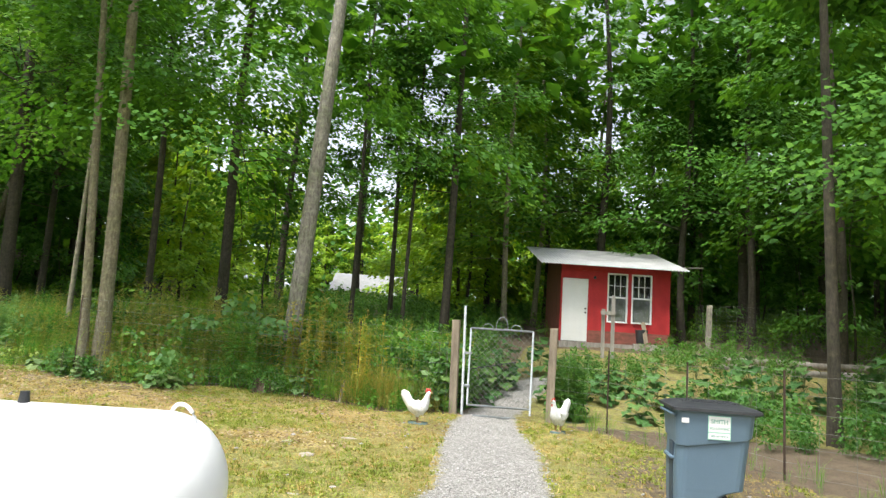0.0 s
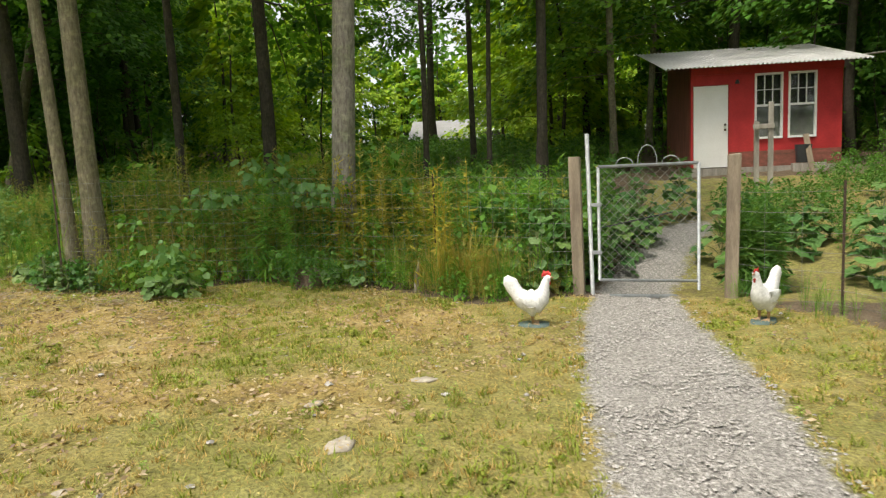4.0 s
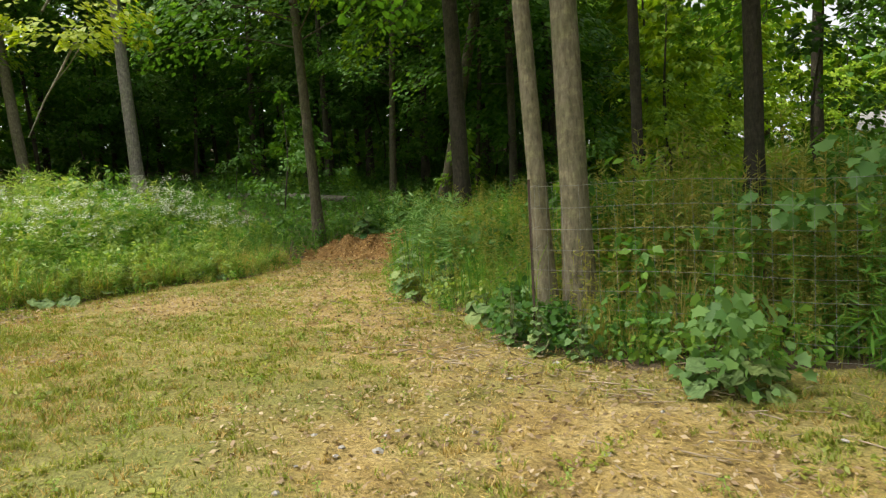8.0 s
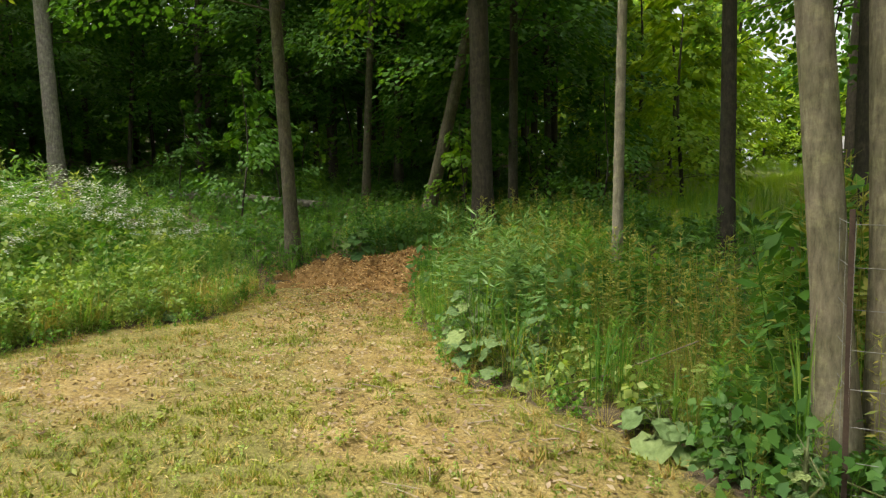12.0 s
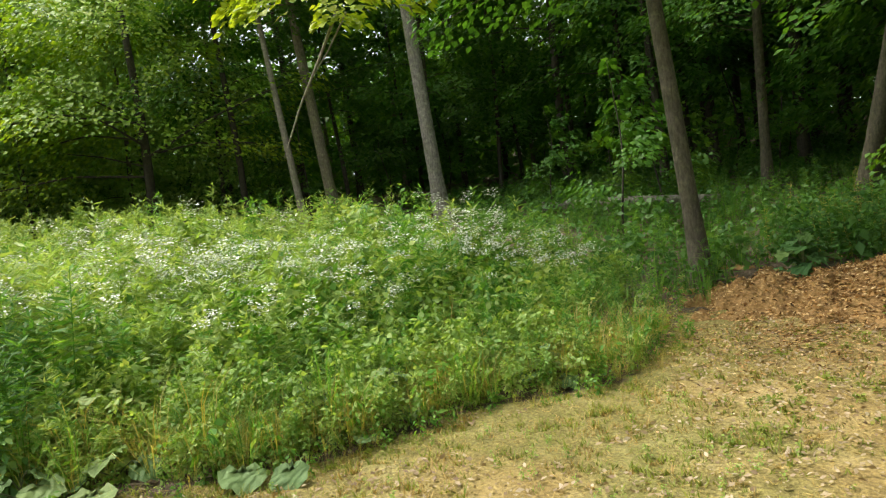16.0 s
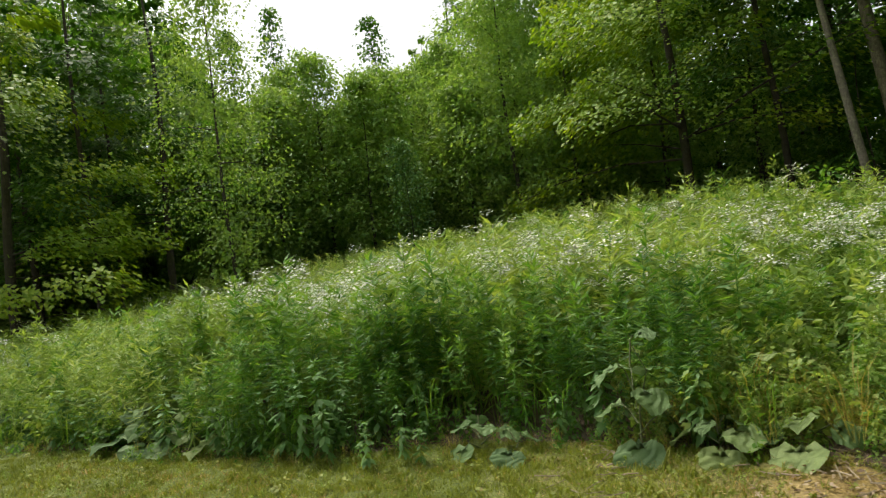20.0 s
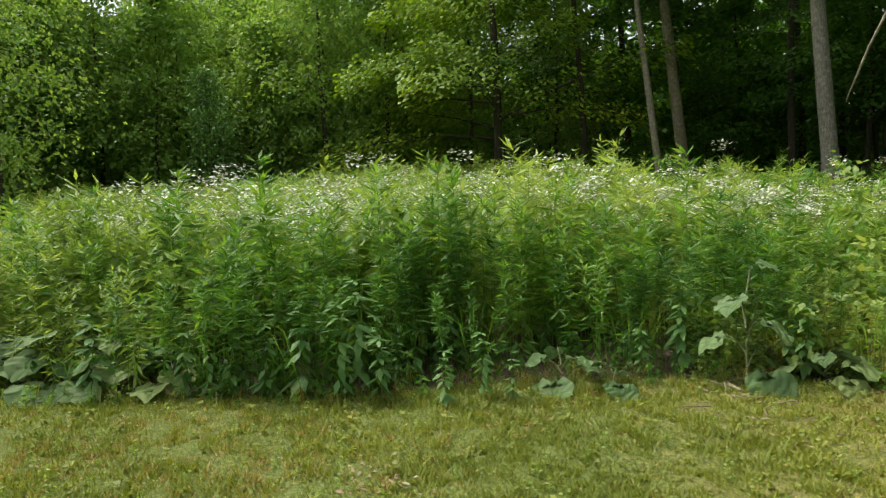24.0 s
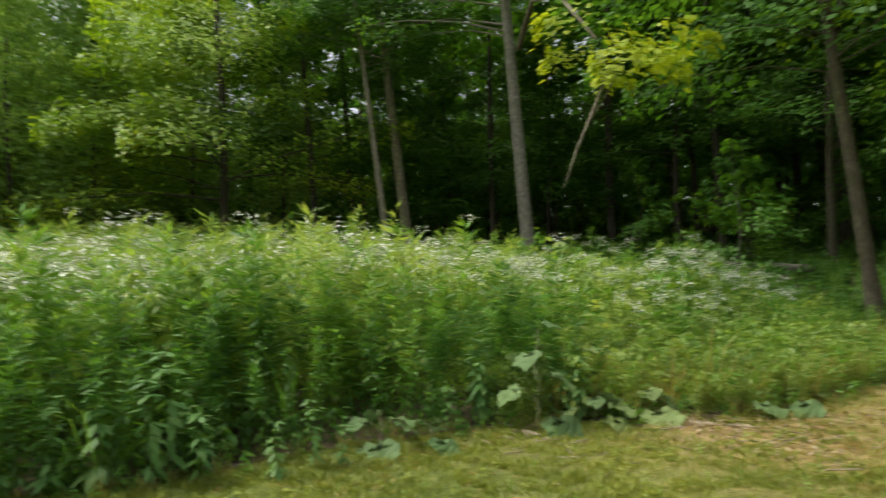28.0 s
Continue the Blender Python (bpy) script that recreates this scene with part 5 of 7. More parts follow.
    behind = places(g, 1500, -18.6, -12.6, 13.0, 16.5, lambda x, y: (np.hypot(x + 15.4, y - 12.75) > 1.35) & (y > 12.9 + 0.3 * np.abs(x + 15.4)))[:520]
    sow("heap_weeds", BUSHY, behind[::3], g.uniform(0.55, 0.95, len(behind[::3])), LEAF_DARK, bank, 42)
    sow("olive_heap_weeds", THIN, behind[1::3], g.uniform(0.55, 0.95, len(behind[1::3])), LEAF_OLIVE, bank, 43)
    sow("low_heap_weeds", LOW, behind[2::3], g.uniform(1.0, 2.0, len(behind[2::3])), LEAF_DARK, bank, 44)
    tufts = places(g, 700, -14.2, -1.9, 8.8, 14, ok)
    sow("green_grass", TUFTS, tufts, g.uniform(0.5, 1.0, len(tufts)), LEAF_WEED, bank, 15)


fence_weeds()


def forest_floor():
    g = np.random.default_rng(23)
    floor = thing("forest_undergrowth", pose(0, 0, 0), "low green undergrowth on the shaded forest floor", "undergrowth", kind="stuff")

    def ok(x, y):
        return ~inside(LAWN, x, y) & ~((x > -2.2) & (x < 7.5) & (y < 21.5)) & (np.hypot((x + 15.6), (y - 12.9)) > 1.5)

    def shaded(x, y):
        return ok(x, y) & ~((np.abs(np.degrees(np.arctan2(x + 8.6, y - 6.7)) + 19) < 8) & (y > 16.5))

    XY = places(g, 6000, -36, -2, 11.5, 30, shaded)
    sow("spear_weeds", SPEARS, XY[::4], g.uniform(0.35, 0.8, len(XY[::4])), LEAF_WEED, floor, 21)
    sow("low_herbs", LOW, XY, g.uniform(0.8, 2.2, len(XY)), LEAF_DARK, floor, 22)
    grass = places(g, 1300, -24, -2, 11.5, 22, ok)
    sow("grass", TUFTS, grass, g.uniform(0.4, 0.9, len(grass)), LEAF_WEED, floor, 23)
    far = places(g, 1100, -4, 14, 20.5, 40, ok)
    sow("far_herbs", BUSHY, far, g.uniform(0.5, 1.1, len(far)), LEAF_WEED, floor, 24)
    # sunlight on glade and clearing is painted in as brighter grass colours
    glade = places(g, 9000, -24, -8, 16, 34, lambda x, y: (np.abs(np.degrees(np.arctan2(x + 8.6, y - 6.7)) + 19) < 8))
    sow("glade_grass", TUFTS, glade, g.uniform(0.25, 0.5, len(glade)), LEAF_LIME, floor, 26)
    strip = places(g, 3000, -30, 2, 30, 56, lambda x, y: y > 33 + 2 * np.sin(x))
    sow("clearing_grass", TUFTS, strip, g.uniform(0.5, 1.0, len(strip)), LEAF_EDGE, floor, 25)


forest_floor()


def lawn_tuft(g, h, n=9, w=0.0055):
    """Short blades with three corners each."""
    a = g.random(n) * 6.283
    P = g.normal(0, 0.018, (n, 3)) * (1, 1, 0)
    out = h * g.uniform(0.2, 1.1, n)
    T = P + np.stack([np.cos(a) * out, np.sin(a) * out, h * g.uniform(0.35, 1.0, n)], -1)
    S = np.stack([-np.sin(a), np.cos(a), np.zeros(n)], -1) * w
    return np.stack([P - S, P + S, T], 1)


def lawn_grass():
    g = np.random.default_rng(24)
    turf = thing("lawn_grass", pose(0, 0, 0), "short dry mown grass with green clover patches", "grass", kind="stuff")

    def ok(x, y):
        return inside(LAWN, x, y) & (track_mask(x, y) < 0.5) & (np.hypot((x + 15.6), (y - 12.9)) > 1.0 + 0.4 * np.sin(5 * x))

    blades = [lawn_tuft(g, g.uniform(0.045, 0.085)) for _ in range(10)]
    clover = [weed_bushy(g, 0.04, 11, 0.024)[:11] for _ in range(6)]
    near = places(g, 52000, -15.5, 2.5, 0, 11.6, ok)
    rest = np.concatenate([places(g, 14000, -15.5, 4.0, -7, 11.6, ok), places(g, 22000, -15, -8.5, -3, 6.5, ok)])
    XY = np.concatenate([near, rest])
    wet = patchy(XY[:, 0], XY[:, 1], 1.1, 0.3) + 0.6 * patchy(XY[:, 0], XY[:, 1], 3.7, 1.3) + g.normal(0, 1.1, len(XY)) + 1.7 * smooth_step(-6, -11, XY[:, 0]) * smooth_step(6.5, 3, XY[:, 1]) - 0.55 * smooth_step(-5, -3, XY[:, 0])
    thin = (stony_mask(XY[:, 0], XY[:, 1]) > g.random(len(XY)) * 0.9) | ((wet < -0.35) & (g.random(len(XY)) < 0.45)) | (wet < -1.5)
    thin |= bare_mask(XY[:, 0], XY[:, 1]) > 0.15 + 0.9 * g.random(len(XY))
    thin |= 0.75 * dark_soil_mask(XY[:, 0], XY[:, 1]) > 0.1 + 0.9 * g.random(len(XY))
    XY, wet = XY[~thin], wet[~thin]
    grn = wet > 0.1
    sow("green_blades", blades, XY[grn], np.full(grn.sum(), 1.0), LAWN_GREEN, turf, 31, 3)
    sow("dry_blades", blades, XY[~grn], np.full((~grn).sum(), 0.85), LAWN_DRY, turf, 32, 3)
    n = 70000
    XY = places(g, n, -15.5, 2.5, 0, 11.6, lambda x, y: ok(x, y) & (g.random(len(x)) > 0.75 * smooth_step(-6, -10, x) * smooth_step(6, 3.5, y)))
    a, L = g.random(len(XY)) * 6.283, g.uniform(0.02, 0.06, len(XY))
    P = np.stack([XY[:, 0], XY[:, 1], height(XY[:, 0], XY[:, 1]) + g.uniform(0.012, 0.04, len(XY))], -1)
    D = np.stack([np.cos(a), np.sin(a), g.normal(0, 0.25, len(XY))], -1)
    N = g.normal(0, 0.4, (len(XY), 3)) + (0, 0, 1)
    put("straw", quads("straw", leaf_quads(P, D, N, L, np.full(len(XY), 0.006), 0.03), LAWN_DRY), turf)
    bits = places(g, 54000, -15.5, 1.5, 2, 12, lambda x, y: ok(x, y) & (patchy(x, y, 1.1, 0.3) + 0.6 * patchy(x, y, 3.7, 1.3) < -0.75 + 3.0 * bare_mask(x, y)))
    a, L = g.random(len(bits)) * 6.283, g.uniform(0.02, 0.055, len(bits))
    P = np.stack([bits[:, 0], bits[:, 1], height(bits[:, 0], bits[:, 1]) + g.uniform(0.012, 0.035, len(bits))], -1)
    D = np.stack([np.cos(a), np.sin(a), g.normal(0, 0.3, len(bits))], -1)
    put("leaf_litter", quads("leaf_litter", leaf_quads(P, D, g.normal(0, 0.5, (len(bits), 3)) + (0, 0, 1), L, L * 0.5, 0.1), LITTER), turf)
    pl = places(g, 2600, -14.2, 2, -3, 9.5, lambda x, y: ok(x, y) & (g.random(len(x)) < 0.25 + 0.75 * smooth_step(-7, -10, x)))
    sow("plantain", LOW, pl, g.uniform(0.16, 0.34, len(pl)), LEAF_PALE, turf, 34)
    cl = places(g, 13000, -15.5, 2.5, -3, 11.6, lambda x, y: ok(x, y) & (patchy(x, y, 1.1, 0.3) + 0.6 * patchy(x, y, 3.7, 1.3) + 1.6 * smooth_step(-6, -11, x) * smooth_step(7, 3, y) > 0.35))
    sow("clover", clover, cl, g.uniform(0.7, 1.6, len(cl)), LAWN_GREEN, turf, 33)


lawn_grass()


make_tree(9, 0.16, 1.2, 3.0, 40, 170, 45, base_at(-8.4, 34.0), BARK_DARK, LEAF_LIME, "bright green leafy tree beside the view of the house", size=0.2)
make_tree(8, 0.14, 0.8, 2.8, 40, 170, 46, base_at(-4.6, 27.0), BARK_DARK, LEAF_LIME, "bright green leafy tree beside the view of the house", size=0.2)


def hanging_bough():
    """The long yellow-green bough over the meadow, with a dead branch caught in it."""
    g = np.random.default_rng(91)
    z = gz(-28.1, 11.3)
    t = thing("overhanging_bough", pose(0, 0, 0), "long bough with yellow-green maple leaves reaching over the meadow", "bough")
    line = [(-28.3, 11.3, z + 7.2), (-24.5, 9.9, z + 7.0), (-20.5, 8.4, z + 5.2), (-17.6, 7.3, z + 3.2)]
    bar("limb", line, [0.1, 0.07, 0.045, 0.02], BARK_BROWN, t)
    parts = []
    for cx, cy, cz, n, l in ((-18.4, 8.1, 4.85, 60, 0.6), (-18.4, 7.6, 4.8, 60, 0.7), (-17.6, 7.65, 4.8, 110, 1.1), (-17.2, 7.45, 4.65, 90, 0.9), (-18.0, 7.3, 4.95, 90, 0.9), (-18.4, 8.1, 5.1, 110, 1.1), (-17.7, 8.1, 5.3, 110, 1.1), (-18.9, 7.7, 5.6, 120, 1.4), (-18.1, 7.4, 5.5, 110, 1.2)):
        a = g.uniform(-1.6, 1.0)
        P, D, N, L, W = bough(g, l, 0.1, 0.45, n, 0.13)
        parts.append(leaf_quads(turn_z(P, a) + (cx, cy, cz), turn_z(D, a), turn_z(N, a), L, W))
    put("foliage", quads("foliage", np.concatenate(parts), LEAF_YELLOW), t)
    d = thing("dead_branch", pose(0, 0, 0), "bare dead branch hanging from the bough over the meadow", "branch")
    bar("limb", [(-18.25, 7.92, 4.85), (-18.22, 7.62, 4.26), (-18.18, 7.27, 3.62), (-18.15, 6.98, 2.98)], [0.026, 0.022, 0.016, 0.007], BARK_PALE, d, 6)
    bar("twig", [(-18.2, 7.45, 3.95), (-18.2, 7.72, 4.3), (-18.2, 8.02, 4.78)], [0.008, 0.012, 0.014], BARK_PALE, d, 5)


hanging_bough()


# ---- gravel ----
def gravel():
    g = np.random.default_rng(31)
    base = np.array([[1, 0, 0], [0, 1, 0], [-1, 0, 0], [0, -1, 0], [0, 0, 1], [0.7, 0.7, 0.5], [-0.7, 0.7, 0.5], [-0.7, -0.7, 0.5], [0.7, -0.7, 0.5]], float)
    faces = [(0, 5, 8), (1, 6, 5), (2, 7, 6), (3, 8, 7), (4, 5, 6), (4, 6, 7), (4, 7, 8), (4, 8, 5), (0, 1, 5), (1, 2, 6), (2, 3, 7), (3, 0, 8)]

    def lay(XY, size):
        n = len(XY)
        a = g.random(n) * 6.283
        S = size[:, None, None] * g.uniform(0.55, 1.25, (n, 1, 3)) * (1, 1, 0.7)
        B = base[None] * S * g.uniform(0.75, 1.2, (n, 9, 1))
        c, s = np.cos(a)[:, None], np.sin(a)[:, None]
        X = B[..., 0] * c - B[..., 1] * s + XY[:, :1]
        Y = B[..., 0] * s + B[..., 1] * c + XY[:, 1:]
        Z = B[..., 2] + (height(XY[:, 0], XY[:, 1]) + 0.002)[:, None]
        W = np.stack([X, Y, Z], -1)
        return W[:, np.array(faces)].reshape(-1, 3)

    pts = places(g, 37000, -2.6, 0.8, 0.5, 14, lambda x, y: track_mask(x, y) > 0.25 + 0.5 * g.random(len(x)))
    a = lay(pts, g.uniform(0.007, 0.016, len(pts)))
    pts2 = places(g, 15000, -1.2, 3.8, 1.8, 6.4, lambda x, y: stony_mask(x, y) > 0.2 + 0.8 * g.random(len(x)))
    b = lay(pts2, g.uniform(0.006, 0.017, len(pts2)))
    spill = places(g, 5200, -1.6, 2.2, 1.5, 7.2, lambda x, y: track_mask(x - 0.45, y) * smooth_step(7.2, 4.5, y) > 0.35 + 0.9 * g.random(len(x)))
    big = places(g, 900, -0.6, 3.4, 2.0, 6.4, lambda x, y: stony_mask(x, y) > 0.15 + 0.7 * g.random(len(x)))
    b = np.concatenate([b, lay(spill, g.uniform(0.006, 0.015, len(spill))), lay(big, g.uniform(0.014, 0.03, len(big)))])
    pts3 = places(g, 260, -8, 3, 2, 10, lambda x, y: inside(LAWN, x, y))
    c = lay(pts3, g.uniform(0.01, 0.03, len(pts3)))
    me = quads("gravel", np.concatenate([a, b, c]), STONE, 3)
    tagged(new("gravel", me), "loose pale grey crushed stone on the garden path", "gravel", kind="stuff")


gravel()


def flat_stones():
    g = np.random.default_rng(32)
    for x, y, r in ((-2.55, 7.25, 0.14), (-2.6, 6.1, 0.17), (-3.05, 6.6, 0.1), (-2.1, 4.6, 0.12), (-3.6, 5.2, 0.09), (-4.2, 8.4, 0.08), (1.9, 5.0, 0.1), (2.4, 4.6, 0.12), (0.9, 4.9, 0.08), (2.1, 5.5, 0.07)):
        bm = bmesh.new()
        bmesh.ops.create_icosphere(bm, subdivisions=2, radius=1)
        for v in bm.verts:
            n = 1 + 0.25 * noise.noise(v.co * 1.7 + Vector((x, y, 0)))
            n *= 1 + 0.35 * noise.noise(v.co * 3.5 + Vector((y, x, 3)))
            v.co = Vector((v.co.x * r * n * 0.75, v.co.y * r * n * 0.5, v.co.z * r * 0.11 * n - 0.004))
        ob = part("stone", bm, CONCRETE, None, smooth=True)
        ob.matrix_basis = base_at(x, y, float(g.uniform(0, 180)))
        tagged(ob, "flat weathered stone half sunk in the lawn", "stone", "stones in the lawn")


flat_stones()


# ---- gas tank ----
def gas_tank():
    t = thing("gas_tank", pose(-1.55, 2.52, gz(-1.5, 2.5), 0, 0, 192), "white enamelled horizontal propane tank on steel feet", "gas tank")
    r, length, zc = 0.385, 3.2, 0.535
    prof = [(0.0, 0.0)]
    for i in range(1, 11):
        w = math.pi / 2 * i / 10
        prof.append((0.33 * (1 - math.cos(w)), r * math.sin(w)))
    prof += [(length - p, q) for p, q in reversed(prof)]
    V, Fq, s = [], [], 40
    for px, q in prof:
        for k in range(s):
            a = 2 * math.pi * k / s
            V.append((px, q * math.cos(a), zc + q * math.sin(a)))
    for i in range(len(prof) - 1):
        for k in range(s):
            k2 = (k + 1) % s
            Fq.append((i * s + k, (i + 1) * s + k, (i + 1) * s + k2, i * s + k2))
    put("shell", solid("shell", V, Fq, TANK_WHITE, True), t)
    for x, way in ((0.24, 1), (length - 0.24, -1)):
        # the lug follows the fall of the shoulder
        pts = [(x + 0.06 * math.cos(w), 0, zc + r - 0.035 + 0.022 * way * math.cos(w) + 0.07 * math.sin(w)) for w in np.linspace(0, math.pi, 13)]
        bar("lifting_lug", pts, 0.011, TANK_WHITE, t)
    valve = bmesh.new()
    bmesh.ops.create_cone(valve, cap_ends=True, segments=16, radius1=0.028, radius2=0.022, depth=0.06)
    bmesh.ops.translate(valve, verts=valve.verts, vec=(1.05, 0, zc + r + 0.025))
    part("valve", valve, BLACK, t, "dark grey valve on top", smooth=False)
    for x in (0.55, length - 0.55):
        part("foot", box(x - 0.05, x + 0.05, -0.26, 0.26, -0.02, 0.2, 0.01), TANK_WHITE, t)
    dome = bmesh.new()
    bmesh.ops.create_cone(dome, cap_ends=True, segments=24, radius1=0.17, radius2=0.14, depth=0.16)
    bmesh.ops.translate(dome, verts=dome.verts, vec=(2.2, 0, zc + r + 0.05))
    part("valve_dome", dome, TANK_WHITE, t, smooth=False)


gas_tank()


# ---- wheeled rubbish bin ----
def wheelie_bin():
    t = thing("rubbish_bin", pose(1.26, 5.56, gz(1.26, 5.56), 0, 0, 4) @ Matrix.Scale(0.915, 4), "blue-grey plastic wheeled rubbish bin with a closed black lid", "rubbish bin")

    def loop(z, hx, hy, r, cx=0.0):
        pts = []
        for sx, sy, a0 in ((1, 1, 0), (-1, 1, 90), (-1, -1, 180), (1, -1, 270)):
            for k in range(5):
                a = radians(a0 + 22.5 * k)
                pts.append((cx + sx * (hx - r) + r * math.cos(a), sy * (hy - r) + r * math.sin(a), z))
        return pts

    def waist(p, drop):
        # the upper band hangs lowest at the front corner
        x, y, z = p
        k = max(0.0, 1 - ((x + 0.2) / 0.52) ** 1.5) if x > -0.2 else 1 - 0.5 * (y + 0.28) / 0.56
        return (x, y, z - drop * min(k, 1.0))

    rings = [loop(0.03, 0.15, 0.235, 0.04, -0.15), loop(0.0, 0.175, 0.255, 0.08, -0.145), loop(0.12, 0.178, 0.26, 0.08, -0.144), loop(0.2, 0.195, 0.263, 0.08, -0.13), loop(0.25, 0.23, 0.265, 0.08, -0.097),
             loop(0.285, 0.298, 0.268, 0.09, -0.03), loop(0.5, 0.31, 0.276, 0.09, -0.02),
             [waist(p, 0.1) for p in loop(0.745, 0.318, 0.285, 0.09)], [waist(p, 0.1) for p in loop(0.757, 0.334, 0.302, 0.09)],
             loop(0.955, 0.35, 0.32, 0.08), loop(0.96, 0.362, 0.332, 0.05), loop(0.985, 0.362, 0.332, 0.05)]
    V = [p for r in rings for p in r]
    Fq = [tuple(range(20))]
    for i in range(len(rings) - 1):
        for k in range(20):
            k2 = (k + 1) % 20
            Fq.append((i * 20 + k, i * 20 + k2, (i + 1) * 20 + k2, (i + 1) * 20 + k))
    put("body", solid("body", V, Fq, BIN_BLUE), t)
    lid_rings = [loop(0.97, 0.395, 0.36, 0.06, 0.01), loop(0.995, 0.393, 0.358, 0.06, 0.01), loop(1.01, 0.36, 0.32, 0.05, 0.01), loop(1.035, 0.26, 0.2, 0.05, 0.0)]
    V = [p for r in lid_rings for p in r]
    Fq = [tuple(range(20)), tuple(range(60, 80))]
    for i in range(3):
        for k in range(20):
            k2 = (k + 1) % 20
            Fq.append((i * 20 + k, i * 20 + k2, (i + 1) * 20 + k2, (i + 1) * 20 + k))
    put("lid", solid("lid", V, Fq, BLACK), t, "black lid")
    for y in (-0.12, 0.0, 0.12):
        part("lid_rib", box(-0.26, 0.25, y - 0.02, y + 0.02, 1.026, 1.043, 0.004), BLACK, t)
    bar("rear_handle", [(0.34, -0.24, 0.95), (0.41, -0.24, 0.975), (0.41, 0.24, 0.975), (0.34, 0.24, 0.95)], 0.016, BLACK, t)
    bar("lift_bar", [(-0.315, -0.17, 0.52), (-0.345, -0.14, 0.52), (-0.345, 0.14, 0.52), (-0.315, 0.17, 0.52)], 0.018, BIN_BLUE, t)
    bar("lift_bar", [(-0.35, -0.29, 0.92), (-0.372, -0.25, 0.925), (-0.372, 0.25, 0.925), (-0.35, 0.29, 0.92)], 0.014, BIN_BLUE, t)
    # no hollow here: a dark strip stands for the shaded recess
    recess = part("lift_recess_shade", box(-0.012, 0.012, -0.13, 0.02, 0.1, 0.66, 0.004), BIN_SHADE, t)
    recess.matrix_basis = pose(-0.317, 0, 0.0, 0, -0.6, 0)
    bar("axle", [(0.145, -0.21, 0.105), (0.145, 0.21, 0.105)], 0.012, RUST, t)
    for y in (-0.235, 0.235):
        wheel = bmesh.new()
        bmesh.ops.create_cone(wheel, cap_ends=True, segments=28, radius1=0.105, radius2=0.105, depth=0.06)
        bmesh.ops.bevel(wheel, geom=[e for e in wheel.edges if abs(e.verts[0].co.z - e.verts[1].co.z) < 1e-4], offset=0.012, segments=2, affect="EDGES")
        bmesh.ops.rotate(wheel, verts=wheel.verts, matrix=Matrix.Rotation(radians(90), 3, "X"))
        bmesh.ops.translate(wheel, verts=wheel.verts, vec=(0.145, y, 0.105))
        w = part("wheel", wheel, BLACK, t, "black plastic wheel")
        hub = bmesh.new()
        bmesh.ops.create_cone(hub, cap_ends=True, segments=16, radius1=0.035, radius2=0.025, depth=0.08)
        bmesh.ops.rotate(hub, verts=hub.verts, matrix=Matrix.Rotation(radians(90), 3, "X"))
        bmesh.ops.translate(hub, verts=hub.verts, vec=(0.145, y, 0.105))
        part("hub", hub, STEEL, w, "grey hub cap")
    # printed stickers on the side wall
    side = pose(0.035, -0.3175, 0.845, 92.6, 0, 0) @ Matrix.Scale(0.88, 4)
    for nm, z0, z1, mat in (("sticker", -0.055, 0.1, WHITE), ("sticker", -0.125, -0.065, WHITE)):
        st = part(nm, box(-0.115, 0.095, z0, z1, 0.0, 0.003), mat, t, "white sticker with green print")
        rim = part("sticker_border", box(-0.122, 0.102, z0 - 0.008, z1 + 0.008, -0.001, 0.0015), PALE_GREEN, t)
        rim.matrix_basis = side
        st.matrix_basis = side
    for text, size, y in (("SMITH", 0.06, 0.03), ("SOLUTIONS", 0.036, -0.03), ("585-447-0233", 0.03, -0.106)):
        cu = bpy.data.curves.new("lettering", "FONT")
        cu.body, cu.size, cu.align_x, cu.extrude = text, size, "CENTER", 0.0008
        cu.materials.append(GREEN_LABEL)
        tmp = new("lettering", cu)
        me = bpy.data.meshes.new_from_object(tmp.evaluated_get(bpy.context.evaluated_depsgraph_get()))
        bpy.data.objects.remove(tmp)
        ob = put("lettering", me, t)
        ob.matrix_basis = side @ pose(-0.01, y, 0.0042)
    part("torn_sticker", box(-0.3, -0.235, -0.322, -0.314, 0.86, 0.905, 0.003), WHITE, t, "torn white sticker")


wheelie_bin()


# ---- garden statues ----
def blob(rings, sides=20):
    """A lofted body: rings of (centre x, centre z, half width y, half height)."""
    V, Fq = [], []
    for cx, cz, w, hh, tilt in rings:
        for k in range(sides):
            a = 2 * math.pi * k / sides
            up = hh * math.sin(a)
            V.append((cx - up * math.sin(tilt), w * math.cos(a), cz + up * math.cos(tilt)))
    for i in range(len(rings) - 1):
        for k in range(sides):
            k2 = (k + 1) % sides
            Fq.append((i * sides + k, (i + 1) * sides + k, (i + 1) * sides + k2, i * sides + k2))
    Fq += [tuple(range(sides)), tuple(range((len(rings) - 1) * sides, len(rings) * sides))]
    return V, Fq


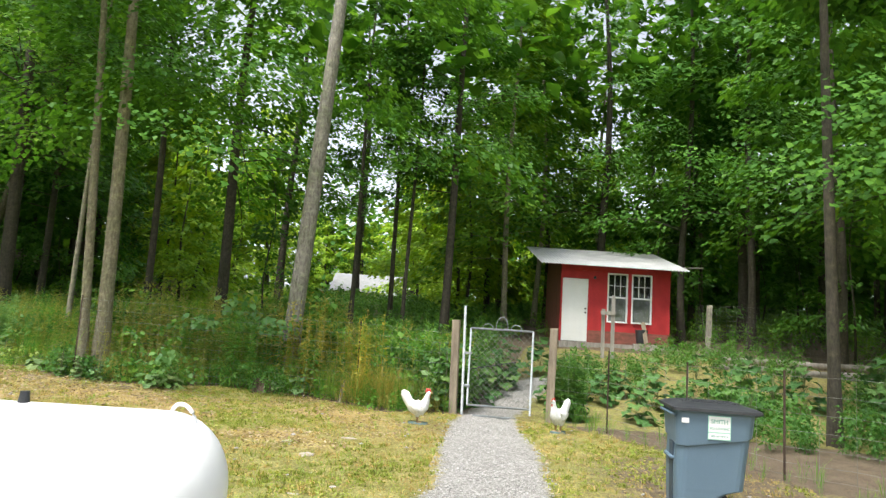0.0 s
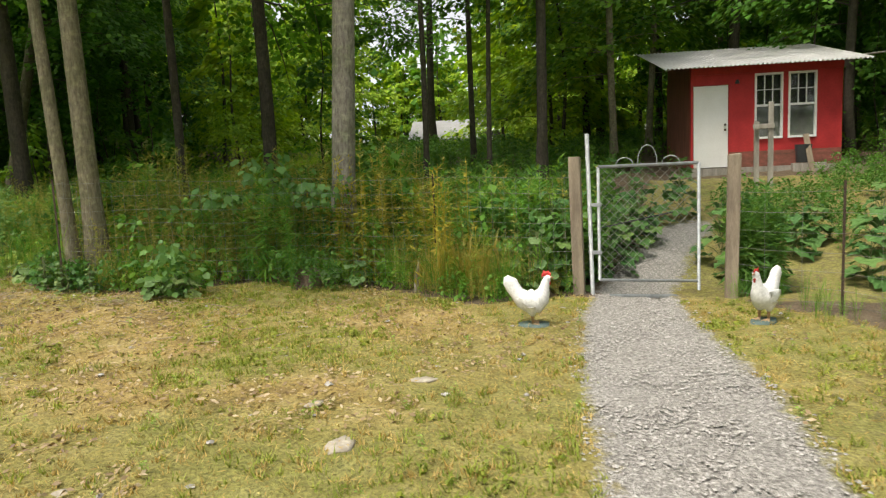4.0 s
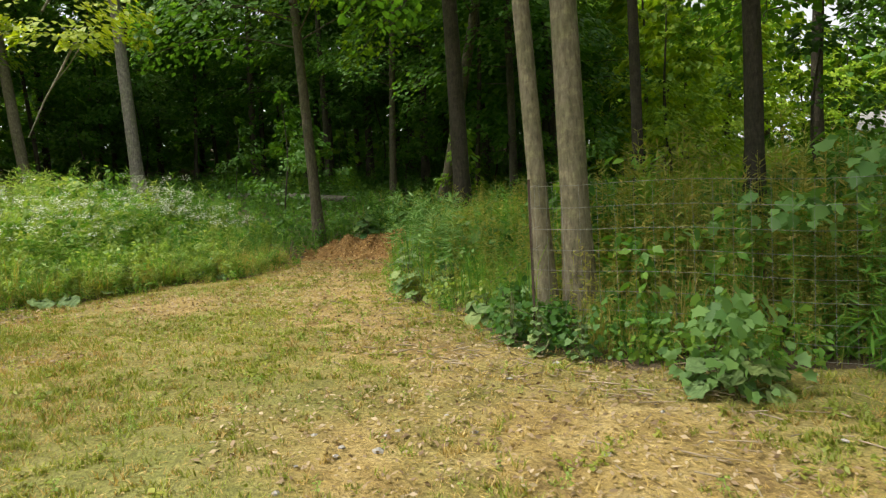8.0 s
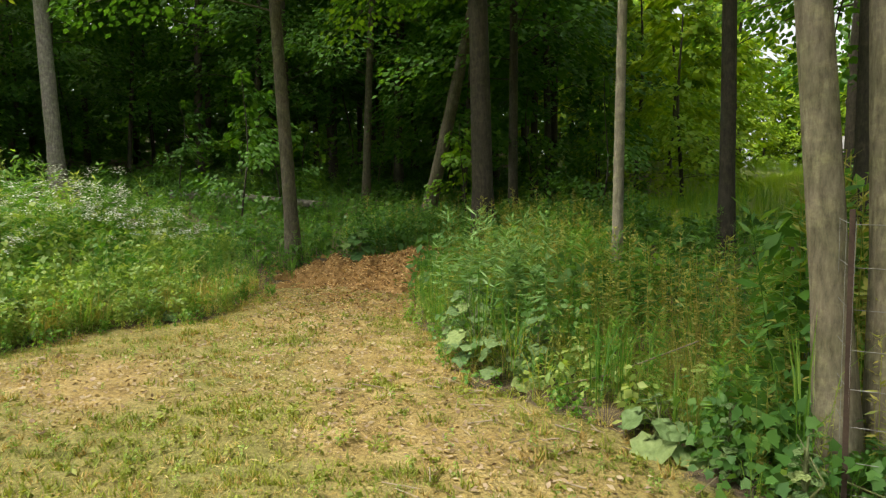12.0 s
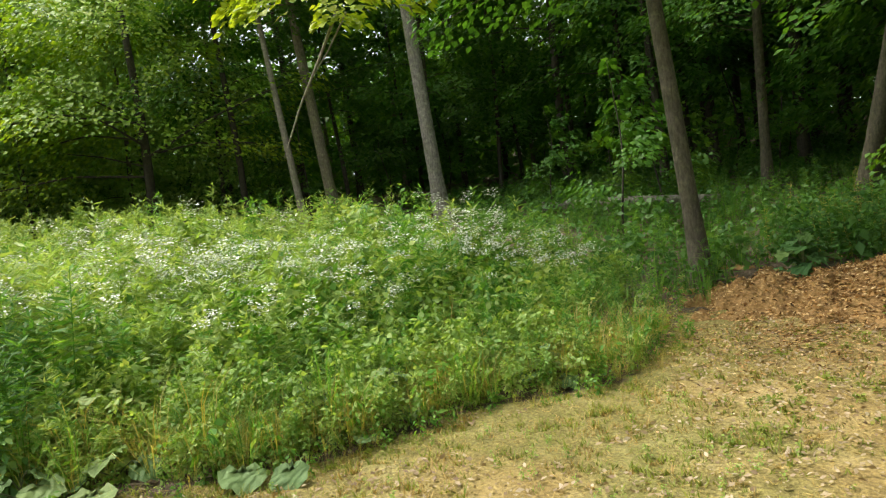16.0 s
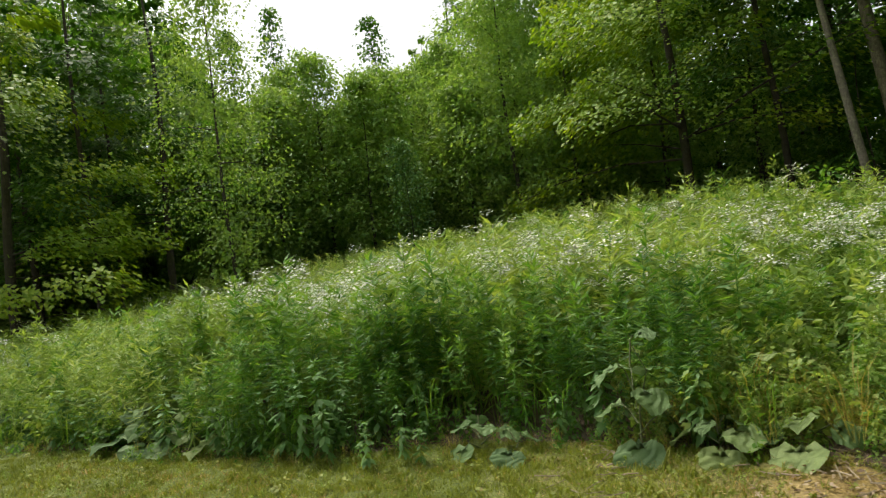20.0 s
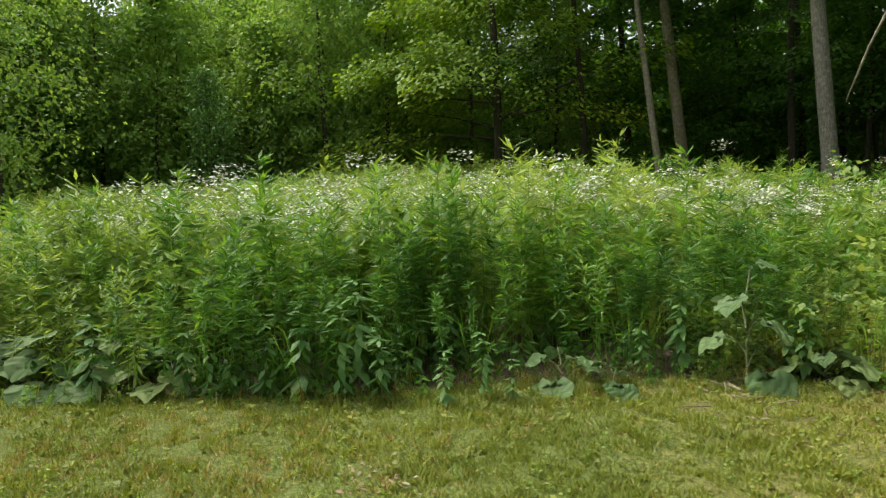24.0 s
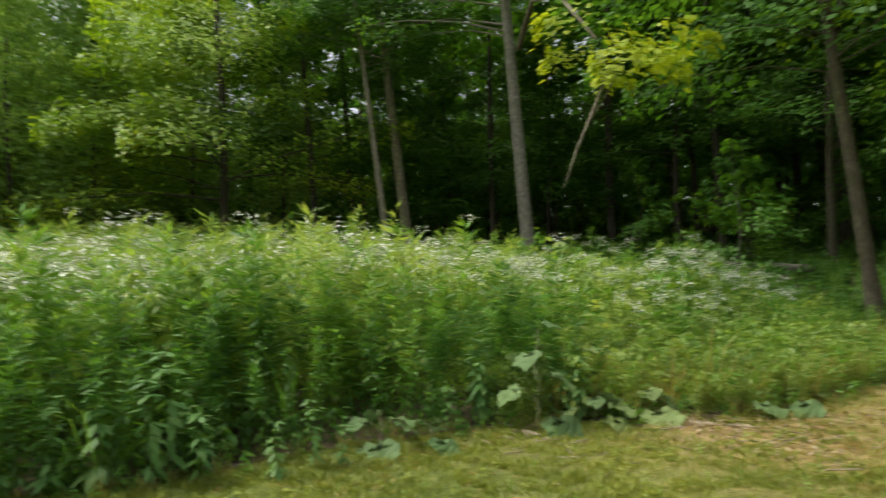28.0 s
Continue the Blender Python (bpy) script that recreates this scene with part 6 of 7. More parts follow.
def poultry(name, m, label, cock):
    """A painted concrete bird: one mesh with its colours."""
    V, Fq, mats, idx = [], [], [CLAY_WHITE, CLAY_RED, CLAY_YELLOW, CLAY_GREEN], []

    def add(v, f, k):
        o = len(V)
        V.extend(v)
        Fq.extend(tuple(i + o for i in q) for q in f)
        idx.extend([k] * len(f))

    spine = [(-0.235, 0.52, 0.018), (-0.245, 0.505, 0.05), (-0.235, 0.465, 0.072), (-0.205, 0.405, 0.074), (-0.165, 0.345, 0.072), (-0.11, 0.285, 0.095), (-0.04, 0.26, 0.122), (0.03, 0.262, 0.126),
             (0.082, 0.3, 0.094), (0.108, 0.355, 0.066), (0.12, 0.405, 0.05), (0.132, 0.45, 0.041), (0.146, 0.48, 0.039), (0.165, 0.495, 0.033), (0.182, 0.495, 0.012)]
    rings, sides = [], 22
    for k, (px, pz, pr) in enumerate(spine):
        x0, z0 = spine[max(k - 1, 0)][:2]
        x1, z1 = spine[min(k + 1, len(spine) - 1)][:2]
        q = math.hypot(x1 - x0, z1 - z0)
        dx, dz = (x1 - x0) / q, (z1 - z0) / q
        flat = 0.6 if k < 4 else 0.82
        rings += [(px - dz * pr * math.sin(w), pr * flat * math.cos(w), pz + dx * pr * math.sin(w)) for w in np.linspace(0, 2 * math.pi, sides, endpoint=False)]
    m_ = len(spine)
    add(rings, [(i * sides + k, (i + 1) * sides + k, (i + 1) * sides + (k + 1) % sides, i * sides + (k + 1) % sides) for i in range(m_ - 1) for k in range(sides)]
        + [tuple(range(sides)), tuple(range((m_ - 1) * sides, m_ * sides))], 0)
    hx, hz = 0.152, 0.525
    comb = [(hx - 0.06, hz - 0.02, 0.007, 0.012, 0), (hx - 0.04, hz + 0.015, 0.008, 0.03, 0), (hx - 0.015, hz + 0.005, 0.008, 0.024, 0), (hx + 0.01, hz + 0.015, 0.008, 0.026, 0), (hx + 0.035, hz - 0.005, 0.005, 0.012, 0)]
    if not cock:
        comb = [(a, b - 0.008, c, d * 0.6, e) for a, b, c, d, e in comb]
    add(*blob(comb, 8), 1)
    add(*blob([(hx + 0.012, hz - 0.06, 0.01, 0.012, 0), (hx + 0.02, hz - 0.085, 0.014, 0.03, 0), (hx + 0.03, hz - 0.09, 0.006, 0.012, 0)], 8), 1)
    add(*blob([(hx + 0.02, hz - 0.025, 0.014, 0.014, 0), (hx + 0.065, hz - 0.034, 0.002, 0.002, 0)], 8), 2)
    for y in (-0.045, 0.045):
        add(*tube_arrays([(-0.02, y, 0.22), (-0.015, y, 0.17), (-0.012, y, 0.12)], [0.07, 0.05, 0.022], 12), 0)
        add(*tube_arrays([(-0.012, y, 0.13), (-0.01, y, 0.035)], [0.016, 0.013], 8), 2)
        for a in (-0.5, 0, 0.5):
            add(*tube_arrays([(-0.01, y, 0.045), (-0.01 + 0.07 * math.cos(a), y + 0.07 * math.sin(a), 0.036)], [0.01, 0.005], 6), 2)
        wing = [(-0.14, 0.29, 0.006, 0.025, 0.3), (-0.08, 0.275, 0.016, 0.055, 0.2), (0.0, 0.27, 0.016, 0.06, 0), (0.06, 0.29, 0.006, 0.035, 0)]
        v, f = blob(wing, 12)
        add([(px, py + (0.09 if y > 0 else -0.09), pz) for px, py, pz in v], f, 0)
    ring = [(0.165 * math.cos(a) * (1 + 0.06 * math.sin(3 * a)), 0.1 * math.sin(a)) for a in np.linspace(0, 2 * math.pi, 24, endpoint=False)]
    add([(x, y, -0.02) for x, y in ring] + [(x * 0.96, y * 0.96, 0.035) for x, y in ring],
        [tuple(range(24)), tuple(range(24, 48))] + [(k, (k + 1) % 24, 24 + (k + 1) % 24, 24 + k) for k in range(24)], 3)
    me = bpy.data.meshes.new(name)
    me.from_pydata(V, [], Fq)
    for mt in mats:
        me.materials.append(mt)
    me.polygons.foreach_set("material_index", idx)
    me.polygons.foreach_set("use_smooth", [True] * len(idx))
    me.update()
    ob = new(name, me)
    ob.matrix_basis = m
    tagged(ob, label, "statue", "poultry statues beside the path")


poultry("rooster_statue", base_at(-2.1, 9.0, 12, scale=1.0) @ Matrix.Diagonal((0.9, 1.1, 0.93, 1)), "white painted rooster statue with a red comb on a green base", True)
poultry("hen_statue", base_at(-0.1, 9.5, 236, scale=0.95), "white painted hen statue on a green base beside the path", False)


# ---- gate and fences ----
def square_post(name, x, y, h, w, mat, label, turn=0.0, lean=(0, 0), group="fence posts"):
    bm = box(-w / 2, w / 2, -w / 2, w / 2, -0.25, h, w * 0.12)
    for v in bm.verts:
        if v.co.z > 0.1:
            v.co.x += lean[0] * v.co.z
            v.co.y += lean[1] * v.co.z
            v.co.z += 0.02 * noise.noise(v.co * 20)
    ob = part(name, bm, mat, None)
    ob.matrix_basis = base_at(x, y, turn)
    tagged(ob, label, "post", group)


def gate():
    x0, x1, y = -1.67, -0.6, 10.75
    z = gz(-1.2, y)
    square_post("gate_post", -1.9, 10.72, 1.58, 0.13, WOOD_POST, "weathered brown wooden gate post", lean=(-0.02, 0))
    square_post("gate_post", -0.28, 10.7, 1.55, 0.13, WOOD_POST, "weathered brown wooden gate post", lean=(0.02, 0))
    t = thing("gate", pose(x0, y, z), "galvanized chain-link garden gate with twisted wire top, closed", "gate")
    w, b, h = x1 - x0, 0.18, 1.48
    bar("hinge_pipe", [(-0.08, 0, -0.2), (-0.12, 0, 1.86)], 0.024, STEEL, t)
    for nm, pts in (("top_rail", [(0, 0, h), (w, 0, h)]), ("left_stile", [(0, 0, b), (0, 0, h)]), ("right_stile", [(w, 0, b - 0.1), (w, 0, h)])):
        bar(nm, pts, 0.018, STEEL, t)
    bar("bottom_rail", [(0, 0, b), (w, 0, b)], 0.017, STEEL, t)
    bar("brace", [(0.0, 0.01, 0.78), (w * 0.75, 0.01, 0.95)], 0.009, BLACK, t, 6)
    for zz in (0.5, 1.05):
        part("hinge", box(-0.12, 0.03, -0.02, 0.02, zz - 0.02, zz + 0.02, 0.004), STEEL, t)
    lines, p = [], 0.1
    k = -h
    while k < w:
        for sg in (1, -1):
            pts = []
            for i in range(0, 40):
                zz = b + (h - b) * i / 39
                xx = k + (zz - b) if sg > 0 else k + (h - zz)
                if 0 <= xx <= w:
                    pts.append((xx, sg * 0.003, zz))
            if len(pts) > 1:
                lines.append(([pts[0], pts[-1]], 0.0022))
        k += p
    bars("chain_link_mesh", lines, WIRE, t, 4)
    for c, r in ((0.27, 0.09), (0.5, 0.1), (0.73, 0.09)):
        tall = 0.22 if c == 0.5 else 0.09
        pts = [(w * c + r * math.cos(a), 0, h + tall * (0.2 + 0.8 * math.sin(a))) for a in np.linspace(0, math.pi, 11)]
        pts = [(w * c + r, 0, h)] + pts + [(w * c - r, 0, h)]
        bar("wire_scroll", pts, 0.006, STEEL, t, 6)
    sill = thing("gate_sill", pose(-1.55, 10.62, gz(-1.2, 10.6) + 0.02), "grey metal pipe lying across the gravel path under the gate", "pipe")
    bar("pipe", [(0, 0, 0), (0.72, 0.05, 0.0)], 0.022, STEEL, sill)


gate()


def wire_fence(name, pts, h, rows, step, label, sag=0.015, r=0.0017):
    """Woven wire between posts: long wires one by one, the uprights together."""
    t = thing(name, pose(0, 0, 0), label, "fence")
    dense = []
    for (xa, ya), (xb, yb) in zip(pts, pts[1:]):
        n = max(2, int(math.hypot(xb - xa, yb - ya) / 0.35))
        for i in range(n):
            dense.append((xa + (xb - xa) * i / n, ya + (yb - ya) * i / n))
    dense.append(pts[-1])
    g = np.random.default_rng(len(dense))
    wob = g.normal(0, 0.012, len(dense))
    for k in range(rows):
        z = 0.08 + (h - 0.08) * (k / (rows - 1)) ** 1.15
        line = [(x, y + wob[i] * (k / rows), gz(x, y) + z - sag * math.sin(i * 1.3)) for i, (x, y) in enumerate(dense)]
        bar("wire", line, r, WIRE, t, 4)
    ups = []
    for (xa, ya), (xb, yb) in zip(dense, dense[1:]):
        n = max(1, round(math.hypot(xb - xa, yb - ya) / step))
        for i in range(n):
            x, y = xa + (xb - xa) * i / n, ya + (yb - ya) * i / n
            ups.append(([(x, y, gz(x, y) + 0.05), (x + g.normal(0, 0.006), y, gz(x, y) + h)], r * 0.85))
    tagged(bars("wire_netting", ups, WIRE, t, 3), kind="stuff")


def t_post(x, y, h, label="rusty steel fence post", mat=None):
    t = thing("steel_post", base_at(x, y, 20), label, "post", "steel fence posts")
    part("flange", box(-0.011, 0.011, -0.003, 0.003, -0.2, h), mat or RUST, t)
    part("web", box(-0.003, 0.003, 0.003, 0.02, -0.2, h), mat or RUST, t)


LEFT_RUN = [(-1.9, 10.72), (-3.6, 10.55), (-5.6, 10.4), (-7.0, 9.75), (-8.25, 9.32), (-8.75, 10.4), (-9.3, 13.0)]
RIGHT_RUN = [(-0.28, 10.7), (0.62, 9.95), (1.58, 8.75), (2.42, 7.5), (4.4, 6.0), (8.5, 3.6)]
BACK_RUN = [(3.6, 20.4), (6.5, 20.0), (9.5, 18.8), (12.5, 17.0)]
wire_fence("wire_fence", LEFT_RUN, 1.35, 9, 0.15, "woven wire fence grown through with weeds")
wire_fence("wire_fence", RIGHT_RUN, 1.15, 7, 0.3, "thin wire fence of the animal pen")
wire_fence("wire_fence", BACK_RUN, 1.5, 12, 0.1, "fine grey wire netting behind the raised bed", r=0.0014)
for px, py, ph in ((-3.6, 10.55, 1.4), (-8.25, 9.32, 1.4), (-9.3, 13.0, 1.4), (0.62, 9.95, 1.25), (1.58, 8.75, 1.2), (2.42, 7.5, 1.2), (4.4, 6.0, 1.2), (8.5, 3.6, 1.2)):
    t_post(px, py, ph)
square_post("fence_post", 0.82, 18.6, 1.35, 0.1, WOOD_GREY, "pale weathered wooden post in front of the shed")
square_post("fence_post", 1.08, 18.5, 1.75, 0.1, WOOD_GREY, "taller pale weathered wooden post in front of the shed")
square_post("fence_post", 3.9, 20.3, 1.5, 0.15, BARK_GREY, "broad grey weathered post of the netting", lean=(0.03, 0))
part_rail = part("crosspiece", box(0.74, 1.14, 18.42, 18.5, 0, 0.1, 0.01), WOOD_GREY, None)
part_rail.matrix_basis = pose(0, 0, gz(0.95, 18.5) + 1.2)
tagged(part_rail, "short wooden crosspiece nailed between two fence posts", "plank")


# ---- shed ----
def shed():
    sx, sy = -0.42, 20.25
    base = gz(1.2, 20.6) + 0.02
    t = thing("shed", pose(sx, sy, base, 0, 0, 13), "small red painted wooden chicken shed with corrugated metal roof", "shed")
    W, D, H0, H1 = 3.42, 2.5, 2.5, 2.28
    z0 = 0.12
    dx0, dx1, dz1 = 0.0 + 0.03, 0.03 + 0.82, 2.08
    wins = ((1.44, 2.08), (2.2, 2.84))
    wz0, wz1 = 0.76, 2.3
    th = 0.1

    def slab(name, x0, x1, y0, y1, a, b, mat, label=""):
        return part(name, box(x0, x1, y0, y1, a, b), mat, t, label)

    # front wall round the door and the two windows
    fw = bmesh.new()
    for x0, x1, a, b in ((-0.02, dx0, z0, H0), (dx0, dx1, dz1, H0), (dx1, wins[0][0], z0, H0), (wins[0][0], wins[0][1], z0, wz0), (wins[0][0], wins[0][1], wz1, H0),
                         (wins[0][1], wins[1][0], z0, H0), (wins[1][0], wins[1][1], z0, wz0), (wins[1][0], wins[1][1], wz1, H0), (wins[1][1], W, z0, H0)):
        box(x0, x1, 0, th, a, b, bm=fw)
    part("front_wall", fw, RED, t, "red painted boards")
    part("skirt_board", box(dx1 + 0.01, W, -0.012, -0.003, z0 - 0.02, z0 + 0.36, 0.003), FADED_RED, t, "worn faded lower board")
    slab("right_wall", W - th, W, th, D, z0, H0 - 0.05, RED)
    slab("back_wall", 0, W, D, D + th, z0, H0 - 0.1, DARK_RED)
    # the brownish dark red side has upright boards
    for i in range(13):
        y = th + (D - th) * i / 13
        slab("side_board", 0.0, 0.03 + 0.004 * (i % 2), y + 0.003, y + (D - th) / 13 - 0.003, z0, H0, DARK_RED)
    slab("side_backing", 0.035, 0.08, th, D, z0, H0, DIM)
    slab("floor_beam", -0.02, W, -0.02, 0.12, -0.3, z0 - 0.01, WOOD_GREY, "grey sill beam")
    slab("shed_floor", 0.04, W - 0.1, 0.13, D, 0.0, z0, WOOD_GREY)
    # door
    door = part("door", box(dx0 + 0.012, dx1 - 0.012, 0.0, 0.05, z0 + 0.01, dz1 - 0.012, 0.004), WHITE, t, "plain white panel door, closed")
    for zz in (1.02, 1.14):
        bm = bmesh.new()
        bmesh.ops.create_uvsphere(bm, u_segments=12, v_segments=8, radius=0.028)
        bmesh.ops.translate(bm, verts=bm.verts, vec=(dx1 - 0.09, -0.035, zz))
        part("door_knob", bm, RUST, door, "dark metal knob")
    lamp = bmesh.new()
    bmesh.ops.create_cone(lamp, cap_ends=True, segments=14, radius1=0.055, radius2=0.03, depth=0.09)
    bmesh.ops.translate(lamp, verts=lamp.verts, vec=(1.03, -0.05, 2.13))
    part("wall_lamp", lamp, BLACK, t, "small dark wall lamp, off")
    # windows
    for x0, x1 in wins:
        wt = part("window", box(x0, x0 + 0.045, -0.03, 0.04, wz0, wz1, 0.004), WHITE, t, "white double-hung sash window")
        for nm, bx in (("window_frame", (x1 - 0.045, x1, -0.03, 0.04, wz0, wz1)), ("window_frame", (x0 + 0.045, x1 - 0.045, -0.03, 0.04, wz1 - 0.05, wz1)),
                       ("window_sill", (x0 + 0.045, x1 - 0.045, -0.045, 0.04, wz0, wz0 + 0.05)), ("meeting_rail", (x0 + 0.045, x1 - 0.045, -0.02, 0.03, 1.52, 1.57))):
            part(nm, box(*bx, 0.004), WHITE, wt)
        gw = (x1 - x0 - 0.09) / 3
        for k in (1, 2):
            part("muntin", box(x0 + 0.045 + gw * k - 0.009, x0 + 0.045 + gw * k + 0.009, -0.012, 0.02, 1.57, wz1 - 0.05), WHITE, wt)
        part("muntin", box(x0 + 0.045, x1 - 0.045, -0.01, 0.018, 1.9, 1.918), WHITE, wt)
        for a, b in ((wz0 + 0.05, 1.52), (1.57, wz1 - 0.05)):
            p = part("pane", box(x0 + 0.045, x1 - 0.045, 0.022, 0.027, a, b), GLASS, wt)
            p.visible_shadow = False
        part("insect_screen", box(x0 + 0.045, x1 - 0.045, 0.034, 0.037, wz0 + 0.05, 1.52), SCREEN, wt, "dusty grey insect screen")
        # flat near-black sheet in place of the unlit shed inside
        part("unlit_backing", box(x0 - 0.02, x1 + 0.02, 0.115, 0.12, wz0, wz1), DIM, wt, "dark sheet standing for the unlit room behind the panes")
    # corrugated roof
    n, wave = 300, 0.1
    xs = np.linspace(-0.78, W + 0.4, n)
    zs = 0.022 * np.sin(xs / wave * 2 * math.pi)
    V, Fq = [], []
    for y, zb in ((-0.55, H1 + 0.16), (D + 0.35, H0 + 0.84)):
        for up in (0, 0.004):
            V += [(x, y, zb + z + up) for x, z in zip(xs, zs)]
    for i in range(n - 1):
        Fq += [(i, i + 1, 2 * n + i + 1, 2 * n + i), (n + i, 3 * n + i, 3 * n + i + 1, n + i + 1), (i, n + i, n + i + 1, i + 1), (2 * n + i, 2 * n + i + 1, 3 * n + i + 1, 3 * n + i)]
    put("roof", solid("roof", V, Fq, ROOF_METAL), t, "corrugated galvanized sheets")
    part("eave_board", box(-0.02, W, -0.04, -0.004, H1 + 0.04, H1 + 0.2), RED, t)
    bar("roof_pole", [(W - 0.2, 0.6, H0 + 0.1), (W + 1.25, 0.5, H0 + 0.2)], 0.022, WOOD_GREY, t)
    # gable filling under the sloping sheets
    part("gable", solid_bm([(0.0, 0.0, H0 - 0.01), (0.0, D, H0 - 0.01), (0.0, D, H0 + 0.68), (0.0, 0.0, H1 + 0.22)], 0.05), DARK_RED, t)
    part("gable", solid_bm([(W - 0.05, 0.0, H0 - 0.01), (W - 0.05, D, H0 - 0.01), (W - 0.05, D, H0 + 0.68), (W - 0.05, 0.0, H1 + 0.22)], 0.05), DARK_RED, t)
    part("foundation", box(0.0, W, 0.0, D, -0.6, -0.02), CONCRETE, t)
    # nest box leaning ramp
    ramp_t = thing("hen_ramp", pose(2.2, 20.55, gz(2.2, 20.5)), "leaning plank ramp and dark pail at the shed wall", "ramp")
    pl = part("plank", box(-0.06, 0.06, -0.02, 0.02, 0.0, 0.95, 0.005), WOOD_POST, ramp_t)
    pl.matrix_basis = pose(0.0, -0.25, -0.05, -14, -8, 0)
    pail = bmesh.new()
    bmesh.ops.create_cone(pail, cap_ends=True, segments=20, radius1=0.15, radius2=0.19, depth=0.42)
    bmesh.ops.translate(pail, verts=pail.verts, vec=(-0.16, 0.05, 0.42))
    part("pail", pail, BLACK, ramp_t, "dark plastic pail")
    part("shelf", box(-0.4, 0.3, -0.12, 0.25, 0.0, 0.2, 0.01), WOOD_GREY, ramp_t)


def solid_bm(pts, thick):
    bm = bmesh.new()
    a = [bm.verts.new(p) for p in pts]
    b = [bm.verts.new((p[0] + thick, p[1], p[2])) for p in pts]
    bm.faces.new(a)
    bm.faces.new(list(reversed(b)))
    n = len(pts)
    for i in range(n):
        j = (i + 1) % n
        bm.faces.new((a[j], a[i], b[i], b[j]))
    bmesh.ops.recalc_face_normals(bm, faces=bm.faces)
    return bm


shed()


# ---- broad-leaved plants ----
def broad_leaf_mesh(seed, size, mat, lobes=0.08):
    """A burdock-like blade: heart-shaped, wavy, cupped."""
    g = np.random.default_rng(seed)
    n, rings = 18, 3
    V, Fq = [(0, 0, 0)], []
    for r in range(1, rings + 1):
        k = r / rings
        for i in range(n):
            a = 2 * math.pi * i / n
            rad = size * (0.62 + 0.38 * math.cos(a / 2) ** 2 - 0.22 * math.exp(-((a - math.pi) / 0.35) ** 2)) * (1 + lobes * math.sin(7 * a + seed) * k * k)
            x = size * 0.42 + rad * k * math.cos(a) * 0.62
            y = rad * k * math.sin(a) * 0.72
            z = 0.1 * abs(y) - 0.28 * max(0, x - size * 0.35) ** 2 / size - size * (0.07 * math.sin(4 * a + seed) + 0.04 * math.sin(9 * a + 2 * seed)) * k * k
            V.append((x, y, z))
    for i in range(n):
        Fq.append((0, 1 + i, 1 + (i + 1) % n))
        for r in range(rings - 1):
            o, p = 1 + r * n, 1 + (r + 1) * n
            Fq.append((o + i, p + i, p + (i + 1) % n, o + (i + 1) % n))
    return solid("leaf", V, Fq, mat, True)


BLADES = [broad_leaf_mesh(s, 0.3, LEAF_BROAD) for s in (1, 2, 3, 4)]
GARDEN_BLADES = [broad_leaf_mesh(s, 0.3, LEAF_GARDEN, 0.22) for s in (5, 6, 7, 8)]


def burdock(x, y, n, h, seed, label="broad-leaved burdock plant at the edge of the mown lawn", scale=1.0, blades=BLADES):
    g = np.random.default_rng(seed)
    t = thing("burdock", base_at(x, y), label, "plant", "burdock plants along the lawn")
    for i in range(n + 4):
        a = i * 2.4 + g.uniform(-0.4, 0.4)
        k = (i + 0.5) / (n + 4)
        z = h * k * g.uniform(0.85, 1.1)
        r = scale * (0.06 + 0.2 * (1 - k) * g.uniform(0.5, 1.2))
        sc = scale * (1.15 - 0.55 * k) * g.uniform(0.75, 1.2)
        tip = (math.cos(a) * r, math.sin(a) * r, z + 0.1 * scale)
        bar("leaf_stalk", [(0, 0, z * 0.8), (tip[0] * 0.5, tip[1] * 0.5, z + 0.05 * scale), tip], [0.007, 0.005, 0.004], STEM, t, 5)
        lf = put("leaf", blades[int(g.integers(4))], t)
        lf.matrix_basis = pose(*tip, g.uniform(-18, 18), g.uniform(0, 38), math.degrees(a)) @ Matrix.Scale(sc, 4)
    if h > 0.3:
        bar("stem", [(0, 0, -0.05), (g.normal(0, 0.05), g.normal(0, 0.05), h * 0.35), (g.normal(0, 0.09), g.normal(0, 0.09), h * 0.7), (g.normal(0, 0.1), g.normal(0, 0.1), h)], [0.008, 0.007, 0.005, 0.003], STEM, t, 6)


EDGE_BURDOCKS = [(-14.55, -1.75, 6, 0.4, 0.9), (-14.5, -1.3, 7, 0.4, 0.95), (-14.45, -0.8, 7, 0.45, 1.0), (-14.4, -0.3, 6, 0.4, 0.9), (-14.35, 0.2, 5, 0.3, 0.8),
            (-14.28, 4.48, 3, 0.8, 0.86), (-14.3, 3.2, 1, 0.25, 0.75), (-14.2, 3.55, -1, 0.15, 0.6),
            (-14.3, 5.0, 3, 0.2, 0.8), (-14.4, 5.55, 2, 0.15, 0.85), (-14.15, 6.4, -2, 0.12, 0.8), (-13.95, 6.75, -3, 0.1, 0.8), (-14.3, 7.2, -1, 0.12, 0.6), (-14.95, 5.3, 5, 0.45, 0.8), (-14.55, 6.9, 7, 0.35, 0.6), (-14.7, 7.5, 7, 0.35, 0.6),
            (-14.75, 8.8, 5, 0.3, 0.55), (-16.3, 10.6, 5, 0.3, 0.55), (-14.6, -3.6, 8, 0.4, 0.9), (-14.6, -4.2, 7, 0.4, 0.8)]
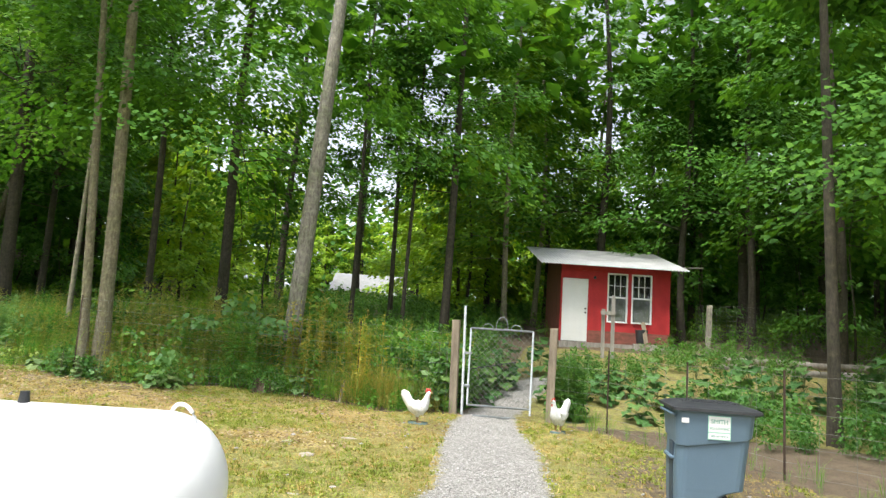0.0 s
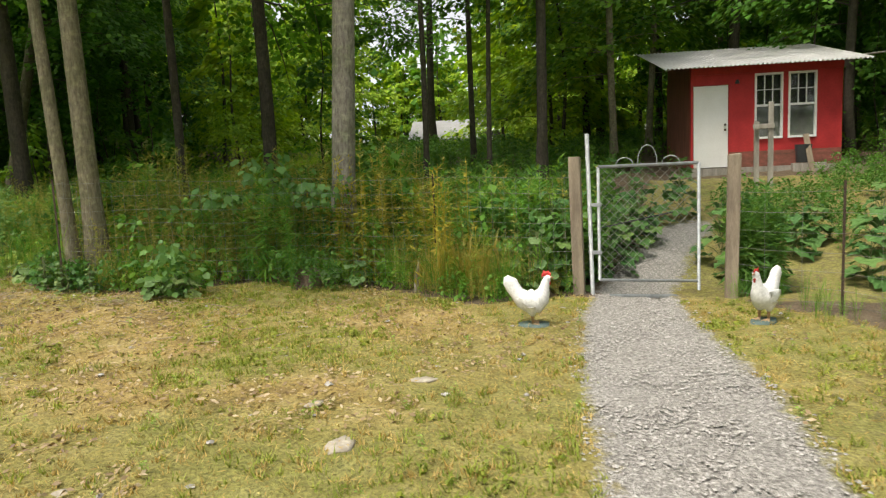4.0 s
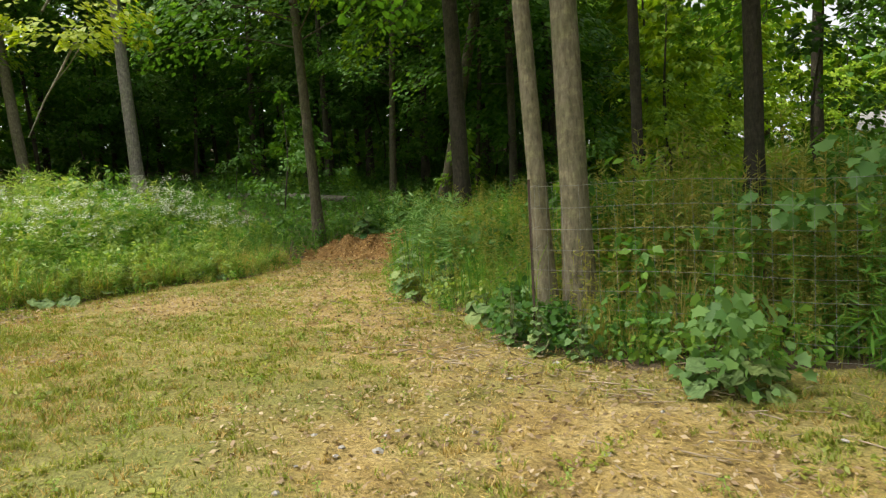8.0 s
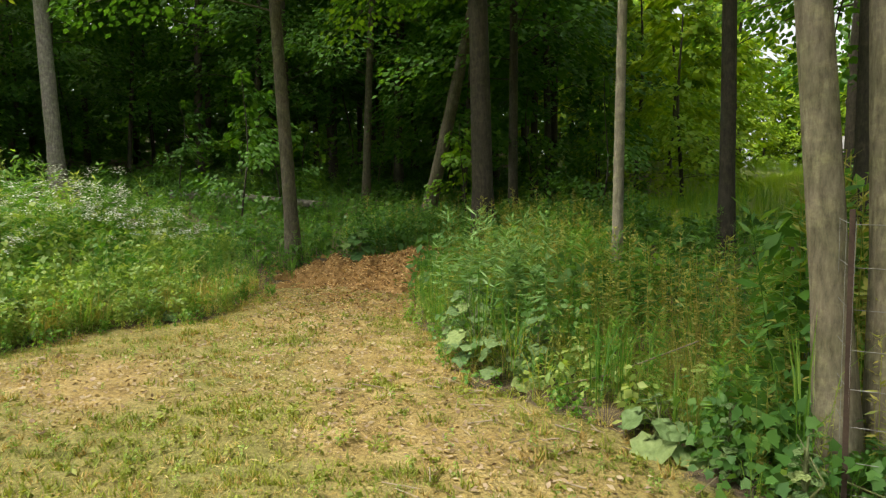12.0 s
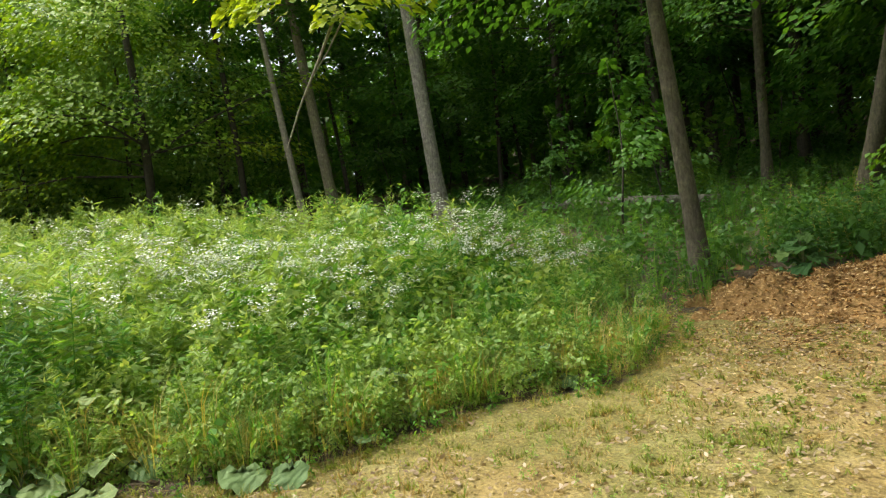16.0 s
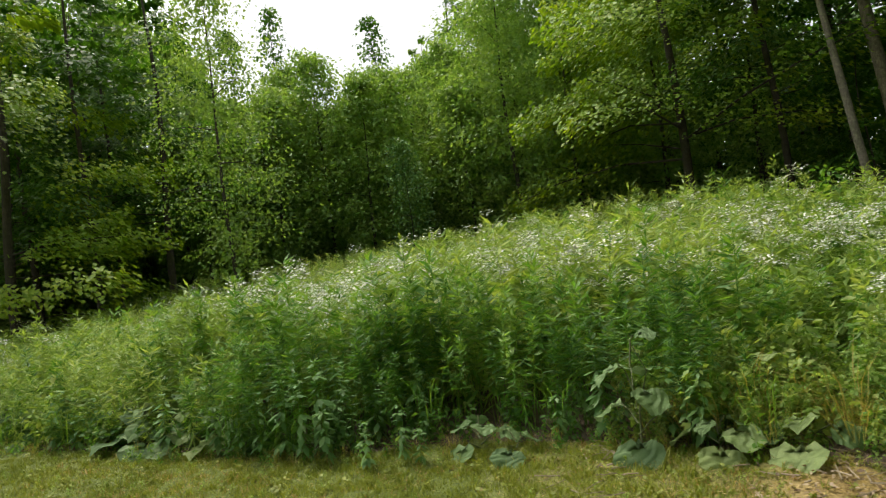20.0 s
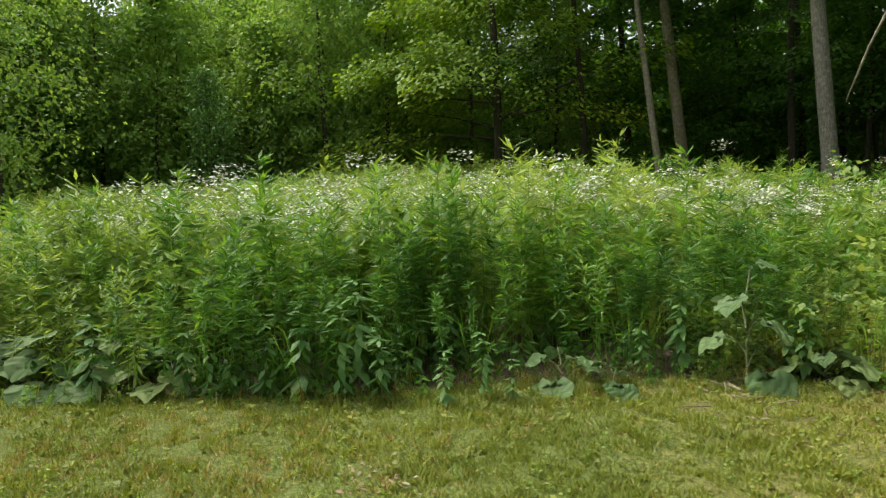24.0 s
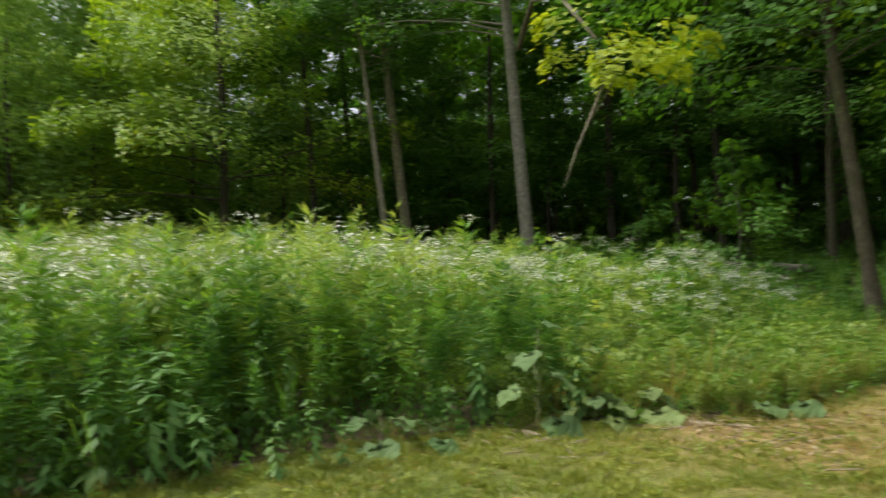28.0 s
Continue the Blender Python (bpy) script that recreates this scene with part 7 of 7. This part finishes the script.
FENCE_BURDOCKS = [(-6.5, 9.15, 7, 0.2, 0.62), (-6.35, 9.2, 4, 0.3, 0.5), (-11.15, 10.1, 10, 0.5, 0.6), (-10.75, 10.0, 9, 0.3, 0.62), (-10.65, 10.3, 8, 0.45, 0.6), (-11.45, 10.35, 10, 0.6, 0.6), (-9.3, 9.7, 6, 0.2, 0.7),
            (-4.7, 10.6, 8, 0.3, 0.6), (-5.05, 10.55, 9, 0.25, 0.5), (-8.35, 9.15, 26, 0.42, 0.23), (-7.95, 9.05, 26, 0.38, 0.24), (-7.6, 9.15, 20, 0.35, 0.22), (-8.8, 9.5, 22, 0.4, 0.22), (-2.35, 10.55, 16, 0.75, 0.5), (-2.7, 10.75, 14, 0.6, 0.5)]
for i, (bx, by, bn, bh, bs) in enumerate(EDGE_BURDOCKS + FENCE_BURDOCKS):
    burdock(bx, by, bn, bh, 300 + i, scale=bs)
GATE_PLANTS = [(-1.65, 11.75, 16, 0.7, 0.9), (-1.5, 12.5, 16, 0.8, 1.0), (-1.35, 13.3, 16, 0.8, 1.0), (-2.05, 11.4, 18, 0.8, 1.0), (-1.95, 12.0, 18, 0.8, 1.0), (-1.85, 12.7, 18, 0.9, 1.1), (-2.4, 11.7, 16, 0.9, 1.0), (-2.1, 10.95, 16, 0.9, 0.8), (1.0, 13.4, 14, 0.5, 1.0), (2.0, 12.0, 14, 0.6, 1.0), (3.0, 11.4, 14, 0.6, 1.0), (3.6, 12.4, 14, 0.8, 1.1), (3.5, 13.7, 12, 0.9, 1.2), (4.4, 13.3, 12, 0.9, 1.2), (-1.5, 13.6, 12, 1.0, 1.2), (-3.0, 13.2, 12, 1.1, 1.2), (-2.2, 12.2, 12, 1.1, 1.2), (0.6, 12.6, 9, 0.6, 1.0), (5.4, 12.6, 12, 1.2, 1.2)]
PEN_PLANTS = [(-0.15, 11.5, 12, 1.0, 0.8), (-1.35, 14.6, 10, 0.9, 1.2), (-0.75, 15.2, 10, 0.9, 1.2), (-2.3, 11.3, 12, 1.1, 1.1), (-2.7, 11.9, 10, 1.0, 1.1), (-0.3, 12.2, 10, 0.8, 1.1), (0.1, 11.2, 10, 0.9, 0.9), (1.6, 12.6, 11, 0.8, 1.2), (2.4, 13.0, 11, 0.9, 1.2), (3.2, 13.2, 11, 0.8, 1.2), (2.8, 12.2, 10, 0.7, 1.1), (5.2, 11.8, 12, 1.2, 1.3), (6.0, 11.2, 12, 1.3, 1.3), (6.6, 12.3, 12, 1.3, 1.3), (7.3, 11.0, 12, 1.2, 1.3), (1.2, 11.4, 9, 0.6, 1.0), (2.0, 11.0, 9, 0.55, 1.0)]
for i, (bx, by, bn, bh, bs) in enumerate(GATE_PLANTS + PEN_PLANTS):
    burdock(bx, by, bn + 6, bh, 400 + i, "dark green large-leaved vegetable plant inside the fenced pen", bs * 0.72, GARDEN_BLADES)


def pen_weeds():
    g = np.random.default_rng(51)
    t = thing("pen_weeds", pose(0, 0, 0), "patchy weeds and herbs growing in the fenced pen", "weeds", kind="stuff")

    def ok(x, y):
        right = np.interp(y, [3.6, 6, 7.5, 8.75, 9.95, 10.7], [8.5, 4.4, 2.42, 1.58, 0.62, -0.28])
        return (x > right + 0.1) & (track_mask(x, y) < 0.3) & (y > 6)

    XY = places(g, 1500, -0.3, 9, 9.5, 19.6, lambda x, y: ok(x, y) & (patchy(x, y, 1.0, 1.2) > -0.1))
    sow("herbs", BUSHY, XY, g.uniform(0.25, 0.75, len(XY)), LEAF_DARK, t, 41)
    near = places(g, 700, -0.4, 8, 5, 11, lambda x, y: (np.abs(edge_distance(x, y)) < 0.35))
    sow("fence_line_grass", TUFTS, near, g.uniform(0.2, 0.55, len(near)), LEAF_WEED, t, 42)
    post = places(g, 40, -0.25, 0.25, 10.75, 11.2, lambda x, y: x > -9)
    sow("tall_weeds", SPEARS, post, g.uniform(0.7, 1.05, len(post)), LEAF_DARK, t, 43)
    left = places(g, 260, -3.5, -1.75, 10.9, 14, lambda x, y: x > -9)
    sow("left_weeds", BUSHY, left, g.uniform(0.7, 1.1, len(left)), LEAF_DARK, t, 44)


pen_weeds()


def raised_bed():
    t = thing("raised_bed", pose(3.6, 18.0, gz(5.2, 18.0) - 0.1, 0, 0, -8), "raised earth bed edged with weathered grey logs", "garden bed")
    for x0, x1, y, z in ((0.0, 2.6, 0.0, 0.12), (2.5, 5.6, -0.05, 0.12), (0.3, 3.2, 0.9, 0.3), (3.1, 6.0, 0.85, 0.32)):
        bar("log", [(x0, y, z), ((x0 + x1) / 2, y + 0.03, z + 0.02), (x1, y + 0.02, z)], [0.1, 0.11, 0.09], WOOD_GREY, t, 10)
    part("earth", box(0.0, 5.8, 0.05, 0.85, -0.4, 0.2, 0.06), MULCH, t, "bare brown earth")


raised_bed()


# ---- wood chip heap ----
def chip_heap():
    g = np.random.default_rng(71)
    bm = bmesh.new()
    n = 110
    vs = {}

    def top(x, y):
        h = 0.27 * math.exp(-((x + 16.1) / 0.8) ** 2 - ((y - 12.0) / 0.5) ** 2) + 0.36 * math.exp(-((x + 14.9) / 0.85) ** 2 - ((y - 13.2) / 0.8) ** 2) + 0.2 * math.exp(-((x + 14.75) / 1.1) ** 2 - ((y - 12.35) / 0.6) ** 2)
        h += 0.12 * noise.noise(Vector((x * 3, y * 3, 0))) + 0.1 * noise.noise(Vector((x * 7, y * 7, 2))) + 0.05 * noise.noise(Vector((x * 16, y * 16, 5)))
        return gz(x, y) + h - 0.07

    for i in range(n + 1):
        for j in range(n + 1):
            x, y = -18.2 + 5.4 * i / n, 10.6 + 5.0 * j / n
            vs[i, j] = bm.verts.new((x, y, top(x, y)))
    for i in range(n):
        for j in range(n):
            bm.faces.new((vs[i, j], vs[i + 1, j], vs[i + 1, j + 1], vs[i, j + 1]))
    heap = thing("wood_chip_heap", pose(0, 0, 0), "heap of orange-brown wood chips and bark mulch at the lawn's end", "mulch heap", kind="stuff")
    part("mound", bm, MULCH, heap, smooth=True)
    m = 30000
    x, y = g.normal(-15.3, 1.1, m), g.normal(12.55, 0.95, m)
    z = np.array([top(a, b) for a, b in zip(x, y)])
    keep = z > height(x, y) - 0.03
    P = np.stack([x, y, z + 0.008], -1)[keep]
    k = len(P)
    D = g.normal(0, 1, (k, 3)) * (1, 1, 0.35)
    N = g.normal(0, 0.5, (k, 3)) + (0, 0, 1)
    L = g.uniform(0.014, 0.06, k)
    put("chips", quads("chips", leaf_quads(P, D, N, L, L * 0.45, 0.02), CHIP), heap)
    # chips strewn over the grass before the heap
    m = 5000
    x, y = g.normal(-14.5, 0.9, m), g.normal(11.5, 0.75, m)
    P = np.stack([x, y, height(x, y) + g.uniform(0.012, 0.03, m)], -1)
    D = g.normal(0, 1, (m, 3)) * (1, 1, 0.1)
    N = g.normal(0, 0.25, (m, 3)) + (0, 0, 1)
    L = g.uniform(0.015, 0.055, m)
    put("strewn_chips", quads("strewn_chips", leaf_quads(P, D, N, L, L * 0.4, 0.02), CHIP), heap)


chip_heap()


# ---- stump, dead branches ----
def stump():
    t = thing("tree_stump", base_at(-5.2, 10.22, sink=0.06, scale=0.85), "old rotten tree stump at the foot of the weeds", "stump")
    bm = bmesh.new()
    bmesh.ops.create_cone(bm, cap_ends=True, cap_tris=True, segments=34, radius1=0.21, radius2=0.16, depth=0.34)
    bmesh.ops.subdivide_edges(bm, edges=bm.edges, cuts=2, use_grid_fill=True)
    for v in bm.verts:
        high = v.co.z > 0.05
        v.co.z += 0.13
        k = 1 + 0.3 * noise.noise(Vector((v.co.x * 9, v.co.y * 9, v.co.z * 2)))
        v.co.x *= k
        v.co.y *= k
        if high:
            v.co.z += 0.13 * noise.noise(Vector((v.co.x * 22, v.co.y * 22, 4))) - 0.6 * max(0, 0.1 - math.hypot(v.co.x, v.co.y))
    part("wood", bm, ROTTEN, t)


stump()


# ---- house far off through the trees ----
def far_house():
    z = gz(-19, 56) - 0.15
    t = thing("house", pose(-21.5, 55.5, z, 0, 0, 14), "low pale house with a light grey roof beyond the trees", "house")
    part("wall", box(0, 7, 0, 7, -1.2, 1.5), SIDING, t)
    bm = bmesh.new()
    a = [bm.verts.new(p) for p in ((-0.4, -0.5, 1.45), (7.4, -0.5, 1.45), (7.4, 3.5, 3.3), (-0.4, 3.5, 3.3), (-0.4, 7.5, 1.45), (7.4, 7.5, 1.45))]
    bm.faces.new((a[0], a[1], a[2], a[3]))
    bm.faces.new((a[3], a[2], a[5], a[4]))
    bm.faces.new((a[0], a[3], a[4]))
    bm.faces.new((a[1], a[5], a[2]))
    bm.faces.new((a[0], a[4], a[5], a[1]))
    part("roof", bm, SHINGLE, t)
    for x in (1.2, 4.6):
        w = part("window", box(x, x + 1.2, -0.04, 0.02, 0.1, 1.1), WHITE, t)
        part("pane", box(x + 0.08, x + 1.12, -0.05, -0.042, 0.18, 1.02), DIM, w)
    van = thing("van", pose(-16.2, 53.6, gz(-15, 53.6) + 0.1, 0, 0, 10), "white parked van half hidden behind the trees", "van")
    bm = box(0, 4.6, 0, 1.8, 0.35, 2.0, 0.18)
    for v in bm.verts:
        if v.co.x > 3.4 and v.co.z > 1.2:
            v.co.x -= 0.7
    part("body", bm, WHITE, van)
    part("windscreen", box(0.9, 3.2, -0.01, 0.0, 1.25, 1.75), DIM, van)
    for x in (0.9, 3.7):
        for y in (0.06, 1.74):
            wb = bmesh.new()
            bmesh.ops.create_cone(wb, cap_ends=True, segments=18, radius1=0.34, radius2=0.34, depth=0.2)
            bmesh.ops.rotate(wb, verts=wb.verts, matrix=Matrix.Rotation(radians(90), 3, "X"))
            bmesh.ops.translate(wb, verts=wb.verts, vec=(x, y, 0.34))
            part("wheel", wb, BLACK, van)


far_house()


# ---- litter and small things ----
def small_things():
    stalk = thing("dry_stalk", pose(0, 0, 0), "long pale dry weed stalk leaning out over the lawn", "stalk")
    bar("stem", [(-10.35, 10.0, gz(-10.3, 10.0) + 0.03), (-9.9, 10.15, gz(-9.9, 10.1) + 0.2), (-9.35, 10.3, gz(-9.3, 10.3) + 0.5)], [0.007, 0.006, 0.004], TWIG_DRY, stalk, 5)
    stick = thing("broken_stick", pose(0, 0, 0), "pale broken stick standing up at the lawn's edge", "stick")
    z = gz(-3.8, 10.3)
    bar("stem", [(-3.8, 10.32, z - 0.05), (-3.78, 10.33, z + 0.2), (-3.74, 10.33, z + 0.36)], [0.03, 0.028, 0.015], BARK_PALE, stick, 7)
    log = thing("fallen_log", pose(0, 0, 0), "grey fallen log on the dark forest floor", "log")
    za = gz(-24.5, 13.5)
    bar("trunk", [(-26.5, 13.6, za + 0.45), (-24.0, 14.8, za + 0.3), (-21.8, 15.8, za + 0.1)], [0.13, 0.12, 0.09], BARK_GREY, log, 9)
    litter = thing("twig_litter", pose(0, 0, 0), "dead twigs and bark bits scattered on bare soil", "litter", kind="stuff")
    g = np.random.default_rng(88)
    lines = []
    for cx, cy, sp, n in ((-8.3, 8.6, 0.6, 90), (-7.0, 8.8, 0.6, 60), (-13.8, 5.9, 0.5, 60), (-13.9, 4.3, 0.35, 40), (-5.4, 8.2, 0.7, 50), (-10.2, 9.4, 0.5, 40)):
        for _ in range(n):
            x, y, a, l = cx + g.normal(0, sp), cy + g.normal(0, sp * 0.6), g.random() * 6.283, g.uniform(0.04, 0.2)
            z = gz(x, y) + 0.02
            lines.append(([(x, y, z), (x + math.cos(a) * l, y + math.sin(a) * l, z + g.uniform(0, 0.03))], g.uniform(0.002, 0.006)))
    bars("twigs", lines, TWIG_DRY, litter, 4)


small_things()
burdock(-16.05, 12.6, 24, 0.62, 501, "dark green leafy plant growing between the wood chip heaps", 0.75, GARDEN_BLADES)
